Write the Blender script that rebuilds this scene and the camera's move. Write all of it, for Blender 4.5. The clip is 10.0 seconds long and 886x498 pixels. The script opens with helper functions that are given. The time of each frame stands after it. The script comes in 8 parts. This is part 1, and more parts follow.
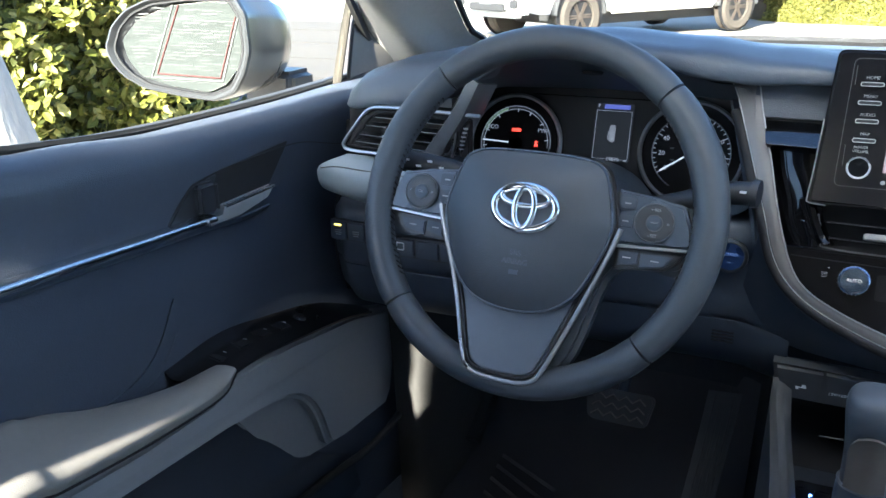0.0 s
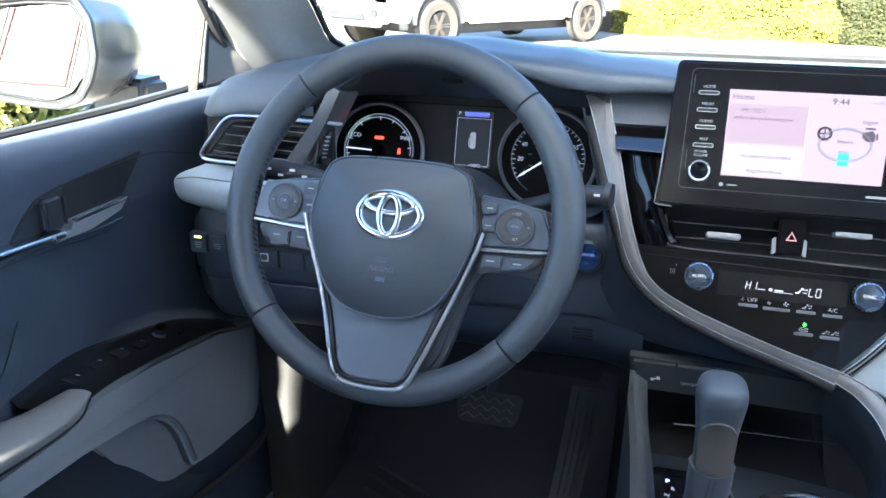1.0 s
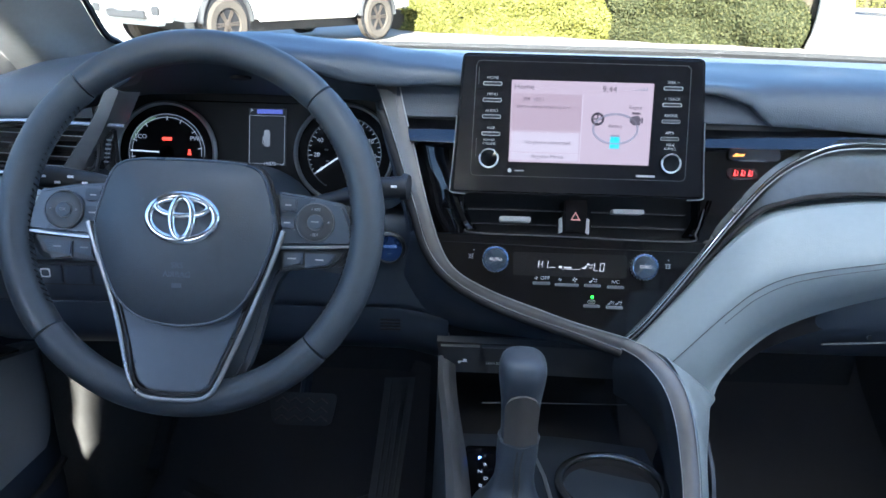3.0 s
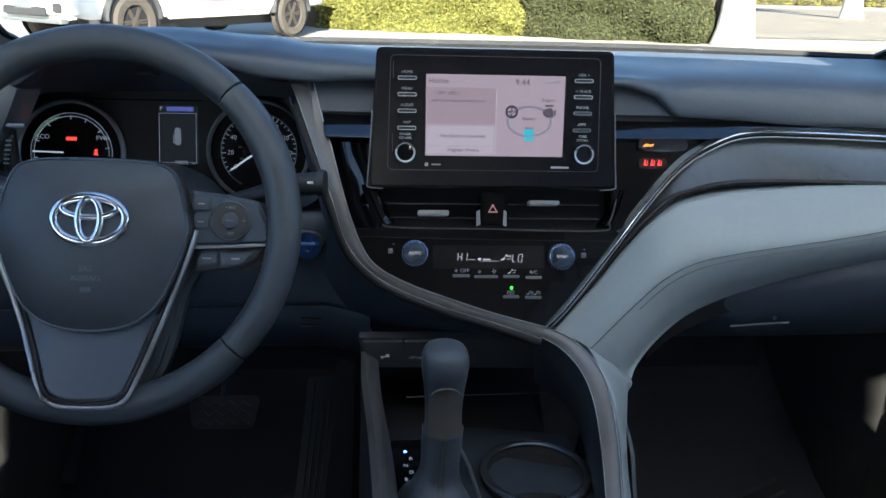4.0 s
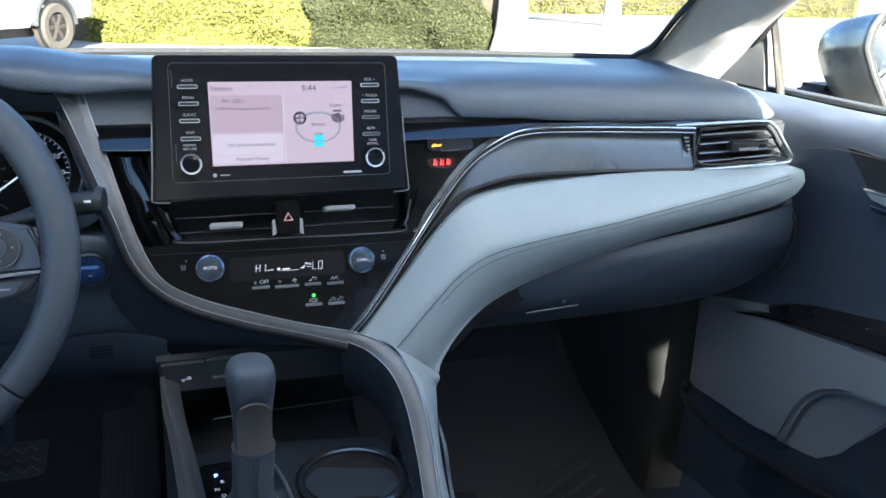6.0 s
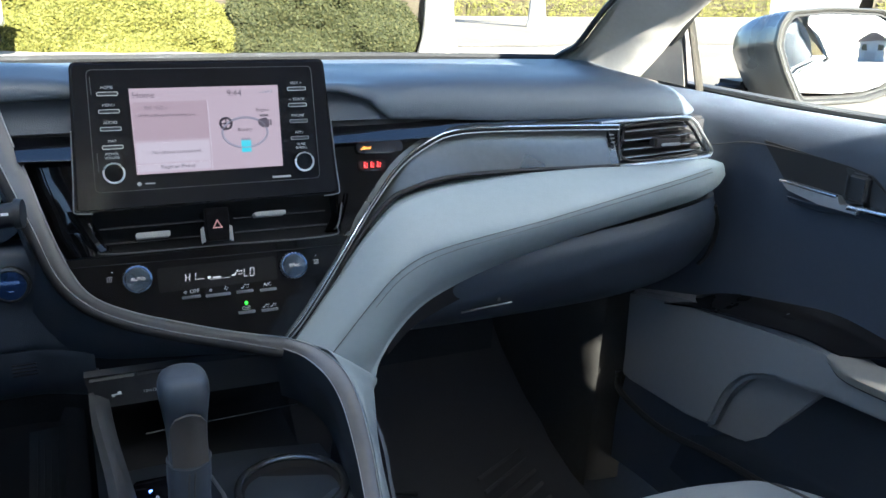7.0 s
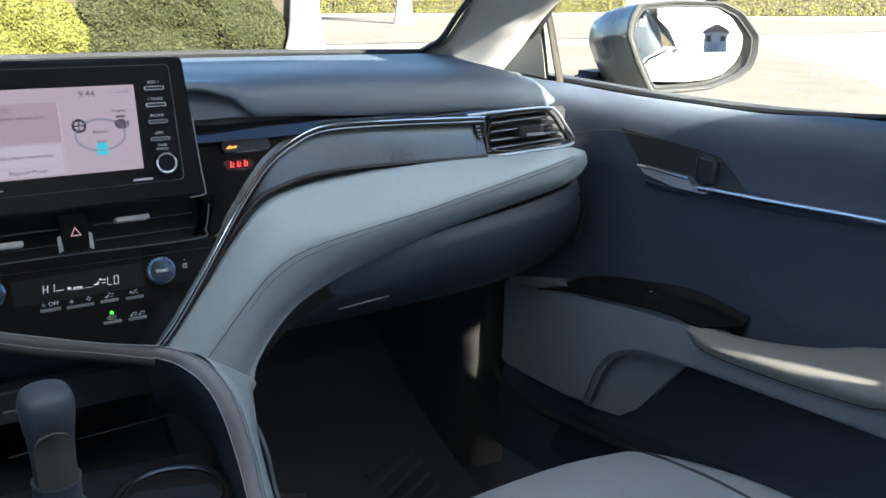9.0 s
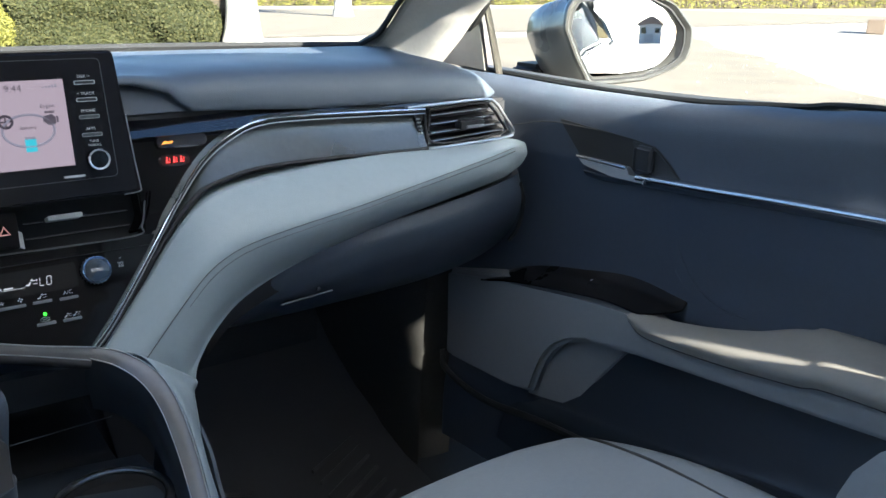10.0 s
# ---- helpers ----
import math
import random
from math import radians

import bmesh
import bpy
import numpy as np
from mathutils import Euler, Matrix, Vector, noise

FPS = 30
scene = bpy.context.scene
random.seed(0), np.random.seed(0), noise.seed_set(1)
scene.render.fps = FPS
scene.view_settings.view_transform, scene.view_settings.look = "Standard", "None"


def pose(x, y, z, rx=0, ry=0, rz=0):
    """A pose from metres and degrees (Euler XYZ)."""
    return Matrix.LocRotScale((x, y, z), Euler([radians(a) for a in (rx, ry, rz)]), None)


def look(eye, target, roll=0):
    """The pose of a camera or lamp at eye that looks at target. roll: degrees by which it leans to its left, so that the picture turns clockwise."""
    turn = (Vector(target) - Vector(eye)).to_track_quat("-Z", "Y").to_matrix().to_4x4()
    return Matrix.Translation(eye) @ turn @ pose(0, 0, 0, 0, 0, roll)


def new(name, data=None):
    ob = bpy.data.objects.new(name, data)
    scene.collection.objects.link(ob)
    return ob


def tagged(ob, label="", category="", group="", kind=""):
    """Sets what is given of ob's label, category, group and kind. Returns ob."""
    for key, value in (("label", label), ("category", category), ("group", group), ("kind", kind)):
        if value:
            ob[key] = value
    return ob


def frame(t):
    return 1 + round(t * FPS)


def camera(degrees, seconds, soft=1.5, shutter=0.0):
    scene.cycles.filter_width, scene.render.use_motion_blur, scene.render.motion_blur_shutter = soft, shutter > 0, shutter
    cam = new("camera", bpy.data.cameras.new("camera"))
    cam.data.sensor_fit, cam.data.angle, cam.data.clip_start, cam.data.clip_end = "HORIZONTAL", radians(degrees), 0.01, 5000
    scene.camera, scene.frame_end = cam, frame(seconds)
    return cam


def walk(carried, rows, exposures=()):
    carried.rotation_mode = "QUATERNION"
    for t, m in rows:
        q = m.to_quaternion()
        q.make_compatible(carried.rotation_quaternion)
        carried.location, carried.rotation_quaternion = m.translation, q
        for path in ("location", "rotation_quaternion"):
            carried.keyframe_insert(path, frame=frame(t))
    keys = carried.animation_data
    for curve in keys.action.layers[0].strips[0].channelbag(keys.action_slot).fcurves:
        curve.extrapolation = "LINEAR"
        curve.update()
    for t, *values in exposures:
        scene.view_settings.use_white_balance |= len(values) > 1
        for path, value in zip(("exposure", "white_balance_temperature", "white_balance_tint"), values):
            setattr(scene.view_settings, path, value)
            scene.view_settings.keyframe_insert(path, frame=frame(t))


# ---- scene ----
cam = camera(56.8, 10.0)
PATH = [
    (0, -0.1329, -0.0000, 1.1500, 70.278, 0.725, 24.909),
    (0.5, -0.1320, -0.0001, 1.1501, 70.392, -0.223, 19.558),
    (1, -0.1313, -0.0003, 1.1496, 70.841, -0.688, 15.598),
    (1.5, -0.1301, -0.0005, 1.1496, 70.820, -1.146, 11.709),
    (2, -0.1283, -0.0019, 1.1485, 70.871, -1.306, 8.311),
    (2.5, -0.1268, -0.0022, 1.1475, 71.011, -1.320, 4.750),
    (4, -0.1220, -0.0040, 1.1434, 70.932, -1.595, -4.007),
    (4.5, -0.1207, -0.0051, 1.1427, 71.137, -1.763, -7.387),
    (5, -0.1201, -0.0065, 1.1415, 71.397, -2.153, -11.123),
    (5.5, -0.1186, -0.0060, 1.1396, 71.745, -1.984, -15.072),
    (7, -0.1168, -0.0099, 1.1369, 72.363, -1.177, -23.353),
    (7.5, -0.1163, -0.0113, 1.1362, 72.496, -0.993, -25.465),
    (8, -0.1158, -0.0119, 1.1342, 72.620, -0.814, -27.685),
    (8.5, -0.1146, -0.0160, 1.1343, 72.530, -0.930, -29.813),
    (9, -0.1137, -0.0173, 1.1346, 72.337, -0.923, -32.277),
    (9.5, -0.1132, -0.0181, 1.1340, 71.997, -0.965, -34.357),
    (10, -0.1127, -0.0195, 1.1345, 71.915, -1.041, -36.332),
]
EXPOSURES = [(0.0, 3.92, 5350, 10), (0.5, 4.05, 5300, 10), (1.0, 4.58, 5250, 10), (1.5, 4.65, 5150, 10), (2.5, 4.45, 5000, 10), (4.0, 3.15, 5350, 9), (4.5, 3.2, 5400, 9), (5.0, 3.5, 5250, 9), (5.5, 3.92, 5200, 9), (7.0, 3.6, 5300, 9), (7.5, 3.18, 5450, 9), (8.0, 3.12, 5450, 9), (9.0, 3.36, 5400, 9), (10.0, 3.36, 5400, 9)]
walk(cam, [(t, pose(*p)) for t, *p in PATH], EXPOSURES)

# ---- light ----
SUN_AZ, SUN_EL = 180.0, 24.0          # degrees clockwise from ahead (+y), and above the horizon
world = bpy.data.worlds.new("sky")
scene.world = world
world.use_nodes = True
wn = world.node_tree
sky = wn.nodes.new("ShaderNodeTexSky")
sky.sky_type = "NISHITA"
sky.sun_disc = False
sky.ozone_density = 1.5
sky.sun_elevation = radians(SUN_EL)
sky.sun_rotation = radians(SUN_AZ)
wn.nodes["Background"].inputs["Strength"].default_value = 0.05
wn.links.new(sky.outputs["Color"], wn.nodes["Background"].inputs["Color"])
sun = new("sun", bpy.data.lights.new("sun", "SUN"))
sun.data.energy, sun.data.angle, sun.data.color = 5.0, radians(0.55), (1.0, 0.85, 0.61)
az, el = radians(SUN_AZ), radians(SUN_EL)
sun_dir = Vector((math.sin(az) * math.cos(el), math.cos(az) * math.cos(el), math.sin(el)))
sun.matrix_world = look(sun_dir * 60, (0, 0, 0))


# ---- materials ----
def mat(name, base, rough=0.5, metal=0.0, grain=0.0, grain_scale=900.0, var=0.08, var_scale=6.0, coat=0.0,
        spec=0.5, emit=None, strength=0.0, streak=(1, 1, 1), rough_var=0.08, kind="noise"):
    """A surface with colour and gloss variation at two scales and a fine relief (sizes in cycles a metre)."""
    m = bpy.data.materials.new(name)
    m.use_nodes = True
    nt = m.node_tree
    b = nt.nodes["Principled BSDF"]
    b.inputs["Metallic"].default_value = metal
    b.inputs["Specular IOR Level"].default_value = spec
    b.inputs["Coat Weight"].default_value = coat
    b.inputs["Coat Roughness"].default_value = 0.06
    tc = nt.nodes.new("ShaderNodeTexCoord")
    mp = nt.nodes.new("ShaderNodeMapping")
    mp.inputs["Scale"].default_value = streak
    nt.links.new(tc.outputs["Object"], mp.inputs["Vector"])
    n1 = nt.nodes.new("ShaderNodeTexNoise")
    n1.inputs["Scale"].default_value = var_scale
    n1.inputs["Detail"].default_value = 5
    n2 = nt.nodes.new("ShaderNodeTexNoise")
    n2.inputs["Scale"].default_value = var_scale * 23
    n2.inputs["Detail"].default_value = 3
    nt.links.new(mp.outputs[0], n1.inputs["Vector"])
    nt.links.new(mp.outputs[0], n2.inputs["Vector"])
    mix = nt.nodes.new("ShaderNodeMath")
    mix.operation = "MULTIPLY_ADD"
    mix.inputs[1].default_value = 0.45
    nt.links.new(n2.outputs["Fac"], mix.inputs[0])
    half = nt.nodes.new("ShaderNodeMath")
    half.operation = "MULTIPLY"
    half.inputs[1].default_value = 0.55
    nt.links.new(n1.outputs["Fac"], half.inputs[0])
    nt.links.new(half.outputs[0], mix.inputs[2])
    cr = nt.nodes.new("ShaderNodeMapRange")
    cr.inputs[1].default_value, cr.inputs[2].default_value = 0.3, 0.7
    cr.inputs[3].default_value, cr.inputs[4].default_value = 1 - var, 1 + var
    nt.links.new(mix.outputs[0], cr.inputs[0])
    sc = nt.nodes.new("ShaderNodeVectorMath")
    sc.operation = "SCALE"
    sc.inputs[0].default_value = base
    nt.links.new(cr.outputs[0], sc.inputs["Scale"])
    nt.links.new(sc.outputs[0], b.inputs["Base Color"])
    rr = nt.nodes.new("ShaderNodeMapRange")
    rr.inputs[1].default_value, rr.inputs[2].default_value = 0.3, 0.7
    rr.inputs[3].default_value, rr.inputs[4].default_value = max(0.02, rough - rough_var), min(1, rough + rough_var)
    nt.links.new(n1.outputs["Fac"], rr.inputs[0])
    nt.links.new(rr.outputs[0], b.inputs["Roughness"])
    if grain > 0:
        bp = nt.nodes.new("ShaderNodeBump")
        bp.inputs["Strength"].default_value = grain
        bp.inputs["Distance"].default_value = 0.35 / grain_scale
        if kind == "leather":
            g = nt.nodes.new("ShaderNodeTexVoronoi")
            g.inputs["Scale"].default_value = grain_scale
            nt.links.new(mp.outputs[0], g.inputs["Vector"])
            nt.links.new(g.outputs["Distance"], bp.inputs["Height"])
        else:
            g = nt.nodes.new("ShaderNodeTexNoise")
            g.inputs["Scale"].default_value = grain_scale
            g.inputs["Detail"].default_value = 2
            nt.links.new(mp.outputs[0], g.inputs["Vector"])
            nt.links.new(g.outputs["Fac"], bp.inputs["Height"])
        nt.links.new(bp.outputs[0], b.inputs["Normal"])
    if emit:
        b.inputs["Emission Color"].default_value = (*emit, 1)
        b.inputs["Emission Strength"].default_value = strength
    return m


SOFT = mat("dark_soft_dash", (0.06, 0.073, 0.093), 0.47, grain=0.35, grain_scale=700, kind="leather")
HARD = mat("dark_hard_plastic", (0.0327, 0.0441, 0.0638), 0.5, grain=0.3, grain_scale=800, kind="leather")
DOORSKIN = mat("dark_door_skin", (0.044, 0.0545, 0.075), 0.5, grain=0.3, grain_scale=700, kind="leather")
LEATHER = mat("dark_wheel_leather", (0.04, 0.048, 0.0585), 0.43, grain=0.3, grain_scale=1100, kind="leather")
BAG = mat("airbag_cover", (0.041, 0.049, 0.06), 0.5, grain=0.25, grain_scale=900, kind="leather")
GREY = mat("light_grey_leatherette", (0.202, 0.236, 0.26), 0.5, grain=0.35, grain_scale=800, var=0.05, kind="leather")
ARM = mat("arm_pad_leatherette", (0.2, 0.19, 0.172), 0.62, grain=0.35, grain_scale=800, var=0.06, kind="leather")
GREYHARD = mat("grey_moulded_plastic", (0.205, 0.212, 0.22), 0.5, grain=0.2, grain_scale=900, var=0.05)
PIANO = mat("piano_black", (0.004, 0.004, 0.005), 0.05, spec=0.4, var=0.2, rough_var=0.02)
SHELF = mat("gloss_black_shelf", (0.004, 0.004, 0.005), 0.04, spec=0.9, coat=0.5, var=0.2, rough_var=0.02)
BLACK = mat("matt_black", (0.018, 0.018, 0.020), 0.6, grain=0.2, spec=0.2)
CHROME = mat("bright_chrome", (0.78, 0.79, 0.80), 0.12, metal=1.0, var=0.04, rough_var=0.05)
SATIN = mat("satin_silver", (0.42, 0.43, 0.44), 0.33, metal=0.85, var=0.05, rough_var=0.06)
VANE = mat("vent_black", (0.016, 0.016, 0.018), 0.4, var=0.1)
PRINT = mat("grey_print_mark", (0.30, 0.31, 0.33), 0.5)
BROWNSATIN = mat("grey_satin_trim", (0.17, 0.165, 0.165), 0.36, metal=0.45, var=0.08, rough_var=0.06)
DARKSATIN = mat("dark_satin_trim", (0.085, 0.088, 0.092), 0.36, metal=0.5, var=0.08, rough_var=0.06)
SPOKE = mat("spoke_grey_plastic", (0.10, 0.104, 0.112), 0.38, var=0.06)
BUTTON = mat("button_black", (0.02, 0.022, 0.026), 0.42, grain=0.15)
RUBBER = mat("black_rubber", (0.0361, 0.0402, 0.047), 0.7, grain=0.3, grain_scale=500)
CARPET = mat("black_carpet", (0.0155, 0.0175, 0.0205), 0.95, grain=0.9, grain_scale=900, var=0.25)
SEAT = mat("grey_seat_leather", (0.29, 0.31, 0.325), 0.46, grain=0.4, grain_scale=650, var=0.05, kind="leather")
PILLAR = mat("pillar_beige_grey", (0.27, 0.262, 0.245), 0.75, grain=0.4, grain_scale=1200)
SEAL = mat("rubber_seal", (0.012, 0.012, 0.012), 0.6)
PAINT = mat("silver_car_paint", (0.15, 0.147, 0.14), 0.34, metal=0.4, coat=0.3, var=0.04)
DECK = mat("console_black", (0.0224, 0.0284, 0.0381), 0.45, grain=0.2)
SOCKET = mat("dark_grey_socket", (0.055, 0.057, 0.061), 0.45, grain=0.2)
WHITE = mat("white_print", (0.75, 0.76, 0.78), 0.5)
STRIPM = mat("brushed_bright_strip", (0.66, 0.68, 0.70), 0.2, metal=1.0, var=0.05, rough_var=0.05)
THREAD = mat("stitch_thread", (0.06, 0.06, 0.06), 0.7)


def leaf_mat(name, low, mid, high, gloss=0.65):
    """Leaf surface whose tone differs from leaf to leaf, a little light passing through."""
    m = bpy.data.materials.new(name)
    m.use_nodes = True
    nt = m.node_tree
    b = nt.nodes["Principled BSDF"]
    geo = nt.nodes.new("ShaderNodeNewGeometry")
    ramp = nt.nodes.new("ShaderNodeValToRGB")
    e = ramp.color_ramp.elements
    e[0].position, e[0].color = 0.0, (*low, 1)
    e[1].position, e[1].color = 1.0, (*high, 1)
    k = e.new(0.6)
    k.color = (*mid, 1)
    nt.links.new(geo.outputs["Random Per Island"], ramp.inputs[0])
    nt.links.new(ramp.outputs[0], b.inputs["Base Color"])
    b.inputs["Roughness"].default_value = gloss
    b.inputs["Specular IOR Level"].default_value = 0.25
    tr = nt.nodes.new("ShaderNodeBsdfTranslucent")
    nt.links.new(ramp.outputs[0], tr.inputs["Color"])
    mx = nt.nodes.new("ShaderNodeMixShader")
    mx.inputs[0].default_value = 0.25
    nt.links.new(b.outputs[0], mx.inputs[1])
    nt.links.new(tr.outputs[0], mx.inputs[2])
    nt.links.new(mx.outputs[0], nt.nodes["Material Output"].inputs["Surface"])
    return m


def glow(name, col, strength, base=(0.01, 0.01, 0.01)):
    return mat(name, base, 0.35, emit=col, strength=strength, var=0.02)


def glass(name, tint=(1, 1, 1), rough=0.0, ior=1.02):
    m = bpy.data.materials.new(name)
    m.use_nodes = True
    b = m.node_tree.nodes["Principled BSDF"]
    b.inputs["Base Color"].default_value = (*tint, 1)
    b.inputs["Roughness"].default_value = rough
    b.inputs["Transmission Weight"].default_value = 1.0
    b.inputs["IOR"].default_value = ior
    return m


# ---- building blocks ----
def smooth(bm, angle=40):
    for f in bm.faces:
        f.smooth = True
    cosa = math.cos(radians(angle))
    for e in bm.edges:
        if len(e.link_faces) == 2 and e.link_faces[0].normal.dot(e.link_faces[1].normal) < cosa:
            e.smooth = False


def mesh_of(name, bm, material, flat=False, angle=40):
    bm.normal_update()
    if not flat:
        smooth(bm, angle)
    me = bpy.data.meshes.new(name)
    bm.to_mesh(me)
    bm.free()
    me.materials.append(material)
    return me


def part(name, bm, material, parent, label="", flat=False, angle=40):
    ob = new(name, mesh_of(name, bm, material, flat, angle))
    ob.parent = parent
    if label:
        ob["label"] = label
    return ob


def thing(name, label, category, m=None, group="", kind=""):
    ob = new(name)
    ob.empty_display_size = 0.05
    if m is not None:
        ob.matrix_world = m
    return tagged(ob, label, category, group, kind)


def solid(name, bm, material, label, category, group="", kind="", m=None):
    ob = new(name, mesh_of(name, bm, material))
    if m is not None:
        ob.matrix_world = m
    return tagged(ob, label, category, group, kind)


def plane_frame(origin, tilt, yaw=0.0, roll=0.0):
    """A frame whose x runs right, y up along a face that leans back by tilt degrees, z out of it towards the cabin."""
    return pose(*origin, 90 - tilt, 0, yaw) @ pose(0, 0, 0, 0, 0, roll)


def spline(points, n, closed=False):
    """n points on a centripetal-like smooth curve through the given ones."""
    P = np.array(points, float)
    k = len(P)
    if k == 2 and not closed:
        return [P[0] + (P[1] - P[0]) * i / (n - 1) for i in range(n)]
    out = []
    seg = k if closed else k - 1
    for i in range(n):
        u = i * seg / (n if closed else n - 1)
        j = min(int(u), seg - 1)
        f = u - j
        if closed:
            a, b, c, d = P[(j - 1) % k], P[j % k], P[(j + 1) % k], P[(j + 2) % k]
        else:
            b, c = P[j], P[j + 1]
            a = P[j - 1] if j else 2 * b - c
            d = P[j + 2] if j + 2 < k else 2 * c - b
        out.append(0.5 * ((2 * b) + (c - a) * f + (2 * a - 5 * b + 4 * c - d) * f * f + (3 * b - a - 3 * c + d) * f ** 3))
    return out


def grid(rows, closed_u=False, closed_v=False, bm=None):
    """Faces over rows of points."""
    bm = bm or bmesh.new()
    vs = [[bm.verts.new(p) for p in r] for r in rows]
    nu, nv = len(vs), len(vs[0])
    for i in range(nu if closed_u else nu - 1):
        for j in range(nv if closed_v else nv - 1):
            bm.faces.new((vs[i][j], vs[(i + 1) % nu][j], vs[(i + 1) % nu][(j + 1) % nv], vs[i][(j + 1) % nv]))
    return bm


def loft(curves, nu, nv, thick=0.0, flip=False):
    """A smooth skin across control curves; thick: metres of depth behind it."""
    rows = [spline(c, nv) for c in curves]
    cols = [spline([r[j] for r in rows], nu) for j in range(nv)]
    g = [[cols[j][i] for j in range(nv)] for i in range(nu)]
    bm = grid(g)
    bm.normal_update()
    if flip:
        bmesh.ops.reverse_faces(bm, faces=bm.faces[:])
        bm.normal_update()
    if thick:
        bmesh.ops.solidify(bm, geom=bm.faces[:], thickness=thick)
    return bm


def tube(path, radius, seg=10, closed=False, flat=1.0, up=(0, 0, 1), caps=True, bm=None):
    """A round (or flattened) bar along a path; radius may be a list."""
    P = [Vector(p) for p in path]
    n = len(P)
    rad = radius if isinstance(radius, (list, tuple)) else [radius] * n
    rows = []
    up = Vector(up)
    for i, p in enumerate(P):
        a = P[(i - 1) % n] if (closed or i) else P[0]
        b = P[(i + 1) % n] if (closed or i < n - 1) else P[-1]
        t = (b - a).normalized()
        s = t.cross(up)
        if s.length < 1e-4:
            s = t.cross(Vector((1, 0, 0)))
        s.normalize()
        w = s.cross(t)
        rows.append([p + rad[i] * (math.cos(q) * s + flat * math.sin(q) * w) for q in [2 * math.pi * k / seg for k in range(seg)]])
    base = bm or bmesh.new()
    vs = [[base.verts.new(p) for p in r] for r in rows]
    for i in range(n if closed else n - 1):
        for j in range(seg):
            base.faces.new((vs[i][j], vs[i][(j + 1) % seg], vs[(i + 1) % n][(j + 1) % seg], vs[(i + 1) % n][j]))
    if caps and not closed:
        base.faces.new(vs[0][::-1])
        base.faces.new(vs[-1])
    bmesh.ops.recalc_face_normals(base, faces=base.faces[:])
    return base


def prism(outline, z0, z1, bevel=0.0, seg=2):
    """A plate with the outline (x, y), from z0 to z1, its front edge rounded."""
    bm = bmesh.new()
    lo = [bm.verts.new((x, y, z0)) for x, y in outline]
    hi = [bm.verts.new((x, y, z1)) for x, y in outline]
    n = len(lo)
    bm.faces.new(lo[::-1])
    top = bm.faces.new(hi)
    for i in range(n):
        bm.faces.new((lo[i], lo[(i + 1) % n], hi[(i + 1) % n], hi[i]))
    bmesh.ops.recalc_face_normals(bm, faces=bm.faces[:])
    if bevel:
        bmesh.ops.bevel(bm, geom=top.edges[:], offset=bevel, segments=seg, affect="EDGES", clamp_overlap=True)
    return bm


def rrect(w, h, r, cx=0.0, cy=0.0, n=5):
    """The outline of a rectangle with round corners."""
    r = min(r, w / 2 - 1e-5, h / 2 - 1e-5)
    out = []
    for sx, sy, a0 in ((1, 1, 0), (-1, 1, 90), (-1, -1, 180), (1, -1, 270)):
        for k in range(n + 1):
            a = radians(a0 + 90 * k / n)
            out.append((cx + sx * (w / 2 - r) + r * math.cos(a), cy + sy * (h / 2 - r) + r * math.sin(a)))
    return out


def disc(r, n=32, cx=0.0, cy=0.0, ry=None):
    return [(cx + r * math.cos(2 * math.pi * k / n), cy + (ry or r) * math.sin(2 * math.pi * k / n)) for k in range(n)]


def ring(outer, inner, z0, z1):
    """A flat frame between two outlines of as many points."""
    n = len(outer)
    rows = [[(x, y, z0) for x, y in outer], [(x, y, z1) for x, y in outer], [(x, y, z1) for x, y in inner], [(x, y, z0) for x, y in inner]]
    bm = grid(rows, closed_u=True, closed_v=True)
    bmesh.ops.recalc_face_normals(bm, faces=bm.faces[:])
    return bm


def pillow(outline, z0, z1, rings=8, edge=0.25, power=2.2):
    """A plate with the outline whose front swells from z0 at the rim to z1 in the middle."""
    O = np.array(outline, float)
    c = O.mean(axis=0)
    bm = bmesh.new()
    rows = [[bm.verts.new((x, y, z0 - edge * (z1 - z0))) for x, y in O]]
    for k in range(rings):
        s = 1 - k / rings
        h = z0 + (z1 - z0) * (1 - s ** power)
        rows.append([bm.verts.new((*(c + (p - c) * s), h)) for p in O])
    mid = bm.verts.new((*c, z1))
    n = len(O)
    for a, b in zip(rows, rows[1:]):
        for i in range(n):
            bm.faces.new((a[i], a[(i + 1) % n], b[(i + 1) % n], b[i]))
    for i in range(n):
        bm.faces.new((rows[-1][i], rows[-1][(i + 1) % n], mid))
    bm.faces.new(rows[0][::-1])
    bmesh.ops.recalc_face_normals(bm, faces=bm.faces[:])
    return bm


def box(sx, sy, sz, bevel=0.0, at=(0, 0, 0), seg=2):
    bm = bmesh.new()
    bmesh.ops.create_cube(bm, size=1, matrix=Matrix.Translation(at) @ Matrix.Diagonal((sx, sy, sz, 1)))
    if bevel:
        bmesh.ops.bevel(bm, geom=bm.edges[:], offset=bevel, segments=seg, affect="EDGES", clamp_overlap=True)
    return bm


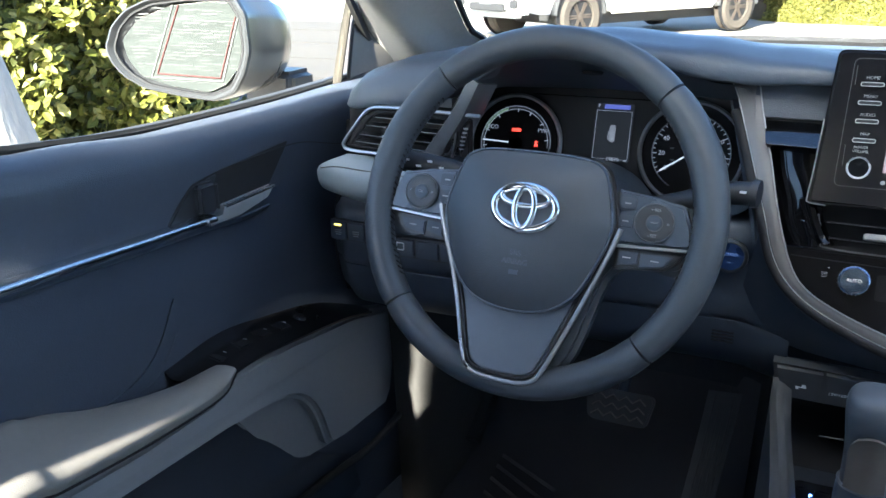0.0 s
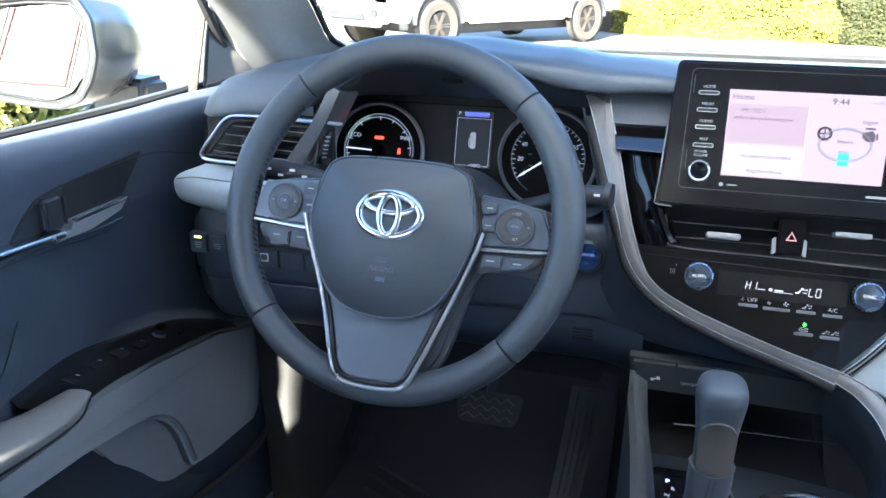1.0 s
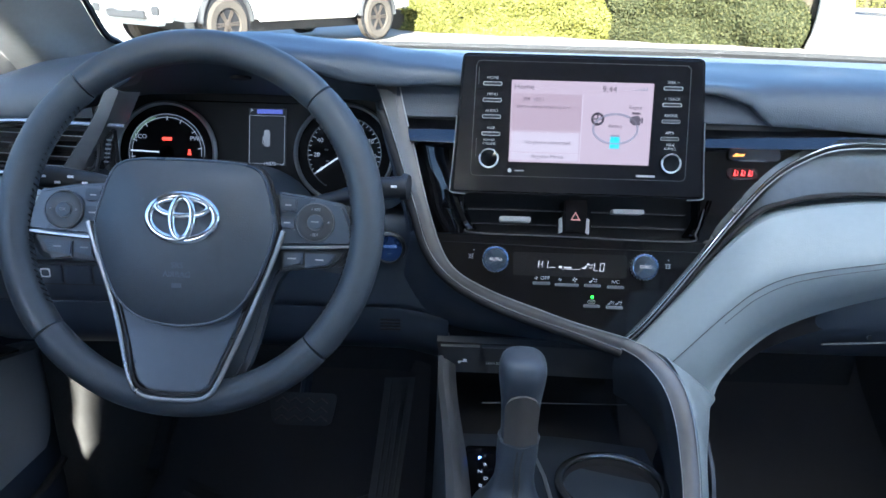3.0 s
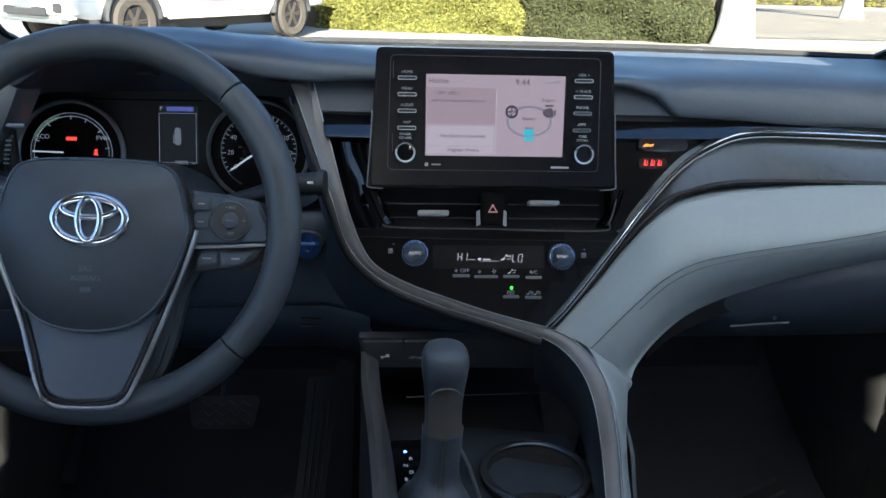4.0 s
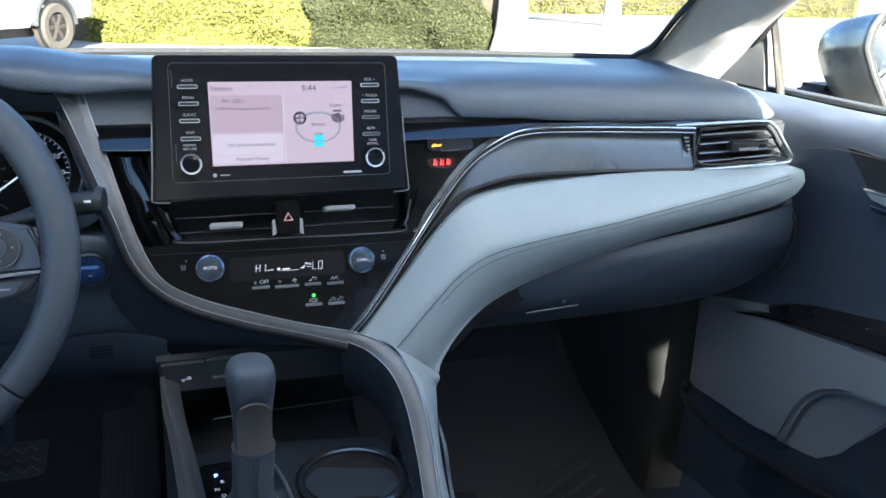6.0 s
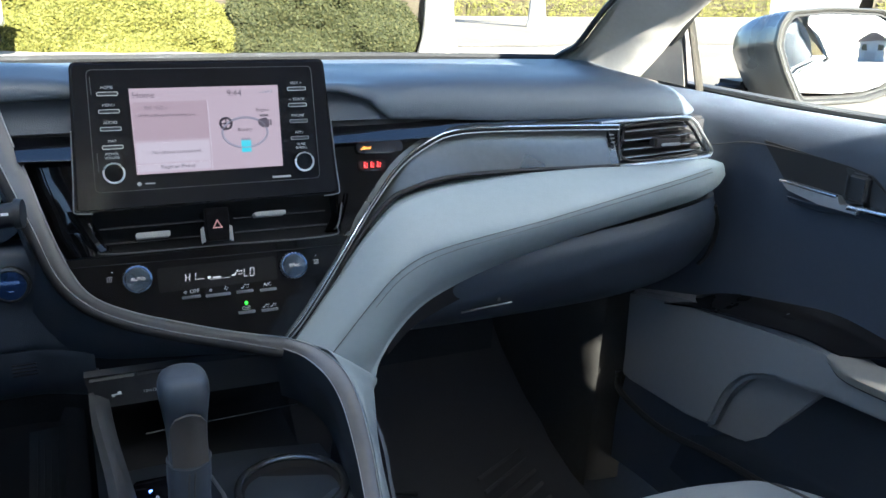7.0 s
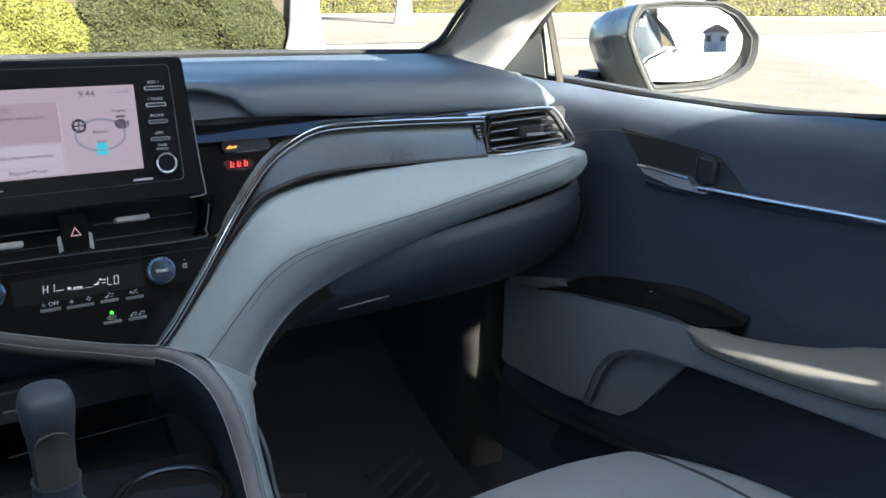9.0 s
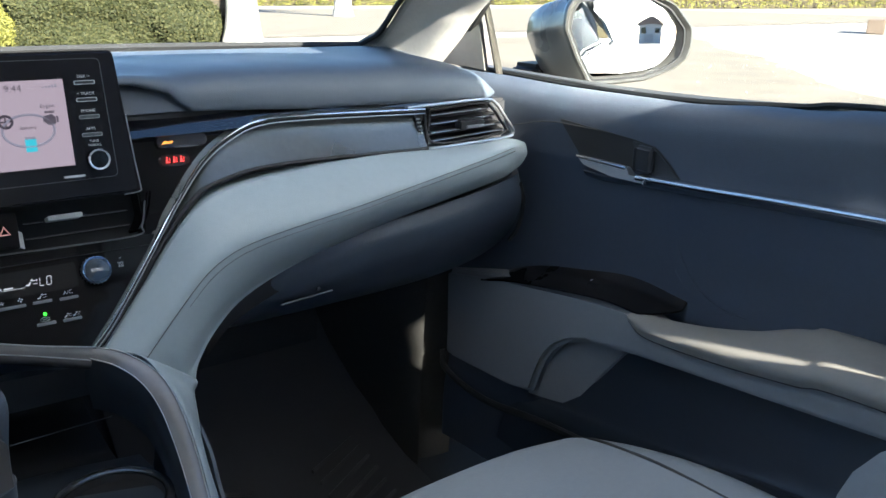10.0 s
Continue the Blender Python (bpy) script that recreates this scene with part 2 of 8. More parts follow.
def lathe(profile, n=40):
    """A turned shape round z from (radius, height) pairs."""
    rows = [[(r * math.cos(2 * math.pi * k / n), r * math.sin(2 * math.pi * k / n), h) for k in range(n)] for r, h in profile]
    bm = bmesh.new()
    vs = [[bm.verts.new(p) for p in r] for r in rows]
    for a, b in zip(vs, vs[1:]):
        for i in range(n):
            bm.faces.new((a[i], a[(i + 1) % n], b[(i + 1) % n], b[i]))
    if profile[0] != profile[-1]:
        bm.faces.new(vs[0][::-1])
        bm.faces.new(vs[-1])
    bmesh.ops.recalc_face_normals(bm, faces=bm.faces[:])
    return bm


def moved(bm, m):
    bmesh.ops.transform(bm, matrix=m, verts=bm.verts[:])
    return bm


def joined(*bms):
    """Several shapes of one part as one bmesh."""
    out = bmesh.new()
    for b in bms:
        me = bpy.data.meshes.new("tmp")
        b.to_mesh(me)
        b.free()
        out.from_mesh(me)
        bpy.data.meshes.remove(me)
    return out


def words(body, size, x, y, z, align="CENTER", depth=0.0002, bold=0.0):
    """Raised lettering in the plane z, as a bmesh."""
    cu = bpy.data.curves.new("t", "FONT")
    cu.body, cu.size, cu.align_x, cu.align_y, cu.extrude, cu.offset = body, size, align, "CENTER", depth, bold
    cu.resolution_u = 3
    ob = bpy.data.objects.new("t", cu)
    me = bpy.data.meshes.new_from_object(ob)
    bm = bmesh.new()
    bm.from_mesh(me)
    bpy.data.objects.remove(ob)
    bpy.data.curves.remove(cu)
    bpy.data.meshes.remove(me)
    return moved(bm, Matrix.Translation((x, y, z)))


def along(pairs, x):
    """A value read smoothly from a short table of (place, value)."""
    if x <= pairs[0][0]:
        return pairs[0][1]
    for (a, va), (b, vb) in zip(pairs, pairs[1:]):
        if x <= b:
            f = (x - a) / (b - a)
            f = f * f * (3 - 2 * f)
            return va + (vb - va) * f
    return pairs[-1][1]


# ---- dashboard ----
dash = thing("dashboard", "dark soft-touch car dashboard with pale grey padded trim", "dashboard")
EDGE_Z = [(-0.72, 0.962), (-0.62, 0.975), (-0.56, 0.985), (-0.51, 1.012), (-0.46, 1.038), (-0.385, 1.054), (-0.30, 1.038), (-0.24, 1.026),
          (-0.197, 1.022), (-0.15, 1.024), (0.15, 1.022), (0.18, 1.014), (0.215, 0.990), (0.40, 0.982), (0.66, 0.976)]
TOP_Z = [(-0.715, 0.968), (-0.70, 0.998), (-0.67, 1.015), (-0.61, 1.031), (-0.55, 1.042), (-0.45, 1.067), (-0.36, 1.071), (-0.258, 1.064), (-0.18, 1.053),
         (-0.08, 1.043), (0.25, 1.037), (0.50, 1.032), (0.60, 1.026), (0.64, 1.016), (0.67, 0.998), (0.69, 0.980)]


def dash_rows():
    rows = []
    for i in range(113):
        x = -0.715 + 1.405 * i / 112
        zb, zt = along(EDGE_Z, x), along(TOP_Z, x)
        yb = along([(-0.56, 0.90), (-0.50, 0.885), (-0.25, 0.885), (-0.18, 0.90)], x)
        yb += 0.05 * max(0.0, (abs(x + 0.01) - 0.64) / 0.07) ** 2
        yw = 1.255 - 0.035 * (abs(x) / 0.64) ** 2
        zw = along([(-0.70, 1.012), (-0.40, 1.026), (0.70, 1.026)], x)
        zt = max(zt, zb + 0.006)
        prof = [(yb + 0.05, zb - 0.004), (yb + 0.012, zb - 0.002), (yb, zb + 0.001), (yb + 0.004, zb + (zt - zb) * 0.55), (yb + 0.024, zt - 0.006),
                (yb + 0.075, zt), (1.08, (zt + zw) / 2 + 0.002), (yw, zw), (yw + 0.05, zw - 0.05)]
        rows.append(spline([(x, y, z) for y, z in prof], 34))
    return rows


pad_bm = grid(dash_rows())
bmesh.ops.recalc_face_normals(pad_bm, faces=pad_bm.faces[:])
part("upper_pad", pad_bm, SOFT, dash, "dark blue-grey soft upper pad with instrument hood")

# dark strip at the foot of the windscreen and the pad's joint line
part("defroster_strip", tube(spline([(-0.62, 1.215, 1.026), (-0.3, 1.25, 1.033), (0.0, 1.256, 1.034), (0.3, 1.25, 1.034), (0.62, 1.216, 1.030)], 40), 0.006, 6), BLACK, dash)

# recessed panel behind the display, and the small shelf beside it
part("recess_panel", loft([[(-0.20, 0.915, 1.026), (0.0, 0.925, 1.026), (0.15, 0.915, 1.026), (0.185, 0.912, 1.016), (0.235, 0.908, 0.992)],
                           [(-0.20, 0.913, 1.005), (0.0, 0.918, 1.005), (0.15, 0.912, 1.007), (0.185, 0.910, 1.003), (0.235, 0.907, 0.991)],
                           [(-0.20, 0.908, 0.988), (0.0, 0.908, 0.988), (0.15, 0.907, 0.989), (0.185, 0.907, 0.989), (0.235, 0.906, 0.989)]], 8, 40, 0.004), HARD, dash, "dark recessed panel round the display")

# instrument hood: the funnel between the lip and the dials
LIP = [(-0.515, 0.897, 1.008), (-0.47, 0.897, 1.032), (-0.385, 0.895, 1.050), (-0.30, 0.895, 1.034), (-0.24, 0.897, 1.022), (-0.203, 0.90, 1.014),
       (-0.196, 0.905, 0.96), (-0.192, 0.915, 0.89), (-0.25, 0.92, 0.868), (-0.385, 0.92, 0.862), (-0.53, 0.92, 0.868), (-0.575, 0.905, 0.915), (-0.548, 0.90, 0.965)]
THROAT = [(-0.530, 1.0, 0.985), (-0.47, 1.005, 0.990), (-0.385, 1.007, 0.992), (-0.30, 1.005, 0.990), (-0.24, 1.002, 0.988), (-0.205, 1.0, 0.98),
          (-0.200, 0.99, 0.94), (-0.205, 0.98, 0.89), (-0.25, 0.975, 0.872), (-0.385, 0.975, 0.868), (-0.53, 0.975, 0.872), (-0.565, 0.985, 0.91), (-0.556, 0.995, 0.955)]
lipc, throatc = spline(LIP, 78, True), spline(THROAT, 78, True)
midc = [(a * 0.5 + b * 0.5) + np.array((0, 0.0, 0.004)) for a, b in zip(lipc, throatc)]
part("hood_throat", grid([lipc, midc, throatc], closed_v=True), HARD, dash)
part("hood_blade", loft([[(-0.512, 0.888, 1.016), (-0.535, 0.888, 0.975), (-0.575, 0.888, 0.922)], [(-0.499, 0.888, 1.010), (-0.522, 0.892, 0.968), (-0.556, 0.9, 0.916)],
                         [(-0.497, 0.93, 1.004), (-0.522, 0.935, 0.96), (-0.556, 0.94, 0.91)]], 6, 14, 0.003), SPOKE, dash, "grey blade of trim beside the dials")

part("hood_sensor", lathe([(0.013, 0.0), (0.012, 0.003), (0.002, 0.004)], 24), BLACK, dash, "small dark oval sensor under the hood").matrix_basis = pose(-0.385, 0.955, 1.0195, 158, 0, 0) @ Matrix.Diagonal((1.0, 0.5, 1.0, 1.0))

# ---- instrument cluster ----
G = plane_frame((-0.383, 1.0, 0.92), 15)
cluster = thing("instrument_cluster", "black instrument cluster with two chrome-ringed dials, lit", "dials", G)
part("face", prism(rrect(0.37, 0.15, 0.02, 0, 0.0), -0.02, -0.004, 0.002), BLACK, cluster)
part("brow_line", box(0.22, 0.0012, 0.002, at=(0.015, 0.0622, -0.002)), PIANO, cluster)
DIAL = mat("dial_face", (0.006, 0.006, 0.007), 0.6, spec=0.06)
MARK = glow("lit_white_mark", (0.85, 0.9, 1.0), 0.0211, (0.25, 0.25, 0.25))
REDLIT = glow("lit_red_sign", (1.0, 0.06, 0.03), 0.1584)
NEEDLE = glow("lit_needle", (0.9, 0.95, 1.0), 0.0528, (0.5, 0.5, 0.5))


def arc_strip(cx, cy, r0, r1, a0, a1, z, n=40):
    rows = []
    for k in range(n + 1):
        a = radians(a0 + (a1 - a0) * k / n)
        rows.append([(cx + r * math.cos(a), cy + r * math.sin(a), z) for r in (r0, r1)])
    bm = grid(rows)
    bmesh.ops.solidify(bm, geom=bm.faces[:], thickness=0.0006)
    return bm


def dial(cx, cy, r, label):
    d = part("dial", lathe([(r, -0.004), (r, 0.001), (0.001, 0.001)], 48), DIAL, cluster, label)
    d.matrix_basis = Matrix.Translation((cx, cy, 0))
    part("bezel", lathe([(r - 0.001, 0.0), (r + 0.003, 0.0), (r + 0.0035, 0.006), (r + 0.001, 0.0085), (r - 0.0015, 0.006), (r - 0.001, 0.0)], 56), SATIN, d, "bright ring")
    part("inner_ring", tube([(0.77 * r * math.cos(a), 0.77 * r * math.sin(a), 0.0016) for a in [radians(-62 + 304 * k / 50) for k in range(51)]], 0.0008, 5), DARKSATIN, d)
    return d


eco = dial(-0.112, -0.003, 0.0605, "power dial with charge and eco scale")
part("scale", arc_strip(0, 0, 0.0435, 0.0443, -5, 196, 0.002), MARK, eco)
part("scale", arc_strip(0, 0, 0.0475, 0.0481, -5, 196, 0.002), MARK, eco)
for a in (8, 38, 66, 90, 128, 160, 188):
    part("tick", moved(box(0.005, 0.0012, 0.0005, at=(0.0425, 0, 0.0022)), Matrix.Rotation(radians(a), 4, "Z")), MARK, eco)
part("sector", arc_strip(0, 0, 0.0447, 0.0472, 108, 160, 0.002), glow("lit_green_scale", (0.6, 0.95, 0.5), 0.0317), eco)
for piece in (words("ECO", 0.0075, -0.033, 0.019, 0.002),
              words("PWR", 0.0075, 0.037, 0.018, 0.002),
              words("CHG", 0.0068, -0.036, -0.013, 0.002)):
    part("lettering", piece, MARK, eco)
part("needle", moved(box(0.046, 0.0018, 0.001, at=(-0.022, 0, 0.004)), Matrix.Rotation(radians(-2), 4, "Z")), NEEDLE, eco)
part("hub", lathe([(0.009, 0.001), (0.008, 0.006), (0.001, 0.006)], 24), PIANO, eco)
part("brake_lamp", box(0.0125, 0.0042, 0.0006, 0.0008, at=(0.0, 0.017, 0.002)), REDLIT, eco, "lit red warning sign")
part("belt_lamp", joined(lathe([(0.0019, 0.0018), (0.0019, 0.0024), (0.0003, 0.0024)], 10), prism([(-0.0026, -0.0055), (0.0026, -0.0055), (0.0016, -0.002), (-0.0016, -0.002)], 0.0018, 0.0024)), REDLIT, eco, "lit red belt sign").matrix_basis = Matrix.Translation((0.0285, 0.003, 0))

speedo = dial(0.111, 0.002, 0.0595, "speedometer dial in miles an hour")
for k in range(33):
    a = 215 - 250 * k / 32
    L = 0.0055 if k % 4 == 0 else 0.0032
    part("tick", moved(box(L, 0.001, 0.0005, at=(0.0455 - L / 2, 0, 0.0022)), Matrix.Rotation(radians(a), 4, "Z")), MARK, speedo)
part("scale", arc_strip(0, 0, 0.0455, 0.0463, -35, 215, 0.002), MARK, speedo)
part("lettering", joined(*[words(str(20 * k), 0.0078, 0.0345 * math.cos(radians(215 - 31.25 * k)), 0.0345 * math.sin(radians(215 - 31.25 * k)), 0.002) for k in range(9)]), MARK, speedo)
part("inner_lettering", joined(*[box(0.0045, 0.0022, 0.0004, at=(0.023 * math.cos(radians(205 - 36 * k)), 0.023 * math.sin(radians(205 - 36 * k)), 0.002)) for k in range(6)]), DARKSATIN, speedo)
part("needle", moved(box(0.042, 0.0018, 0.001, at=(0.020, 0, 0.004)), Matrix.Rotation(radians(215), 4, "Z")), NEEDLE, speedo)
part("hub", lathe([(0.009, 0.001), (0.008, 0.006), (0.001, 0.006)], 24), PIANO, speedo)

info = part("info_screen", prism(rrect(0.047, 0.071, 0.002, 0.0135, 0.0205), -0.004, 0.0008, 0.0004), mat("info_glass", (0.008, 0.008, 0.009), 0.5, spec=0.08, emit=(0.10, 0.11, 0.12), strength=0.012), cluster, "small colour trip screen")
part("status_bar", box(0.032, 0.0055, 0.0004, at=(0.0165, 0.0515, 0.001)), glow("lit_blue_bar", (0.18, 0.22, 0.75), 0.0422), info)
part("frame", ring(rrect(0.0445, 0.060, 0.001, 0.0135, 0.0165), rrect(0.0437, 0.0592, 0.001, 0.0135, 0.0165), 0.001, 0.0015), MARK, info)
part("car_figure", joined(prism(rrect(0.0075, 0.021, 0.003, 0.0135, 0.0185), 0.001, 0.0016), box(0.0012, 0.01, 0.0004, at=(0.0085, 0.016, 0.001))), glow("lit_grey_figure", (0.5, 0.52, 0.55), 0.0264), info)
for piece in (words("P", 0.006, -0.006, 0.052, 0.001),
              words("19875", 0.0065, 0.0175, -0.0135, 0.002),
              words("mi", 0.004, 0.033, -0.0138, 0.002)):
    part("lettering", piece, MARK, info)

def quad_round(c, r, n=5):
    out = []
    for i, p in enumerate(c):
        a, p, b = Vector(c[i - 1]), Vector(p), Vector(c[(i + 1) % len(c)])
        u, v = (a - p).normalized() * r, (b - p).normalized() * r
        for k in range(n + 1):
            f = k / n
            out.append(tuple((p + u) * (1 - f) ** 2 + 2 * f * (1 - f) * p + (p + v) * f * f))
    return out


# ---- centre stack ----
K = plane_frame((0, 0.87, 0.88), 20)
stack = thing("centre_stack", "piano-black centre stack with climate controls and air vents", "control panel", K)
TRIM_IN = [(-0.204, 0.175), (-0.198, 0.148), (-0.19, 0.1148), (-0.177, 0.0712), (-0.164, 0.0212), (-0.147, -0.0288), (-0.128, -0.0563), (-0.091, -0.0766), (-0.041, -0.0946), (0.009, -0.1107), (0.062, -0.1245)]
TRIM_OUT = [(-0.236, 0.168), (-0.219, 0.1395), (-0.203, 0.0959), (-0.188, 0.0522), (-0.1755, 0.0158), (-0.161, -0.0279), (-0.140, -0.0570), (-0.108, -0.0790), (-0.054, -0.1010), (0.007, -0.1200), (0.058, -0.1370)]
CHROME_LINE = [(0.062, -0.1234), (0.087, -0.0981), (0.131, -0.0437), (0.176, 0.0149), (0.217, 0.0607), (0.252, 0.0851), (0.294, 0.0968)]
outline = [tuple(p) for p in spline(TRIM_IN[2:], 30)] + [tuple(p) for p in spline(CHROME_LINE[1:], 24)] + [(0.245, 0.103), (0.0, 0.109)]


def clipped(poly, a, b, c):
    """The part of an outline where a x + b y >= c."""
    out = []
    for p, q in zip(poly, poly[1:] + poly[:1]):
        fp, fq = a * p[0] + b * p[1] - c, a * q[0] + b * q[1] - c
        if fp >= 0:
            out.append(p)
        if fp * fq < 0:
            f = fp / (fp - fq)
            out.append((p[0] + (q[0] - p[0]) * f, p[1] + (q[1] - p[1]) * f))
    return out


below, above = clipped(outline, 0, -1, 0.0155), clipped(outline, 0, 1, -0.0155)
part("panel", prism(below, -0.03, 0.0, 0.002, 2), PIANO, stack, "glossy black panel")
part("panel", prism(clipped(above, 1, 0, 0.138), -0.03, 0.0, 0.002, 2), PIANO, stack, "glossy black panel")


def rolled_panel(s, x_in, edge):
    """A gloss panel beside the vents that rolls away from the middle towards its outer edge."""
    rows = []
    for k in range(25):
        y = 0.104 - 0.118 * k / 24
        xo = edge(y)
        rows.append([(xo + (x_in - xo) * u, y, -0.0165 * (1 - u) ** 1.7 + 0.001) for u in [i / 14 for i in range(15)]])
    bm = grid(rows)
    bmesh.ops.recalc_face_normals(bm, faces=bm.faces[:])
    bmesh.ops.solidify(bm, geom=bm.faces[:], thickness=0.006 * s)
    return part("side_panel", bm, PIANO, stack, "glossy black panel rolling away at its edge")


IN_X = [(y, x) for x, y in TRIM_IN[::-1]]
rolled_panel(1, -0.122, lambda y: along(IN_X, y) + 0.0005)
inner, outer = spline([(*p, 0.003) for p in TRIM_IN], 60), spline([(*p, 0.001) for p in TRIM_OUT], 60)
ridge = [a * 0.5 + b * 0.5 + np.array((0, 0, 0.0012)) for a, b in zip(inner, outer)]
part("trim_strip", joined(loft([[tuple(p) for p in inner], [tuple(p) for p in ridge], [tuple(p) for p in outer]], 7, 60, 0.006)), BROWNSATIN, stack, "satin grey trim strip")
part("trim_edge", tube([p + np.array((0.0008, 0.0, 0.002)) for p in inner], 0.0008, 6), SATIN, stack)
part("trim_rim", tube([p + np.array((-0.0005, -0.0005, 0.0008)) for p in outer], 0.0006, 6), SATIN, stack)

part("trim_roll", tube([p + np.array((-0.004 + 0.003 * min(1, k / 30), -0.0045, -0.004)) for k, p in enumerate(outer[8:])], 0.0062, 10), BLACK, stack, "dark rolled edge under the trim")
side_top = [K @ Vector((x, y, -0.002)) for x, y in TRIM_OUT[4:]]
side_low = [(-0.190, 0.905, 0.800), (-0.175, 0.903, 0.772), (-0.160, 0.90, 0.752), (-0.125, 0.897, 0.738), (-0.06, 0.893, 0.731), (0.0, 0.885, 0.728), (0.055, 0.868, 0.724)]
side_mid = [Vector(a).lerp(Vector(b), 0.35) + Vector((0, -0.004, -0.004)) for a, b in zip(side_top, side_low)]
side_fascia = part("lower_fascia", loft([[tuple(p) for p in side_top], [tuple(p) for p in side_mid], side_low], 8, 40, 0.004), HARD, dash, "dark fascia below the trim")
part("fascia_side", loft([[(-0.226, 0.925, 1.00), (-0.205, 0.905, 0.93), (-0.190, 0.895, 0.88), (-0.182, 0.890, 0.84)], [(-0.19, 0.955, 1.00), (-0.175, 0.94, 0.93), (-0.165, 0.93, 0.88), (-0.16, 0.92, 0.80)]], 4, 16, 0.004), HARD, dash)

# vents under the display
part("vent_back", box(0.27, 0.09, 0.003, at=(0.007, 0.025, -0.048)), BLACK, stack, "black air slot")
part("vent_floor", box(0.27, 0.003, 0.05, at=(0.007, -0.0185, -0.026)), BLACK, stack)
for cx in (-0.064, 0.074):
    for dy in (-0.006, 0.010):
        part("vane", box(0.104, 0.0014, 0.006, 0.0005, at=(cx, dy + 0.004, -0.010)), VANE, stack)
part("vent_lip", tube(spline([(-0.125, 0.02, 0.004), (-0.118, -0.005, 0.004), (-0.108, -0.0135, 0.004), (0.0, -0.015, 0.004), (0.122, -0.0165, 0.004), (0.135, -0.006, 0.004), (0.143, 0.02, 0.004)], 60), 0.0009, 6), DARKSATIN, stack)
for cheek in ([(-0.139, 0.034), (-0.133, 0.018), (-0.125, 0.0), (-0.118, -0.010)], [(0.153, 0.030), (0.148, 0.014), (0.142, 0.0), (0.135, -0.010)]):
    side = -1 if cheek[0][0] < 0 else 1
    part("vent_cheek", loft([[(x + side * 0.004, y, -0.003) for x, y in cheek], [(x - side * 0.0005, y, 0.0005) for x, y in cheek], [(x - side * 0.005, y, 0.0030) for x, y in cheek], [(x - side * 0.010, y, -0.020) for x, y in cheek]], 12, 24, 0.003), PIANO, stack, "gloss black cheek beside the vent")
part("vent_tab", prism(rrect(0.034, 0.0062, 0.002, -0.0645, 0.0025), -0.010, 0.010, 0.0015), SATIN, stack, "silver vent tab")
part("vent_tab", prism(rrect(0.034, 0.0052, 0.002, 0.0595, 0.0145), -0.010, 0.010, 0.0015), SATIN, stack, "silver vent tab")
hazard = part("hazard_switch", prism(rrect(0.026, 0.036, 0.003, 0.001, 0.0075), -0.03, 0.012, 0.002), PIANO, stack, "black hazard light switch with red triangle")
part("triangle", ring([(0.001, 0.0125), (-0.0045, 0.0030), (0.0065, 0.0030)], [(0.001, 0.0103), (-0.0025, 0.0042), (0.0045, 0.0042)], 0.012, 0.0125), mat("red_sign", (0.5, 0.22, 0.2), 0.4), hazard)
for sx in (-1, 1):
    part("clip", prism([(sx * 0.0125, -0.010), (sx * 0.0165, -0.012), (sx * 0.0165, 0.004), (sx * 0.0135, 0.006)][::sx], 0.004, 0.011, 0.0005), SATIN, hazard)

# climate controls
part("lcd", prism(rrect(0.126, 0.026, 0.003, -0.002, -0.0462), 0.0, 0.0012, 0.0004), mat("lcd_glass", (0.008, 0.008, 0.009), 0.12, coat=0.5), stack, "black climate display")
LCD = glow("lit_lcd_segment", (0.95, 0.9, 0.85), 0.0634)


def segments(x, y, on, w=0.0042, h=0.0086):
    """One leaning seven-segment sign; on: which of a to g are lit."""
    t = 0.0007
    places = {"a": (0, h / 2, w, t), "d": (0, -h / 2, w, t), "g": (0, 0, w, t), "f": (-w / 2, h / 4, t, h / 2 - t), "b": (w / 2, h / 4, t, h / 2 - t), "e": (-w / 2, -h / 4, t, h / 2 - t), "c": (w / 2, -h / 4, t, h / 2 - t)}
    bm = joined(*[box(places[k][2], places[k][3], 0.0003, at=(places[k][0], places[k][1], 0)) for k in on])
    for v in bm.verts:
        v.co.x += 0.12 * v.co.y
    return moved(bm, Matrix.Translation((x, y, 0.0015)))


def vent_icon(x, y, k=1.0):
    """A seated figure with air arrows, as on climate buttons."""
    return moved(joined(prism([(-0.0040, -0.0022), (-0.0012, -0.0022), (0.0002, 0.0004), (-0.0006, 0.0010), (-0.0018, -0.0008), (-0.0040, -0.0010)], 0, 0.0003), moved(prism(disc(0.0009, 10), 0, 0.0003), Matrix.Translation((0.0010, 0.0020, 0))),
                        box(0.0034, 0.0006, 0.0003, at=(0.0032, 0.0014, 0.00015)), box(0.0034, 0.0006, 0.0003, at=(0.0032, -0.0012, 0.00015)), box(0.0006, 0.0018, 0.0003, at=(0.0048, 0.0014, 0.00015))), Matrix.Translation((x, y, 0.0004)) @ Matrix.Scale(k, 4))


def fan_icon(x, y, r):
    """Four blades round a hub."""
    return moved(joined(*[moved(prism(disc(r * 0.34, 10, r * 0.55, r * 0.12, r * 0.22), 0, 0.0003), Matrix.Rotation(radians(90 * k), 4, "Z")) for k in range(4)]), Matrix.Translation((x, y, 0.0004)))


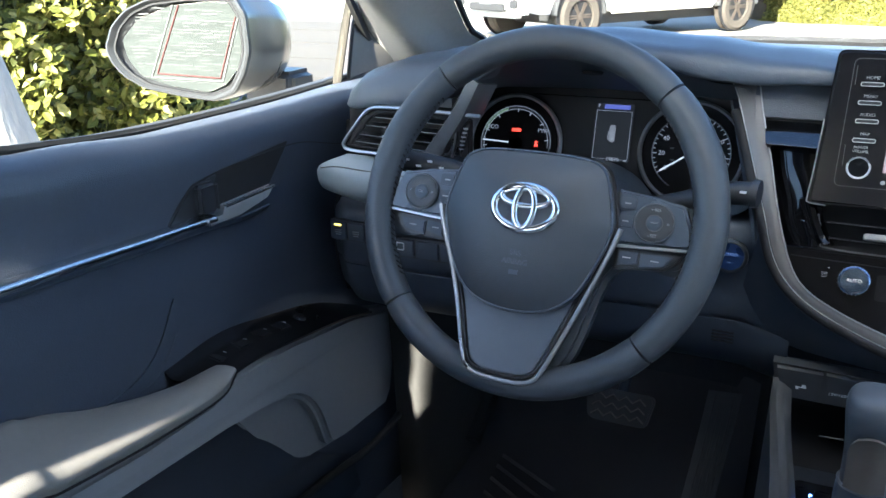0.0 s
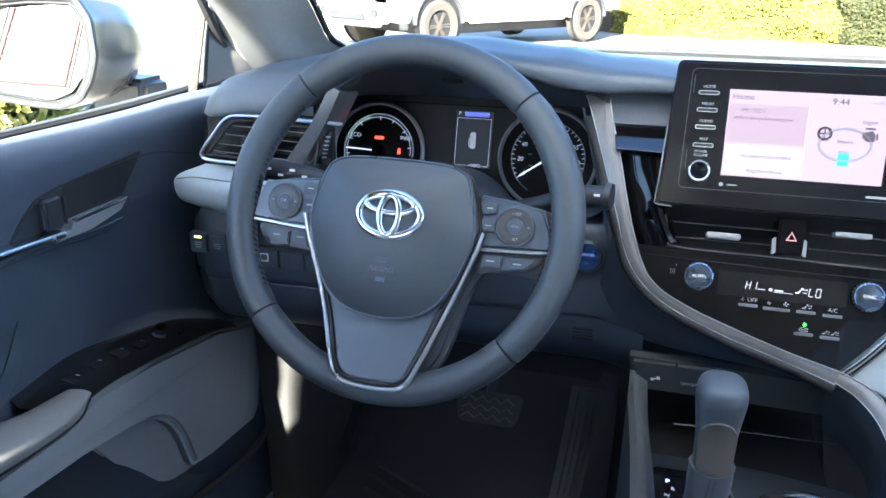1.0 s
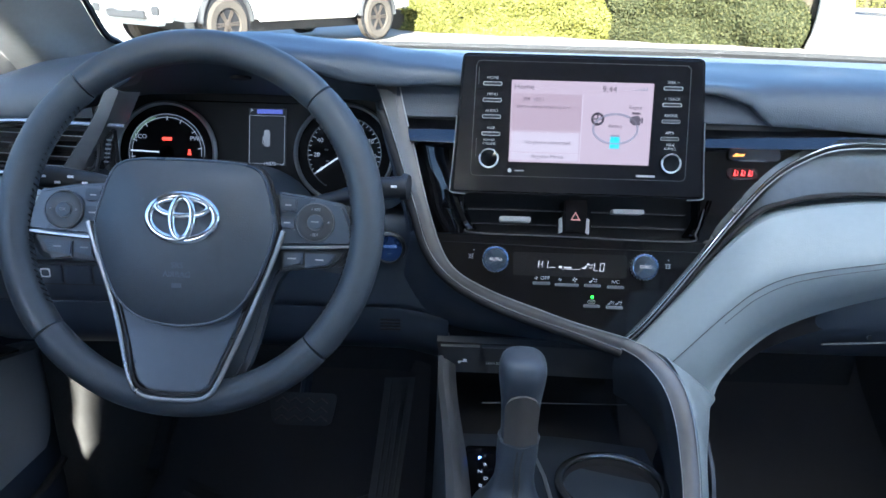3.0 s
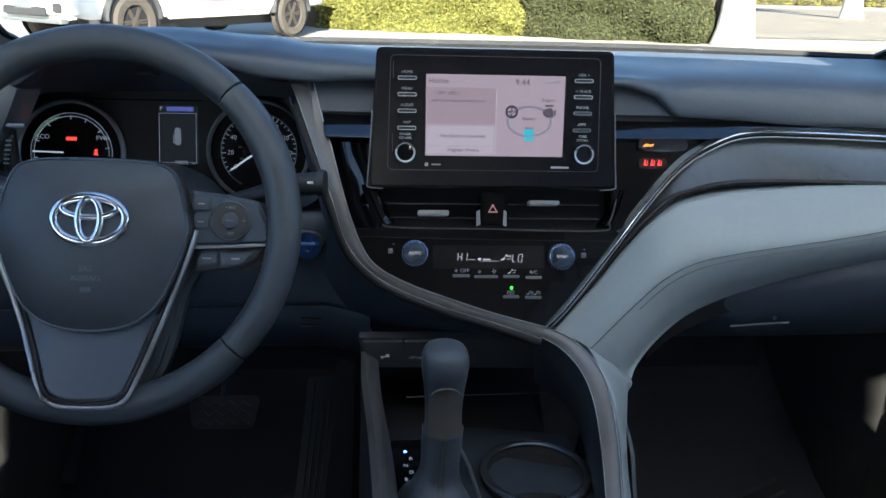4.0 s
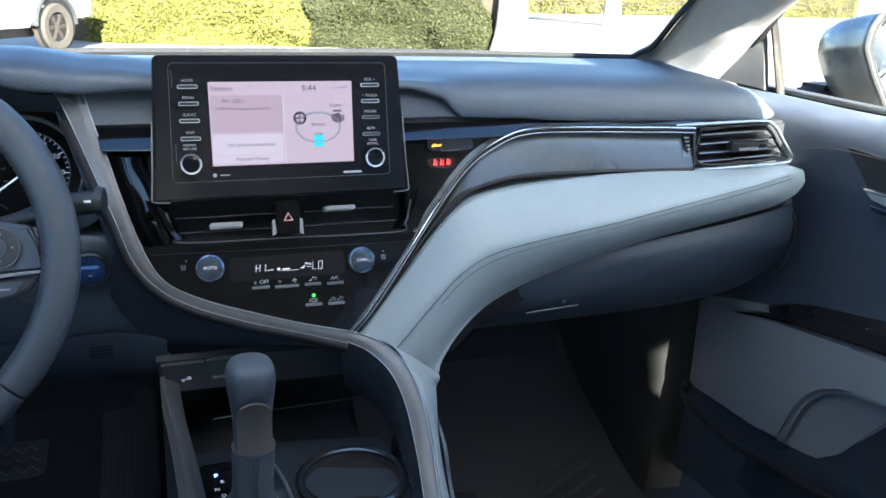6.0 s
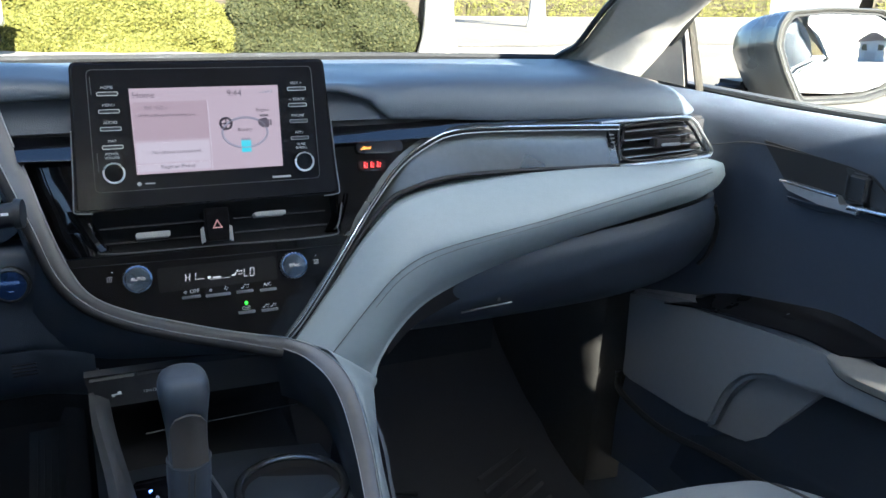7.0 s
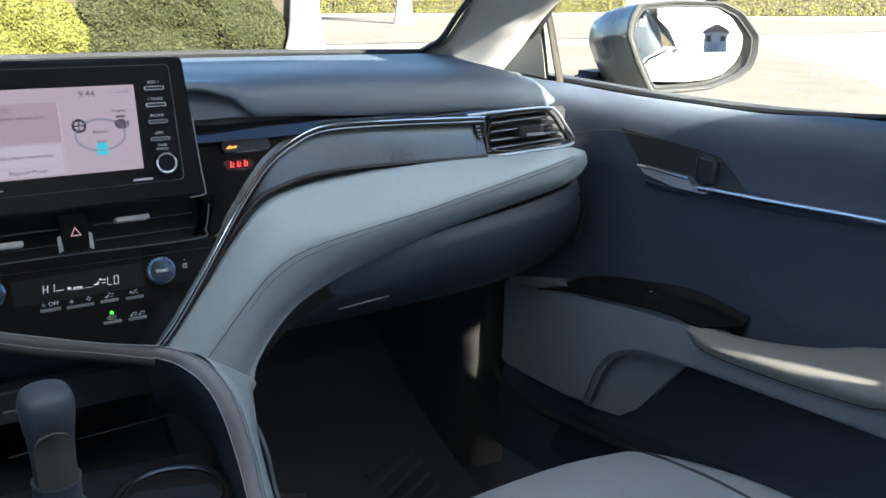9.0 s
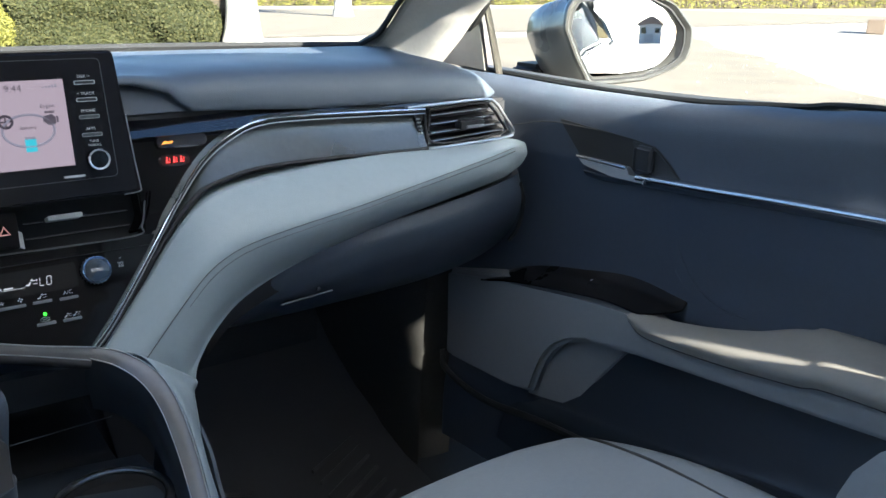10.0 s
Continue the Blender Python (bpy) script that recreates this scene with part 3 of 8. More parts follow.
def demist_icon(x, y):
    """A screen outline with rising waves."""
    return moved(joined(box(0.0064, 0.0005, 0.0003, at=(0, 0.0022, 0)), box(0.0052, 0.0005, 0.0003, at=(0, -0.0022, 0)), *[tube([(dx, -0.0014, 0), (dx + 0.0006, -0.0004, 0), (dx - 0.0002, 0.0006, 0), (dx + 0.0004, 0.0015, 0)], 0.0003, 4) for dx in (-0.0018, 0.0, 0.0018)]), Matrix.Translation((x, y, 0.0006)))


for piece in (segments(-0.0345, -0.0460, "fegbc"), segments(-0.0285, -0.0462, "bc"), segments(0.0270, -0.0472, "fed"), segments(0.0335, -0.0474, "abcdef"),
              box(0.007, 0.0007, 0.0003, at=(-0.0215, -0.0492, 0.0015)),
              box(0.021, 0.0005, 0.0003, at=(-0.001, -0.0508, 0.0015)),
              box(0.0085, 0.0016, 0.0003, at=(-0.0045, -0.0490, 0.0015)),
              box(0.0034, 0.0026, 0.0003, at=(-0.0125, -0.0486, 0.0015)),
              moved(vent_icon(0, 0, 1.25), Matrix.Translation((0.0165, -0.0470, 0.0010)))):
    part("lcd_lettering", piece, LCD, stack)


SPUN = mat("spun_blue_metal", (0.10, 0.125, 0.16), 0.26, metal=0.9, var=0.06)


def knob(cx, cy, letters):
    k = part("knob", lathe([(0.0142, 0.0), (0.0138, 0.008), (0.0128, 0.0095)], 40), BUTTON, stack, "dark knob with spun metal cap and blue ring")
    k.matrix_basis = Matrix.Translation((cx, cy, 0))
    part("ring", lathe([(0.0140, 0.0075), (0.0142, 0.0098), (0.0130, 0.0104), (0.0124, 0.0095), (0.0140, 0.0075)], 40), mat("blue_steel_ring", (0.20, 0.26, 0.36), 0.25, metal=0.9), k)
    rows = [[(r * math.cos(a), r * math.sin(a), 0.0108 - 0.0012 * (r / 0.0124) ** 2 + 0.00035 * (r / 0.0124) * math.cos(3 * a + 0.6)) for a in [2 * math.pi * i / 48 for i in range(48)]] for r in (0.0124, 0.009, 0.005, 0.0008)]
    cap = grid(rows, closed_v=True)
    bmesh.ops.recalc_face_normals(cap, faces=cap.faces[:])
    part("cap", cap, SPUN, k)
    part("ribs", joined(*[moved(box(0.0030, 0.0009, 0.008, at=(0.0136, 0, 0.004)), Matrix.Rotation(radians(15 * i), 4, "Z")) for i in range(24)]), BUTTON, k)
    part("lettering", words(letters, 0.0050, 0, 0, 0.0112), LCD, k)


knob(-0.0848, -0.0422, "AUTO")
knob(0.0794, -0.0457, "SYNC")
for bx, by, w in ((-0.033, -0.0672, 0.019), (-0.005, -0.0682, 0.026), (0.0235, -0.0680, 0.018), (0.0488, -0.0690, 0.018), (0.0232, -0.0907, 0.018), (0.0482, -0.0914, 0.018)):
    part("button", prism(rrect(w, 0.0034, 0.001, bx, by), 0.0, 0.004, 0.001), SPOKE, stack, "slim silver-grey rocker button")
for piece in (words("OFF", 0.0058, -0.029, -0.0615, 0.0006),
              words("A/C", 0.0056, 0.0488, -0.0632, 0.0006),
              fan_icon(-0.0385, -0.0615, 0.0022),
              fan_icon(-0.0125, -0.0625, 0.0022),
              fan_icon(0.004, -0.0622, 0.0030),
              vent_icon(0.0235, -0.0625),
              moved(joined(tube([(0.0045 * math.cos(a), 0.0020 * math.sin(a), 0) for a in [radians(20 + 320 * k / 20) for k in range(21)]], 0.0003, 4), box(0.005, 0.0006, 0.0003)), Matrix.Translation((0.0232, -0.0860, 0.0006))),
              vent_icon(0.0440, -0.0865, 0.8),
              vent_icon(0.0525, -0.0865, 0.8),
              demist_icon(-0.112, -0.0395),
              box(0.0016, 0.0010, 0.0003, at=(-0.1085, -0.0325, 0.0004)),
              demist_icon(0.106, -0.0440),
              box(0.0016, 0.0010, 0.0003, at=(0.1065, -0.0372, 0.0004))):
    part("button_lettering", piece, PRINT, stack)
part("indicator", lathe([(0.0019, 0.0), (0.0016, 0.0012), (0.0004, 0.0014)], 14), glow("lit_green_lamp", (0.12, 1.0, 0.02), 0.264), stack, "lit green indicator").matrix_basis = Matrix.Translation((0.0238, -0.0808, 0))
part("seam_line", tube([(-0.145, -0.024, 0.0006), (0.0, -0.027, 0.0006), (0.145, -0.028, 0.0006)], 0.0005, 4), BLACK, stack)
lamp = part("airbag_lamp", prism(rrect(0.057, 0.0125, 0.005, 0.1965, 0.0815), 0.0, 0.006, 0.001), mat("smoked_lens", (0.02, 0.022, 0.03), 0.12, coat=0.6), stack, "smoked lens with lit orange airbag sign")
part("sign", prism([(0.172, 0.079), (0.184, 0.0795), (0.186, 0.0825), (0.180, 0.0815), (0.1765, 0.083), (0.1745, 0.0815)], 0.0058, 0.0065), glow("lit_orange_sign", (1.0, 0.32, 0.02), 0.1848), lamp)
lamp = part("belt_lamp", prism(rrect(0.034, 0.0125, 0.005, 0.185, 0.061), 0.0, 0.003, 0.001), mat("smoked_red_lens", (0.03, 0.01, 0.01), 0.12, coat=0.6), stack, "smoked lens with three lit red belt signs")
for k in range(3):
    part("sign", moved(joined(prism([(-0.0028, -0.0030), (0.0022, -0.0030), (0.0018, -0.0016), (-0.0006, -0.0014), (0.0002, 0.0010), (-0.0018, 0.0014)], 0, 0.0006), moved(prism(disc(0.0010, 10), 0, 0.0006), Matrix.Translation((-0.0008, 0.0028, 0))), box(0.0008, 0.0034, 0.0006, at=(0.0020, 0.0008, 0.0003))), Matrix.Translation((0.1770 + k * 0.0080, 0.0612, 0.003))), glow("lit_red_lamp", (1.0, 0.04, 0.03), 0.2112), lamp)

# ---- display ----
S = plane_frame((0, 0.866, 0.951), 8)
display = thing("touch_screen", "black floating touch screen with pink-white lit home page", "display", S)


SCREENBLK = mat("display_black", (0.008, 0.008, 0.010), 0.2, spec=0.16, var=0.15, rough_var=0.04)
part("housing", prism(quad_round([(-0.1275, 0.1115), (0.1275, 0.1115), (0.137, -0.0375), (-0.137, -0.0375)][::-1], 0.007), -0.022, 0.0, 0.003, 3), SCREENBLK, display, "gloss black housing")
part("face_edge", ring(quad_round([(-0.113, 0.104), (0.113, 0.104), (0.116, -0.018), (-0.116, -0.018)], 0.006), quad_round([(-0.1123, 0.1033), (0.1123, 0.1033), (0.1153, -0.0173), (-0.1153, -0.0173)], 0.0055), 0.0, 0.0006), DARKSATIN, display)
for sx in (-1, 1):
    part("lower_edge", tube(spline([(sx * 0.1322, 0.045, -0.002), (sx * 0.1352, -0.004, -0.002), (sx * 0.1374, -0.030, -0.002), (sx * 0.1360, -0.0368, -0.002), (sx * 0.120, -0.0385, -0.002)], 30), 0.0007, 6), SATIN, display)
PAGE = glow("lit_page", (1.0, 0.73, 0.74), 0.0459)
TILE = glow("lit_tile", (0.92, 0.63, 0.645), 0.0426)
INK = glow("screen_ink", (0.25, 0.17, 0.2), 0.0317)
panel = part("screen", box(0.150, 0.0865, 0.0012, at=(0.0, 0.0413, 0.0006)), PAGE, display, "lit pink-white screen")
part("tile", box(0.074, 0.0385, 0.0004, at=(-0.037, 0.0515, 0.0014)), TILE, panel)
WHITEPAGE = glow("lit_white_tile", (1.0, 0.80, 0.80), 0.0523)
part("phone_tile", box(0.0725, 0.0210, 0.0004, at=(-0.0372, 0.0195, 0.0014)), WHITEPAGE, panel)
part("register_tile", box(0.0725, 0.0075, 0.0004, at=(-0.0372, 0.0042, 0.0014)), WHITEPAGE, panel)
part("divider", box(0.0010, 0.072, 0.0004, at=(0.001, 0.035, 0.0016)), WHITEPAGE, panel)
for piece in (words("Home", 0.0085, -0.0725, 0.0775, 0.0015, "LEFT"),
              words("9:44", 0.0092, 0.0285, 0.0770, 0.0015),
              words("FM  102.1", 0.0056, -0.062, 0.0645, 0.0017, "LEFT"),
              words("JAMS is Always Streaming Live", 0.0045, -0.0685, 0.0570, 0.0017, "LEFT"),
              words("No phone connected.", 0.0056, -0.034, 0.0195, 0.0017),
              words("Register Phone", 0.0056, -0.034, 0.0045, 0.0017),
              words("Engine", 0.0052, 0.057, 0.0590, 0.0015),
              words("Battery", 0.0050, 0.037, 0.0390, 0.0015)):
    part("lettering", piece, INK, panel)
RINGGREY = glow("screen_grey", (0.45, 0.38, 0.42), 0.0581)
part("energy_ring", tube([(0.037 + 0.0235 * math.cos(a), 0.036 + 0.0155 * math.sin(a), 0.0016) for a in [2 * math.pi * k / 40 for k in range(40)]], 0.0014, 5, True), RINGGREY, panel)
part("wheel_sign", joined(moved(ring(disc(0.0070, 20), disc(0.0047, 20), 0.0016, 0.0028), Matrix.Translation((0.0175, 0.046, 0))), box(0.010, 0.0014, 0.0006, at=(0.0175, 0.046, 0.0022)), box(0.0014, 0.010, 0.0006, at=(0.0175, 0.046, 0.0022))), glow("screen_dark", (0.05, 0.035, 0.045), 0.0792), panel)
part("engine_sign", prism([(0.0515, 0.049), (0.060, 0.051), (0.063, 0.047), (0.0625, 0.0405), (0.0555, 0.0405), (0.0515, 0.044)], 0.0016, 0.0028), glow("screen_dark_grey", (0.16, 0.12, 0.14), 0.0528), panel)
part("engine_top", joined(box(0.009, 0.0022, 0.0008, at=(0.0580, 0.0530, 0.0024)), box(0.0020, 0.006, 0.0008, at=(0.0645, 0.0455, 0.0024))), glow("screen_brown_grey", (0.20, 0.14, 0.16), 0.055), panel)
part("signal_marks", joined(*[box(0.0018, 0.0010 + 0.0006 * k, 0.0004, at=(0.0555 + 0.0030 * k, 0.0770 + 0.0003 * k, 0.0016)) for k in range(5)]), RINGGREY, panel)
part("battery_sign", box(0.0102, 0.0125, 0.0006, at=(0.037, 0.0215, 0.0024)), glow("screen_cyan", (0.12, 0.78, 0.82), 0.0686), panel)
part("battery_cap", box(0.0098, 0.0022, 0.0006, at=(0.037, 0.0290, 0.0024)), RINGGREY, panel)
RIMW = mat("bright_knob_rim", (0.60, 0.61, 0.62), 0.3, metal=0.7, var=0.03)
LEGEND = glow("lit_legend", (0.8, 0.82, 0.85), 0.0211, (0.22, 0.22, 0.22))
for side, labels in ((-1, ("HOME", "MENU", "AUDIO", "MAP")), (1, ("SEEK >", "< TRACK", "PHONE", "APPS"))):
    for lab, v in zip(labels, (0.0800, 0.0628, 0.0455, 0.0273)):
        x = side * 0.0952
        b = part("key", prism(rrect(0.0195, 0.0030, 0.0012, x, v), 0.0, 0.0022, 0.0006), BUTTON, display, "slim key with bright rim")
        part("rim", ring(rrect(0.0200, 0.0040, 0.0016, x, v), rrect(0.0187, 0.0028, 0.0011, x, v), 0.0, 0.0024), RIMW, b)
        part("legend", words(lab, 0.0042, x, v + 0.0060, 0.0006), LEGEND, b)
    k = part("dial_knob", lathe([(0.0106, 0.0), (0.0102, 0.011), (0.0094, 0.0118), (0.0086, 0.0108), (0.0012, 0.0106)], 36), PIANO, display, "round knob with bright rim")
    k.matrix_basis = Matrix.Translation((-0.0968 if side < 0 else 0.0968, 0.0020, 0))
    part("rim", lathe([(0.0104, 0.0090), (0.0108, 0.0112), (0.0102, 0.0124), (0.0090, 0.0120), (0.0087, 0.0106), (0.0104, 0.0090)], 36), RIMW, k)
    part("legend", joined(words("POWER" if side < 0 else "TUNE", 0.0036, 0, 0.0185, 0.0006), words("VOLUME" if side < 0 else "SCROLL", 0.0036, 0, 0.0146, 0.0006)), LEGEND, k)
for piece in (box(0.020, 0.0022, 0.0004, at=(0.073, -0.0135, 0.0004)),
              box(0.010, 0.0012, 0.0004, at=(-0.063, -0.0115, 0.0004)),
              moved(prism(disc(0.0021, 14), 0, 0.0005), Matrix.Translation((-0.0735, -0.0115, 0)))):
    part("brand_bar", piece, LEGEND, display)
for piece in (box(0.0006, 0.018, 0.0004, at=(-0.110, 0.088, 0.0004)),
              box(0.0006, 0.02, 0.0004, at=(-0.1105, 0.012, 0.0004))):
    part("side_mark", piece, DARKSATIN, display)

# ---- right of the stack: insert, chrome line, vent, padded trim ----
BAND_LOW = [(0.075, 0.838, 0.757), (0.116, 0.852, 0.799), (0.155, 0.862, 0.850), (0.193, 0.867, 0.892), (0.225, 0.872, 0.908), (0.307, 0.876, 0.920), (0.529, 0.880, 0.916)]
BAND_TOP = [(0.062, 0.828, 0.764), (0.087, 0.836, 0.788), (0.131, 0.855, 0.839), (0.176, 0.874, 0.894), (0.217, 0.889, 0.937), (0.256, 0.894, 0.962), (0.294, 0.895, 0.974), (0.363, 0.895, 0.975), (0.529, 0.893, 0.970)]
INSERT = mat("satin_insert", (0.1, 0.105, 0.105), 0.28, metal=0.8, var=0.1, rough_var=0.04, grain=0.22, grain_scale=900, kind="leather")
bt = spline(BAND_TOP, 60)
bl = spline(BAND_LOW, 60)


def band_line(f, depth):
    return [tuple(a * (1 - f) + b * f + np.array((0, depth * min(1, k / 30), 0))) for k, (a, b) in enumerate(zip(bt, bl))]


part("insert", loft([[tuple(p) for p in bt], band_line(0.12, 0.0055), band_line(0.35, 0.0095), band_line(0.70, 0.0060), [tuple(p) for p in bl]], 16, 60, 0.006), INSERT, dash, "dark satin insert with fine ribs, hollowed under the chrome line")
part("chrome_line", tube([p + np.array((0, -0.004, 0.0)) for p in bt], 0.0011, 7), CHROME, dash, "thin chrome line")
part("chrome_gap", tube([p + np.array((0.0004, -0.002, -0.003)) for p in bt], 0.0022, 6), BLACK, dash)
part("chrome_line", tube([p + np.array((0.0008, -0.003, -0.0062)) for p in bt], 0.0008, 6), SATIN, dash)
part("insert_base", tube([p + np.array((0, 0.002, 0.001)) for p in bl], 0.003, 6), BLACK, dash)
PAD_TOP = [(0.074, 0.836, 0.756), (0.103, 0.848, 0.785), (0.141, 0.858, 0.826), (0.177, 0.864, 0.868), (0.207, 0.868, 0.892), (0.237, 0.871, 0.902), (0.282, 0.874, 0.909), (0.36, 0.877, 0.915), (0.443, 0.879, 0.918), (0.532, 0.88, 0.916), (0.608, 0.882, 0.914), (0.679, 0.886, 0.916), (0.718, 0.897, 0.906)]
PAD_SEAM = [(0.111, 0.809, 0.744), (0.131, 0.812, 0.765), (0.16, 0.815, 0.796), (0.189, 0.818, 0.823), (0.221, 0.821, 0.84), (0.26, 0.822, 0.85), (0.313, 0.824, 0.858), (0.384, 0.828, 0.867), (0.459, 0.832, 0.879), (0.542, 0.84, 0.891), (0.612, 0.85, 0.9), (0.673, 0.868, 0.905), (0.724, 0.896, 0.896)]
PAD_LOW = [(0.162, 0.812, 0.704), (0.171, 0.822, 0.721), (0.195, 0.835, 0.745), (0.229, 0.848, 0.768), (0.27, 0.856, 0.785), (0.326, 0.862, 0.802), (0.385, 0.867, 0.815), (0.463, 0.872, 0.83), (0.546, 0.876, 0.843), (0.618, 0.879, 0.854), (0.668, 0.882, 0.863), (0.707, 0.89, 0.873), (0.726, 0.899, 0.883)]
LEG_IN = [(0.08, 0.832, 0.752), (0.1019, 0.813, 0.75), (0.1156, 0.795, 0.7347), (0.127, 0.768, 0.707), (0.1316, 0.738, 0.663), (0.1297, 0.703, 0.6246), (0.123, 0.622, 0.562)]
LEG_OUT = [(0.135, 0.840, 0.722), (0.162, 0.812, 0.704), (0.158, 0.805, 0.691), (0.154, 0.79, 0.682), (0.146, 0.755, 0.651), (0.145, 0.715, 0.608), (0.138, 0.62, 0.562)]


def between(a, b, f, push):
    return [tuple(np.array(p) * (1 - f) + np.array(q) * f + np.array(push) * (1.0 if 0 < k < 11 else 0.3)) for k, (p, q) in enumerate(zip(a, b))]


pad_back = [tuple(np.array(p) + np.array((0, 0.03, -0.002))) for p in PAD_TOP]
pad_tuck = [tuple(np.array(p) + np.array((0.002, 0.05 if k < 11 else 0.02, 0.0))) for k, p in enumerate(PAD_LOW)]
padded = part("padded_trim", loft([pad_back, PAD_TOP, between(PAD_TOP, PAD_SEAM, 0.12, (0, -0.003, 0.002)), between(PAD_TOP, PAD_SEAM, 0.55, (0, -0.005, 0.003)), PAD_SEAM,
                                   between(PAD_SEAM, PAD_LOW, 0.45, (0.001, -0.008, -0.004)), between(PAD_SEAM, PAD_LOW, 0.85, (0.0, -0.004, -0.004)), PAD_LOW, pad_tuck], 44, 90), GREY, dash, "pale grey stitched padded trim sweeping to the console")
# added black sheet: closes the gap to sun and stands for its shade
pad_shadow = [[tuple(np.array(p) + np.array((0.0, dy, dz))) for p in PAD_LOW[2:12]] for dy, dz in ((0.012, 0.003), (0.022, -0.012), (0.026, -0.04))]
part("pad_joint_shade", loft(pad_shadow, 6, 60, 0.003), BLACK, dash, "dark filler sheet standing in for shade between padded trim and glovebox")
leg_mid = [tuple(np.array(p) * 0.5 + np.array(q) * 0.5 + np.array((0, -0.006, 0.003))) for p, q in zip(LEG_IN, LEG_OUT)]
leg_back = [tuple(np.array(p) + np.array((0.004, 0.05, -0.01))) for p in LEG_OUT]
leg_under = [tuple(np.array(p) + np.array((0.0, 0.03, -0.01))) for p in LEG_IN]
part("padded_leg", loft([leg_under, LEG_IN, leg_mid, LEG_OUT, leg_back], 20, 40), GREY, dash, "pale grey padded leg beside the console")


def stitches(parent, curve, n, gap=0.35, r=0.0007, push=(0, -0.0015, 0.0005)):
    raw = np.array(spline(curve, 400))
    run = np.concatenate(([0.0], np.cumsum(np.linalg.norm(np.diff(raw, axis=0), axis=1))))
    even = np.linspace(0, run[-1], n * 2 + 1)
    pts = [Vector(p) + Vector(push) for p in np.stack([np.interp(even, run, raw[:, c]) for c in range(3)], axis=1)]
    bm = bmesh.new()
    for k in range(0, n * 2, 2):
        tube([pts[k], pts[k + 1].lerp(pts[k + 2], 1 - gap * 2)], r, 4, bm=bm)
    return part("stitching", bm, THREAD, parent)


seam_line = [tuple(np.array(p) + np.array((0, -0.0012, 0.0012))) for p in PAD_SEAM[:12]]
part("seam_groove", tube(spline(seam_line, 80), 0.0005, 5), THREAD, dash)
seam_lower = [tuple(np.array(p) * 0.90 + np.array(q) * 0.10 + np.array((0, -0.0026, -0.0004))) for p, q in zip(PAD_SEAM[2:12], PAD_LOW[2:12])]
stitches(dash, seam_lower, 150, 0.28, 0.0005, (0, -0.001, 0))

LEFT_ROWS = [[(-0.695, 0.905, 0.906), (-0.64, 0.90, 0.907), (-0.56, 0.90, 0.905)], [(-0.726, 0.888, 0.893), (-0.65, 0.866, 0.896), (-0.56, 0.866, 0.894)],
             [(-0.731, 0.885, 0.878), (-0.65, 0.858, 0.878), (-0.56, 0.858, 0.876)], [(-0.724, 0.888, 0.860), (-0.65, 0.868, 0.855), (-0.56, 0.868, 0.853)], [(-0.705, 0.91, 0.845), (-0.65, 0.905, 0.840), (-0.56, 0.905, 0.838)]]
part("padded_trim", loft(LEFT_ROWS, 22, 22, 0.01), GREY, dash, "pale grey stitched padded trim beside the wheel")
part("seam_groove", tube(spline([(-0.722, 0.880, 0.890), (-0.69, 0.871, 0.8965), (-0.64, 0.8655, 0.896), (-0.56, 0.8645, 0.894)], 30), 0.0009, 5), THREAD, dash)


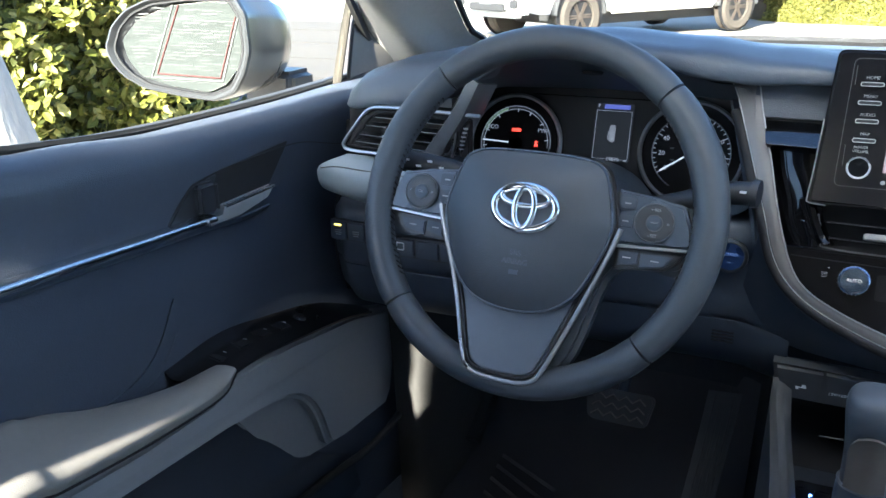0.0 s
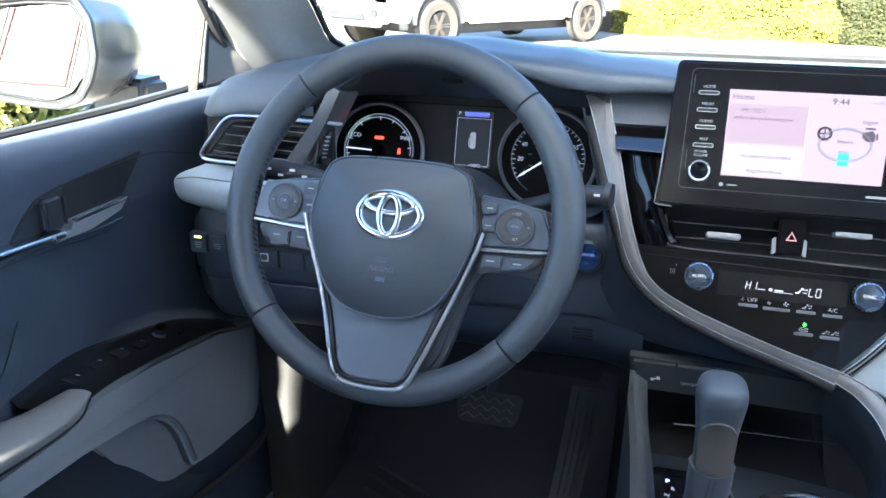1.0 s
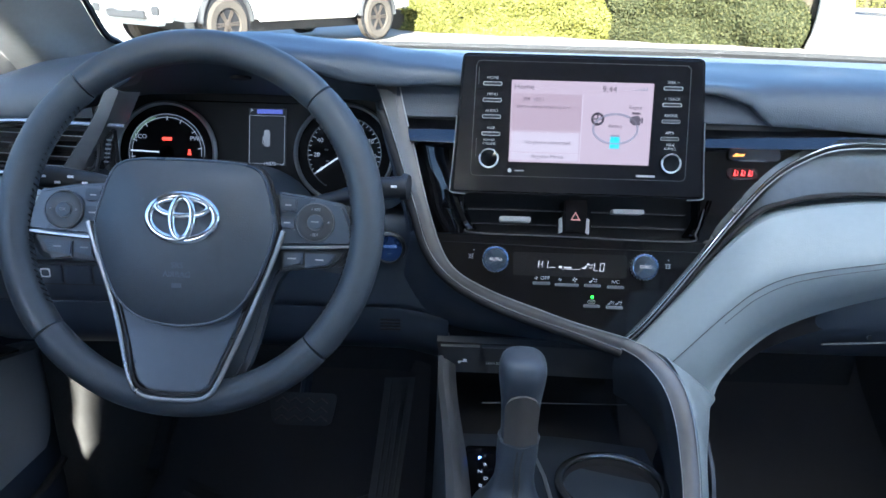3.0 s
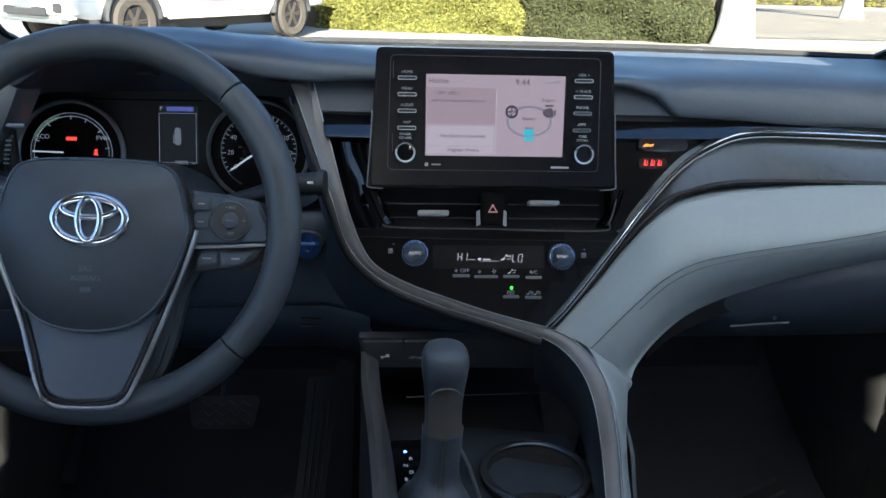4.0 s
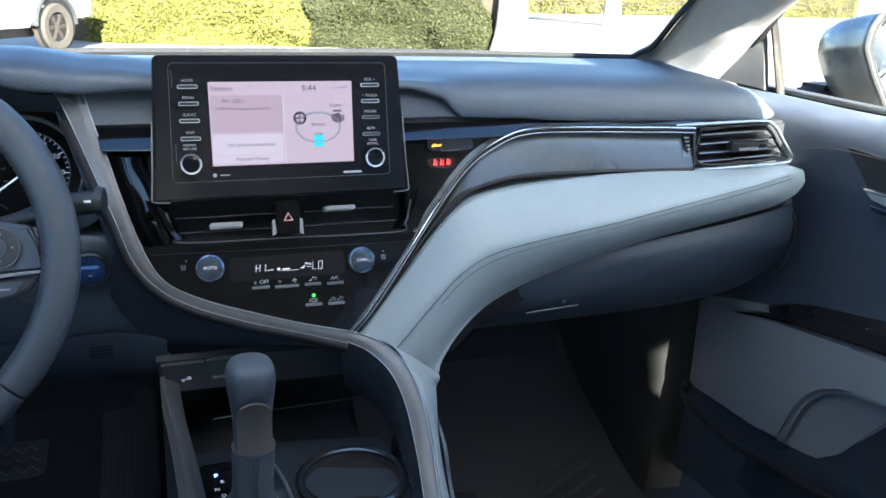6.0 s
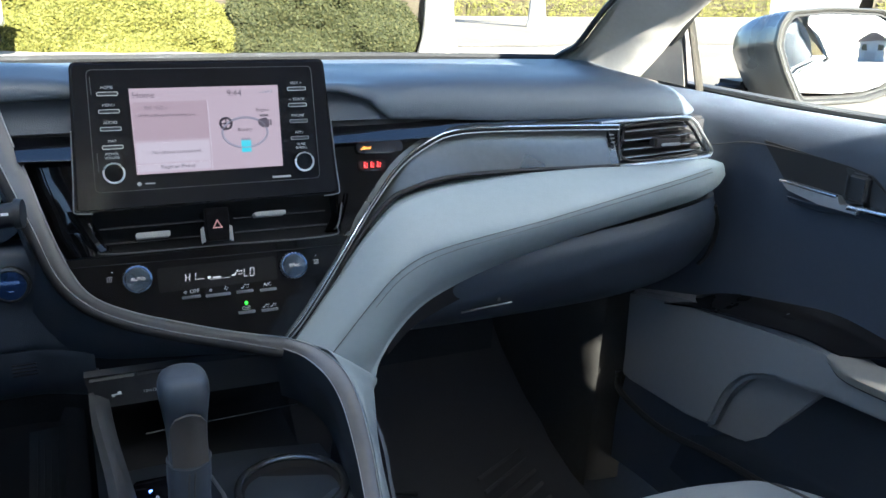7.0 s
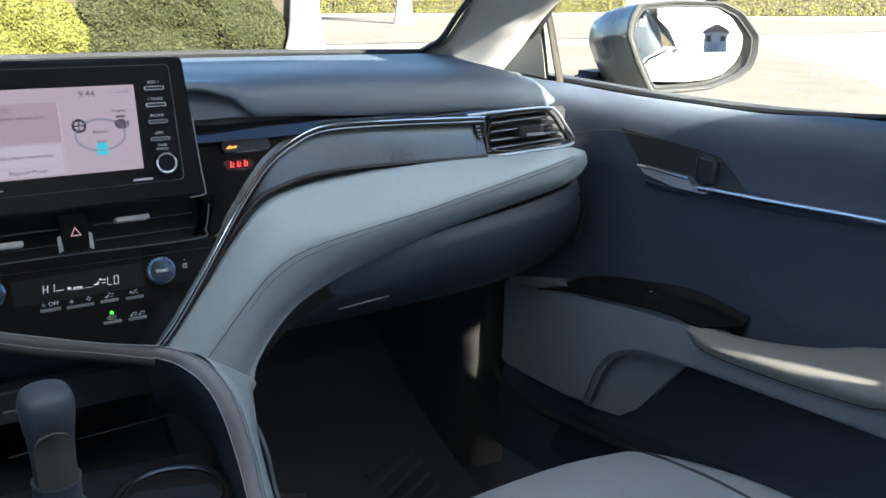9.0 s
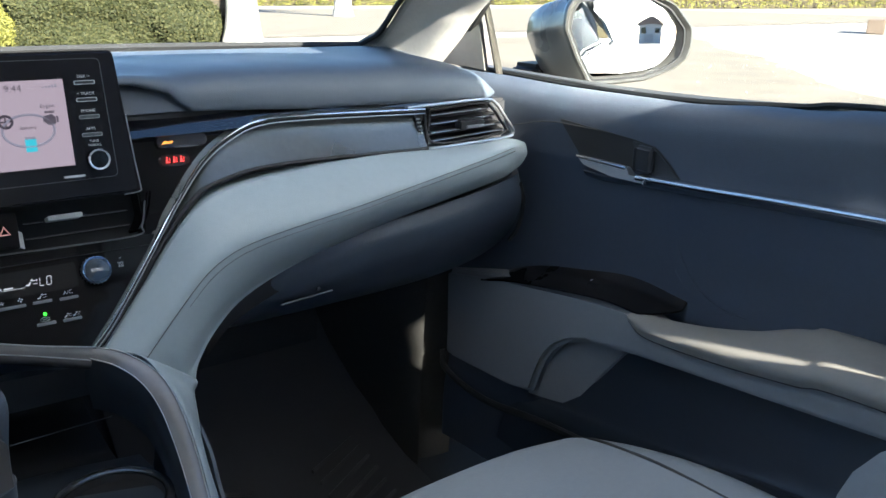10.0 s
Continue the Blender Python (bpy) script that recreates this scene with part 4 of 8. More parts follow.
def side_vent(mirror, zoff):
    """An end vent: chrome surround, slats, tab and wheel."""
    s = -1 if mirror else 1
    v = part("air_vent", box(0.16, 0.03, 0.055, 0.004, at=(s * 0.620, 0.935, 0.943 + zoff)), BLACK, dash, "dark air vent in a bright surround")
    edge = [(s * x, 0.891 + 0.004 * (x - 0.52) / 0.18, z + zoff) for x, z in ((0.500, 0.9735), (0.56, 0.9750), (0.634, 0.9755), (0.657, 0.9690), (0.676, 0.9480), (0.691, 0.9300), (0.6935, 0.9220), (0.682, 0.9170), (0.62, 0.9155), (0.536, 0.9135), (0.497, 0.9125))]
    part("surround", tube(spline(edge, 90), 0.0030, 8, flat=0.8), SATIN, v, "bright vent surround")
    inner_edge = [(s * x, 0.896, z + zoff) for x, z in ((0.5415, 0.9665), (0.627, 0.9705), (0.650, 0.9640), (0.668, 0.9440), (0.682, 0.9275), (0.674, 0.9235), (0.550, 0.9205), (0.5415, 0.9665))]
    part("inner_frame", tube(spline(inner_edge, 80), 0.0022, 6), BLACK, v)
    for k, (za, zb, x1) in enumerate(((0.9225, 0.9275, 0.680), (0.9340, 0.9372, 0.677), (0.9462, 0.9500, 0.668), (0.9585, 0.9612, 0.653))):
        za, zb = za + zoff, zb + zoff
        part("slat", loft([[(s * 0.546, 0.899, za), (s * x1, 0.902, zb)], [(s * 0.546, 0.908, za + 0.0005), (s * x1, 0.911, zb + 0.0005)], [(s * 0.546, 0.926, za + 0.001), (s * x1, 0.928, zb + 0.001)]], 5, 8, 0.0020), VANE, v)
        part("slat_edge", tube([(s * 0.547, 0.8985, za), (s * (x1 - 0.001), 0.9015, zb)], 0.0007, 5), SATIN, v)
    tab = part("tab", box(0.044, 0.016, 0.013, 0.002, at=(s * 0.613, 0.897, 0.9430 + zoff)), VANE, v, "black tab with a silver edge")
    part("tab_edge", box(0.032, 0.004, 0.0042, 0.0012, at=(s * 0.617, 0.8885, 0.9395 + zoff)), SATIN, tab)
    part("wheel_slot", box(0.014, 0.012, 0.048, 0.002, at=(s * 0.5235, 0.902, 0.944 + zoff)), BLACK, v)
    part("slot_post", tube([(s * 0.5395, 0.895, 0.920 + zoff), (s * 0.5335, 0.894, 0.944 + zoff), (s * 0.5325, 0.895, 0.967 + zoff)], 0.0022, 8), DARKSATIN, v)
    part("thumb_wheel", tube([(s * 0.528, 0.899, 0.925 + zoff), (s * 0.5225, 0.893, 0.944 + zoff), (s * 0.519, 0.899, 0.962 + zoff)], 0.0036, 10, flat=0.6), BUTTON, v)
    part("wheel_ribs", joined(*[box(0.006, 0.0014, 0.0016, at=(s * (0.5255 - 0.0012 * k), 0.8905 + 0.0005 * abs(k - 2.5), 0.932 + 0.005 * k + zoff)) for k in range(6)]), SATIN, v)


side_vent(False, 0.0)
side_vent(True, -0.003)

part("gloss_strip", loft([[(-0.187, 0.909, 0.985), (-0.12, 0.909, 0.984)], [(-0.186, 0.898, 0.9765), (-0.12, 0.898, 0.9755)], [(-0.184, 0.8875, 0.9680), (-0.12, 0.8875, 0.9665)], [(-0.183, 0.8855, 0.9640), (-0.12, 0.8855, 0.9620)], [(-0.181, 0.898, 0.957), (-0.12, 0.898, 0.955)]], 20, 12, 0.003), SHELF, dash, "gloss black shelf beside the display")
part("gloss_strip", loft([[(0.095, 0.9065, 0.9825), (0.215, 0.9065, 0.9825), (0.27, 0.908, 0.9840), (0.32, 0.908, 0.9850), (0.50, 0.907, 0.983), (0.66, 0.914, 0.979)],
                          [(0.095, 0.897, 0.9755), (0.215, 0.898, 0.9755), (0.27, 0.901, 0.9775), (0.32, 0.902, 0.9785), (0.50, 0.901, 0.978), (0.66, 0.909, 0.976)],
                          [(0.095, 0.8885, 0.9690), (0.215, 0.890, 0.9690), (0.27, 0.894, 0.9705), (0.32, 0.897, 0.972), (0.50, 0.898, 0.973), (0.66, 0.906, 0.973)],
                          [(0.095, 0.8865, 0.9660), (0.215, 0.888, 0.9660), (0.27, 0.892, 0.967), (0.32, 0.898, 0.969), (0.50, 0.899, 0.969), (0.66, 0.908, 0.969)],
                          [(0.095, 0.898, 0.962), (0.215, 0.90, 0.962), (0.27, 0.900, 0.963), (0.32, 0.901, 0.964), (0.50, 0.902, 0.964), (0.66, 0.912, 0.964)]], 20, 60, 0.003), SHELF, dash, "gloss black shelf under the pad")
part("shelf_gap", loft([[(-0.19, 0.912, 0.990), (0.23, 0.912, 0.992), (0.45, 0.910, 0.988), (0.66, 0.915, 0.982)], [(-0.19, 0.910, 0.980), (0.23, 0.910, 0.980), (0.45, 0.909, 0.981), (0.66, 0.914, 0.976)]], 4, 40, 0.003), BLACK, dash, "dark joint between pad and shelf")
# glovebox and lower panels
part("end_joint", tube(spline([(0.716, 0.898, 0.842), (0.7275, 0.902, 0.815), (0.731, 0.907, 0.790), (0.728, 0.915, 0.760), (0.722, 0.925, 0.742)], 24), 0.0035, 6), SEAL, dash)
part("glovebox_lid", loft([[(0.20, 0.885, 0.775), (0.40, 0.885, 0.812), (0.60, 0.888, 0.838), (0.700, 0.895, 0.855), (0.728, 0.92, 0.86)],
                           [(0.20, 0.885, 0.755), (0.40, 0.880, 0.785), (0.60, 0.880, 0.808), (0.712, 0.895, 0.82), (0.735, 0.925, 0.82)],
                           [(0.20, 0.895, 0.735), (0.40, 0.895, 0.745), (0.60, 0.897, 0.765), (0.716, 0.912, 0.775), (0.738, 0.945, 0.78)],
                           [(0.20, 0.935, 0.70), (0.40, 0.945, 0.695), (0.60, 0.95, 0.70), (0.71, 0.965, 0.715), (0.735, 0.99, 0.73)],
                           [(0.20, 1.05, 0.665), (0.40, 1.06, 0.660), (0.60, 1.06, 0.665), (0.70, 1.07, 0.68), (0.73, 1.08, 0.70)]], 24, 40, 0.008), HARD, dash, "dark glovebox lid")
part("glovebox_handle", tube([(0.308, 0.893, 0.733), (0.345, 0.892, 0.736), (0.382, 0.892, 0.738)], 0.0020, 6, flat=0.7), DARKSATIN, dash, "slim glovebox latch")
part("latch_lock", lathe([(0.003, 0.0), (0.0028, 0.003), (0.0005, 0.003)], 14), DARKSATIN, dash).matrix_basis = pose(0.362, 0.894, 0.7445, 90, 0, 0)
KNEE_TOP = [(-0.735, 0.842), (-0.60, 0.845), (-0.54, 0.872), (-0.22, 0.872), (-0.17, 0.872)]


def knee_rows():
    rows = []
    for i in range(61):
        x = -0.735 + 0.60 * i / 60
        zt = along(KNEE_TOP, x)
        yo = along([(-0.735, 0.03), (-0.70, 0.0), (-0.20, 0.012), (-0.135, -0.01)], x)
        prof = [(0.925, zt), (0.903, zt - 0.012), (0.898, 0.80), (0.899, 0.757), (0.909, 0.753), (0.902, 0.749), (0.915, 0.705), (0.96, 0.672), (1.08, 0.650)]
        rows.append(spline([(x, y + yo, z) for y, z in prof], 32))
    return rows


part("knee_panel", grid(knee_rows()), HARD, dash, "dark lower panel under the wheel")
part("panel_end", loft([[(-0.733, 0.93, 0.845), (-0.740, 0.93, 0.76), (-0.735, 0.95, 0.69)], [(-0.728, 1.05, 0.845), (-0.735, 1.05, 0.76), (-0.73, 1.05, 0.69)]], 4, 10, 0.006), BLACK, dash)
for sx in (-1, 1):
    part("end_seal", loft([[(sx * 0.722, 1.005, 0.93), (sx * 0.728, 1.005, 0.78), (sx * 0.722, 1.01, 0.745)], [(sx * 0.752, 0.998, 0.93), (sx * 0.762, 0.998, 0.78), (sx * 0.758, 1.0, 0.745)]], 4, 12, 0.008), BLACK, dash, "dark rubber seal at the dashboard end")
SWF = plane_frame((-0.68, 0.896, 0.802), 0)
bank = part("switch_bank", prism(rrect(0.084, 0.028, 0.003), -0.006, 0.002, 0.001), BUTTON, dash, "row of black switches, one lit amber")
bank.matrix_basis = SWF
for k in range(3):
    part("switch", prism(rrect(0.0245, 0.024, 0.002, -0.0275 + 0.0275 * k, 0), 0.002, 0.005, 0.001), HARD, bank)
    part("mark", joined(box(0.010, 0.0012, 0.0004, at=(-0.0275 + 0.0275 * k, -0.002, 0.0052)), box(0.008, 0.0012, 0.0004, at=(-0.0275 + 0.0275 * k, -0.005, 0.0052)), box(0.010, 0.0012, 0.0004, at=(-0.0275 + 0.0275 * k, 0.001, 0.0052))), PRINT, bank)
part("tell_tale", box(0.010, 0.0022, 0.0006, at=(-0.0275, 0.0085, 0.0052)), glow("lit_amber_lamp", (1.0, 0.7, 0.1), 0.4224), bank)
bank = part("switch_bank", prism(rrect(0.11, 0.028, 0.003), -0.006, 0.002, 0.001), BUTTON, dash, "row of black switches behind the wheel")
bank.matrix_basis = plane_frame((-0.572, 0.890, 0.793), 0)
for k in range(3):
    part("switch", prism(rrect(0.032, 0.023, 0.002, -0.035 + 0.035 * k, 0), 0.002, 0.005, 0.001), HARD, bank)
part("mark", ring(rrect(0.012, 0.011, 0.002, -0.038, 0.002), rrect(0.009, 0.008, 0.002, -0.038, 0.002), 0.0052, 0.0057), WHITE, bank)
start = part("start_button", lathe([(0.0195, 0.0), (0.0190, 0.006), (0.0165, 0.008), (0.0155, 0.006)], 40), DARKSATIN, dash, "chrome-ringed blue start button")
start.matrix_basis = plane_frame((-0.207, 0.908, 0.832), 6)
part("cap", lathe([(0.0155, 0.004), (0.0152, 0.007), (0.001, 0.0085)], 36), mat("blue_cap", (0.018, 0.045, 0.14), 0.3, metal=0.5), start)
for piece in (words("POWER", 0.0052, 0, 0.003, 0.0085),
              box(0.004, 0.0008, 0.0003, at=(0, -0.006, 0.0085))):
    part("lettering", piece, glow("lit_blue_letter", (0.3, 0.5, 1.0), 0.0317), start)
part("grille_marks", joined(*[box(0.024, 0.002, 0.0014, at=(-0.205, 0.9005, 0.7425 - 0.004 * k)) for k in range(4)]), BLACK, dash)
part("airbag_lettering", moved(joined(words("SRS AIRBAG", 0.0085, 0, 0, 0)), plane_frame((0.618, 0.9165, 0.9955), 30)), HARD, dash)


# ---- steering wheel ----
W = plane_frame((-0.385, 0.747, 0.908), 22, 0, -1.2)
wheel = thing("steering_wheel", "dark leather steering wheel with satin trim and button spokes", "steering wheel", W)
RIM_R = 0.1715
SPOKED = mat("spoke_dark_plastic", (0.0537, 0.0686, 0.0924), 0.3, var=0.06)


def rim_piece(a0, a1, label=""):
    pts, rad = [], []
    for k in range(37):
        a = a0 + (a1 - a0) * k / 36
        t = radians(a)
        pts.append((RIM_R * math.cos(t), RIM_R * math.sin(t), 0.0))
        swell = math.exp(-((a % 360 - 25) / 14) ** 2) + math.exp(-((a % 360 - 155) / 14) ** 2)
        end = min(k, 36 - k)
        rad.append((0.0162 + 0.0006 * swell) * (0.955 if end == 0 else 0.99 if end == 1 else 1.0))
    return part("rim_cover", tube(pts, rad, 18, up=(0, 0, 1)), LEATHER, wheel, label)


rim_piece(47.3, 131.7, "smooth dark leather rim section")
rim_piece(132.3, 220.7)
rim_piece(221.3, 317.7)
rim_piece(318.3, 406.7)
for a0, a1 in ((138, 212), (328, 402)):
    bm = bmesh.new()
    for k in range(34):
        t = radians(a0 + (a1 - a0) * k / 33)
        t2 = t + radians(1.2)
        r = RIM_R - 0.0158
        tube([(r * math.cos(t), r * math.sin(t), 0.0052), (r * math.cos(t2), r * math.sin(t2), -0.003)], 0.0010, 4, bm=bm)
    part("stitching", bm, BLACK, wheel, "black cross stitching inside the rim")

HALF = [(0.0, 0.0575), (0.035, 0.057), (0.058, 0.0545), (0.0705, 0.048), (0.0775, 0.034), (0.0845, 0.008), (0.0865, -0.008), (0.082, -0.030), (0.070, -0.060), (0.057, -0.081), (0.035, -0.096), (0.0, -0.1015)]
bag = [tuple(p) for p in spline(HALF + [(-x, y) for x, y in HALF[-2:0:-1]], 72, True)]
cover = part("airbag_cover", pillow(bag, 0.016, 0.034, 12, 0.9, 3.2), BAG, wheel, "grained airbag cover with embossed lettering")
part("cover_lip", tube([(x * 0.985, y * 0.985, 0.0172) for x, y in bag], 0.0012, 6, True), SPOKED, cover)
part("cover_edge", tube([(x * 1.012, y * 1.012, 0.004) for x, y in bag], 0.0022, 6, True), BLACK, cover)
part("embossing", joined(words("SRS", 0.0075, 0.001, -0.044, 0.0332, depth=0.0003), words("AIRBAG", 0.0075, 0.001, -0.0525, 0.0326, depth=0.0003), box(0.009, 0.0045, 0.0006, at=(0.001, -0.0625, 0.0312))), SPOKED, cover)
badge = part("badge", moved(tube([(0.0335 * math.cos(a), 0.0225 * math.sin(a), 0) for a in [2 * math.pi * k / 56 for k in range(56)]], 0.0041, 10, True, flat=0.6), Matrix.Translation((0.003, 0.0005, 0.0345)) @ Matrix.Scale(0.93, 4)), CHROME, cover, "polished oval badge")
part("loop", moved(tube([(0.0105 * math.cos(a), 0.0205 * math.sin(a), 0) for a in [2 * math.pi * k / 40 for k in range(40)]], 0.0035, 10, True, flat=0.6), Matrix.Translation((0.003, 0.0000, 0.0355)) @ Matrix.Scale(0.93, 4)), CHROME, cover)
part("loop", moved(tube([(0.0260 * math.cos(a), 0.0088 * math.sin(a), 0) for a in [2 * math.pi * k / 40 for k in range(40)]], 0.0032, 10, True, flat=0.6), Matrix.Translation((0.003, 0.0102, 0.0352)) @ Matrix.Scale(0.93, 4)), CHROME, cover)

VEE = [(-0.0935, -0.006), (-0.086, -0.030), (-0.064, -0.090), (-0.043, -0.148), (-0.034, -0.163), (-0.018, -0.1685), (0.018, -0.1685), (0.034, -0.163), (0.043, -0.148), (0.064, -0.090), (0.086, -0.030), (0.0935, -0.006)]
vee_c = spline([(x, y, 0.006 + 0.008 * max(0, (y + 0.10) / 0.1) + 0.011 * max(0.0, min(1.0, (-0.115 - y) / 0.03))) for x, y in VEE], 80)
part("vee_trim", tube(vee_c, 0.0027, 8, flat=0.6, up=(0, 0, 1)), mat("satin_wheel_trim", (0.27, 0.275, 0.28), 0.3, metal=0.9, var=0.05), wheel, "satin silver V-shaped trim")
part("vee_edge", tube([p * np.array((0.955, 0.972, 1)) + np.array((0, 0, 0.001)) for p in vee_c], 0.0013, 6), BLACK, wheel)
low = [(x * 0.95, y * 0.975) for x, y in VEE[1:-1]]
lows = prism([tuple(p) for p in spline(low, 50)], -0.018, 0.004, 0.001)
for v in lows.verts:
    v.co.z += 0.010 * max(0.0, min(1.0, (-0.115 - v.co.y) / 0.03))
part("lower_spoke", lows, BLACK, wheel, "black border of the lower spoke")
inset = [tuple(p) for p in spline([(-0.066, -0.060), (-0.057, -0.090), (-0.0375, -0.1465), (-0.030, -0.1575), (-0.016, -0.1620), (0.016, -0.1620), (0.030, -0.1575), (0.0375, -0.1465), (0.057, -0.090), (0.066, -0.060)], 60)]
lower_face = prism(inset, -0.012, 0.0062, 0.002, 2)
for v in lower_face.verts:
    v.co.z += 0.010 * max(0.0, min(1.0, (-0.115 - v.co.y) / 0.03))
part("lower_panel", lower_face, SPOKED, wheel, "satin dark blue-grey lower spoke panel")
part("spoke_back", prism([tuple(p) for p in spline([(-0.158, 0.018), (-0.10, 0.030), (0, 0.035), (0.10, 0.030), (0.158, 0.018), (0.152, -0.040), (0.09, -0.046), (0.05, -0.155), (-0.05, -0.155), (-0.09, -0.046), (-0.152, -0.040)], 70, True)], -0.030, -0.010, 0.006), LEATHER, wheel)


def spoke(s):
    """One side spoke with its buttons."""
    o = [(s * x, y) for x, y in ((0.084, 0.033), (0.115, 0.030), (0.147, 0.0235), (0.1555, 0.004), (0.160, -0.0165), (0.088, -0.0195))]
    sp = part("spoke", prism([tuple(p) for p in (o if s < 0 else o[::-1])], -0.012, 0.002, 0.003, 3), SPOKED, wheel, "dark plastic spoke with controls")
    part("strip", tube(spline([(s * 0.164, -0.0165, 0.001), (s * 0.12, -0.0195, 0.003), (s * 0.084, -0.0215, 0.004)], 16), 0.0017, 6), SATIN, sp, "silver strip")
    lowb = [(s * x, y) for x, y in ((0.088, -0.0235), (0.152, -0.0205), (0.146, -0.031), (0.134, -0.0385), (0.088, -0.0435))]
    part("lower_spoke_plate", prism([tuple(p) for p in (lowb[::-1] if s > 0 else lowb)][::-1], -0.014, -0.001, 0.002), BUTTON, sp)
    for x0, x1 in ((0.092, 0.111), (0.113, 0.143)):
        key = [(s * x0, -0.0255), (s * x1, -0.0245), (s * (x1 - (0.007 if x1 > 0.12 else 0)), -0.0355), (s * x0, -0.0395)]
        part("key", prism(key if s < 0 else key[::-1], -0.001, 0.002, 0.0012), HARD, sp)
        part("mark", box(0.008, 0.0013, 0.0004, at=(s * (x0 + x1) / 2 - s * 0.001, -0.031, 0.0023)), PRINT, sp)
    pad = part("thumb_pad", lathe([(0.0185, 0.0), (0.0180, 0.005), (0.0150, 0.0062), (0.0085, 0.0045)], 40), BUTTON, sp, "round four-way thumb pad")
    pad.matrix_basis = Matrix.Translation((s * 0.1215, 0.0045, 0.001))
    part("ring", lathe([(0.0183, 0.003), (0.0190, 0.0045), (0.0180, 0.0058), (0.0174, 0.0050), (0.0183, 0.003)], 40), SPOKE, pad)
    part("ok_key", lathe([(0.0072, 0.003), (0.0070, 0.0062), (0.0045, 0.0070), (0.0008, 0.0068)], 28), HARD, pad)
    part("key_ring", lathe([(0.0082, 0.0035), (0.0080, 0.0056), (0.0072, 0.0056), (0.0082, 0.0035)], 28), SPOKE, pad)
    if s < 0:
        part("lettering", joined(words("OK", 0.0045, 0, 0, 0.0072), words("<", 0.005, -0.0125, 0, 0.0060), words(">", 0.005, 0.0125, 0, 0.0060)), PRINT, pad)
    else:
        part("lettering", joined(words("+ RES", 0.0038, 0, 0.0122, 0.0060), words("- SET", 0.0038, 0, -0.0122, 0.0060), words("MODE", 0.0026, 0, 0, 0.0072), words("*", 0.006, 0.0128, -0.001, 0.0060)), PRINT, pad)
    for dy in (0.020, 0.003):
        part("key", prism(rrect(0.0165, 0.0125, 0.003, s * 0.0945, dy), 0.001, 0.0048, 0.0015), HARD, sp)
        part("mark", box(0.006, 0.0013, 0.0004, at=(s * 0.0945, dy, 0.0050)), PRINT, sp)


spoke(-1)
spoke(1)

# ---- column and stalks ----
column = thing("steering_column", "dark plastic steering column shroud", "steering column")
part("shroud", loft([[(-0.385 + rx * math.cos(a), y, zc + rz * math.sin(a)) for a in [2 * math.pi * k / 16 for k in range(17)]] for y, zc, rx, rz in ((0.80, 0.885, 0.062, 0.052), (0.86, 0.868, 0.075, 0.060), (0.93, 0.85, 0.082, 0.068), (0.98, 0.835, 0.085, 0.075))], 14, 40), HARD, column)
part("column_joint", tube([(-0.385, 0.76, 0.90), (-0.385, 0.82, 0.876)], 0.045, 20), BLACK, column)


def stalk(s, label):
    st = thing("control_stalk", label, "stalk", group="stalks on the steering column")
    x0, x1 = -0.385 + s * 0.06, -0.385 + s * (0.172 if s < 0 else 0.205)
    z = 0.935
    part("arm", tube([(x0, 0.83, 0.905 - 0.012 * (s > 0)), (x0 + s * 0.03, 0.815, 0.92 - 0.016 * (s > 0)), ((x0 + x1) / 2, 0.803, 0.930 - 0.012 * (s > 0)), (x1 - s * 0.03, 0.80, z - 0.003), (x1, 0.798, z)], [0.008, 0.009, 0.010, 0.0125, 0.0125], 14, flat=0.9), BUTTON, st)
    part("grip", tube([(x1 - s * 0.004, 0.798, z), (x1 + s * (0.004 if s < 0 else 0.002), 0.797, z)], [0.0142, 0.0130], 16), BUTTON, st)
    part("marks", joined(*[box(0.006, 0.0006, 0.0024, at=(x1 - s * (0.012 + 0.014 * k), 0.7865, z + 0.003 - 0.006 * (k % 2))) for k in range(4)]), WHITE, st)


stalk(-1, "black light stalk with white symbols")
stalk(1, "black wiper stalk with white symbols")


# ---- centre console ----
console = thing("centre_console", "dark centre console with open cubby, cup holder and shifter gate", "console")
TRIM_LOW_R = [(0.0619, 0.825, 0.7631), (0.0899, 0.818, 0.752), (0.1146, 0.792, 0.7337), (0.126, 0.765, 0.705), (0.1306, 0.735, 0.661), (0.1287, 0.7, 0.6226), (0.122, 0.62, 0.56)]
TRIM_LOW_L = [(0.057, 0.822, 0.7522), (0.0798, 0.815, 0.7404), (0.0977, 0.79, 0.7252), (0.1079, 0.765, 0.6996), (0.1127, 0.735, 0.6573), (0.1117, 0.7, 0.6206), (0.105, 0.62, 0.556)]
mid_low = [(np.array(a) + np.array(b)) / 2 + np.array((-0.0005, -0.0015, 0.0015)) for a, b in zip(TRIM_LOW_R, TRIM_LOW_L)]
part("trim_strip", loft([TRIM_LOW_R, mid_low, TRIM_LOW_L], 7, 50, 0.006), BROWNSATIN, console, "satin grey trim strip")
for c in (TRIM_LOW_R, TRIM_LOW_L):
    part("trim_edge", tube([p + np.array((0, -0.001, 0.0015)) for p in spline(c, 50)], 0.0006, 6), SATIN, console)
INNER = [np.array(p) + np.array((-0.005, 0.012, -0.022)) for p in TRIM_LOW_L]
INNER2 = [np.array(p) + np.array((0.004, 0.035, -0.075)) for p in TRIM_LOW_L]
part("inner_wall", loft([TRIM_LOW_L, INNER, INNER2], 8, 40, 0.004), DECK, console)
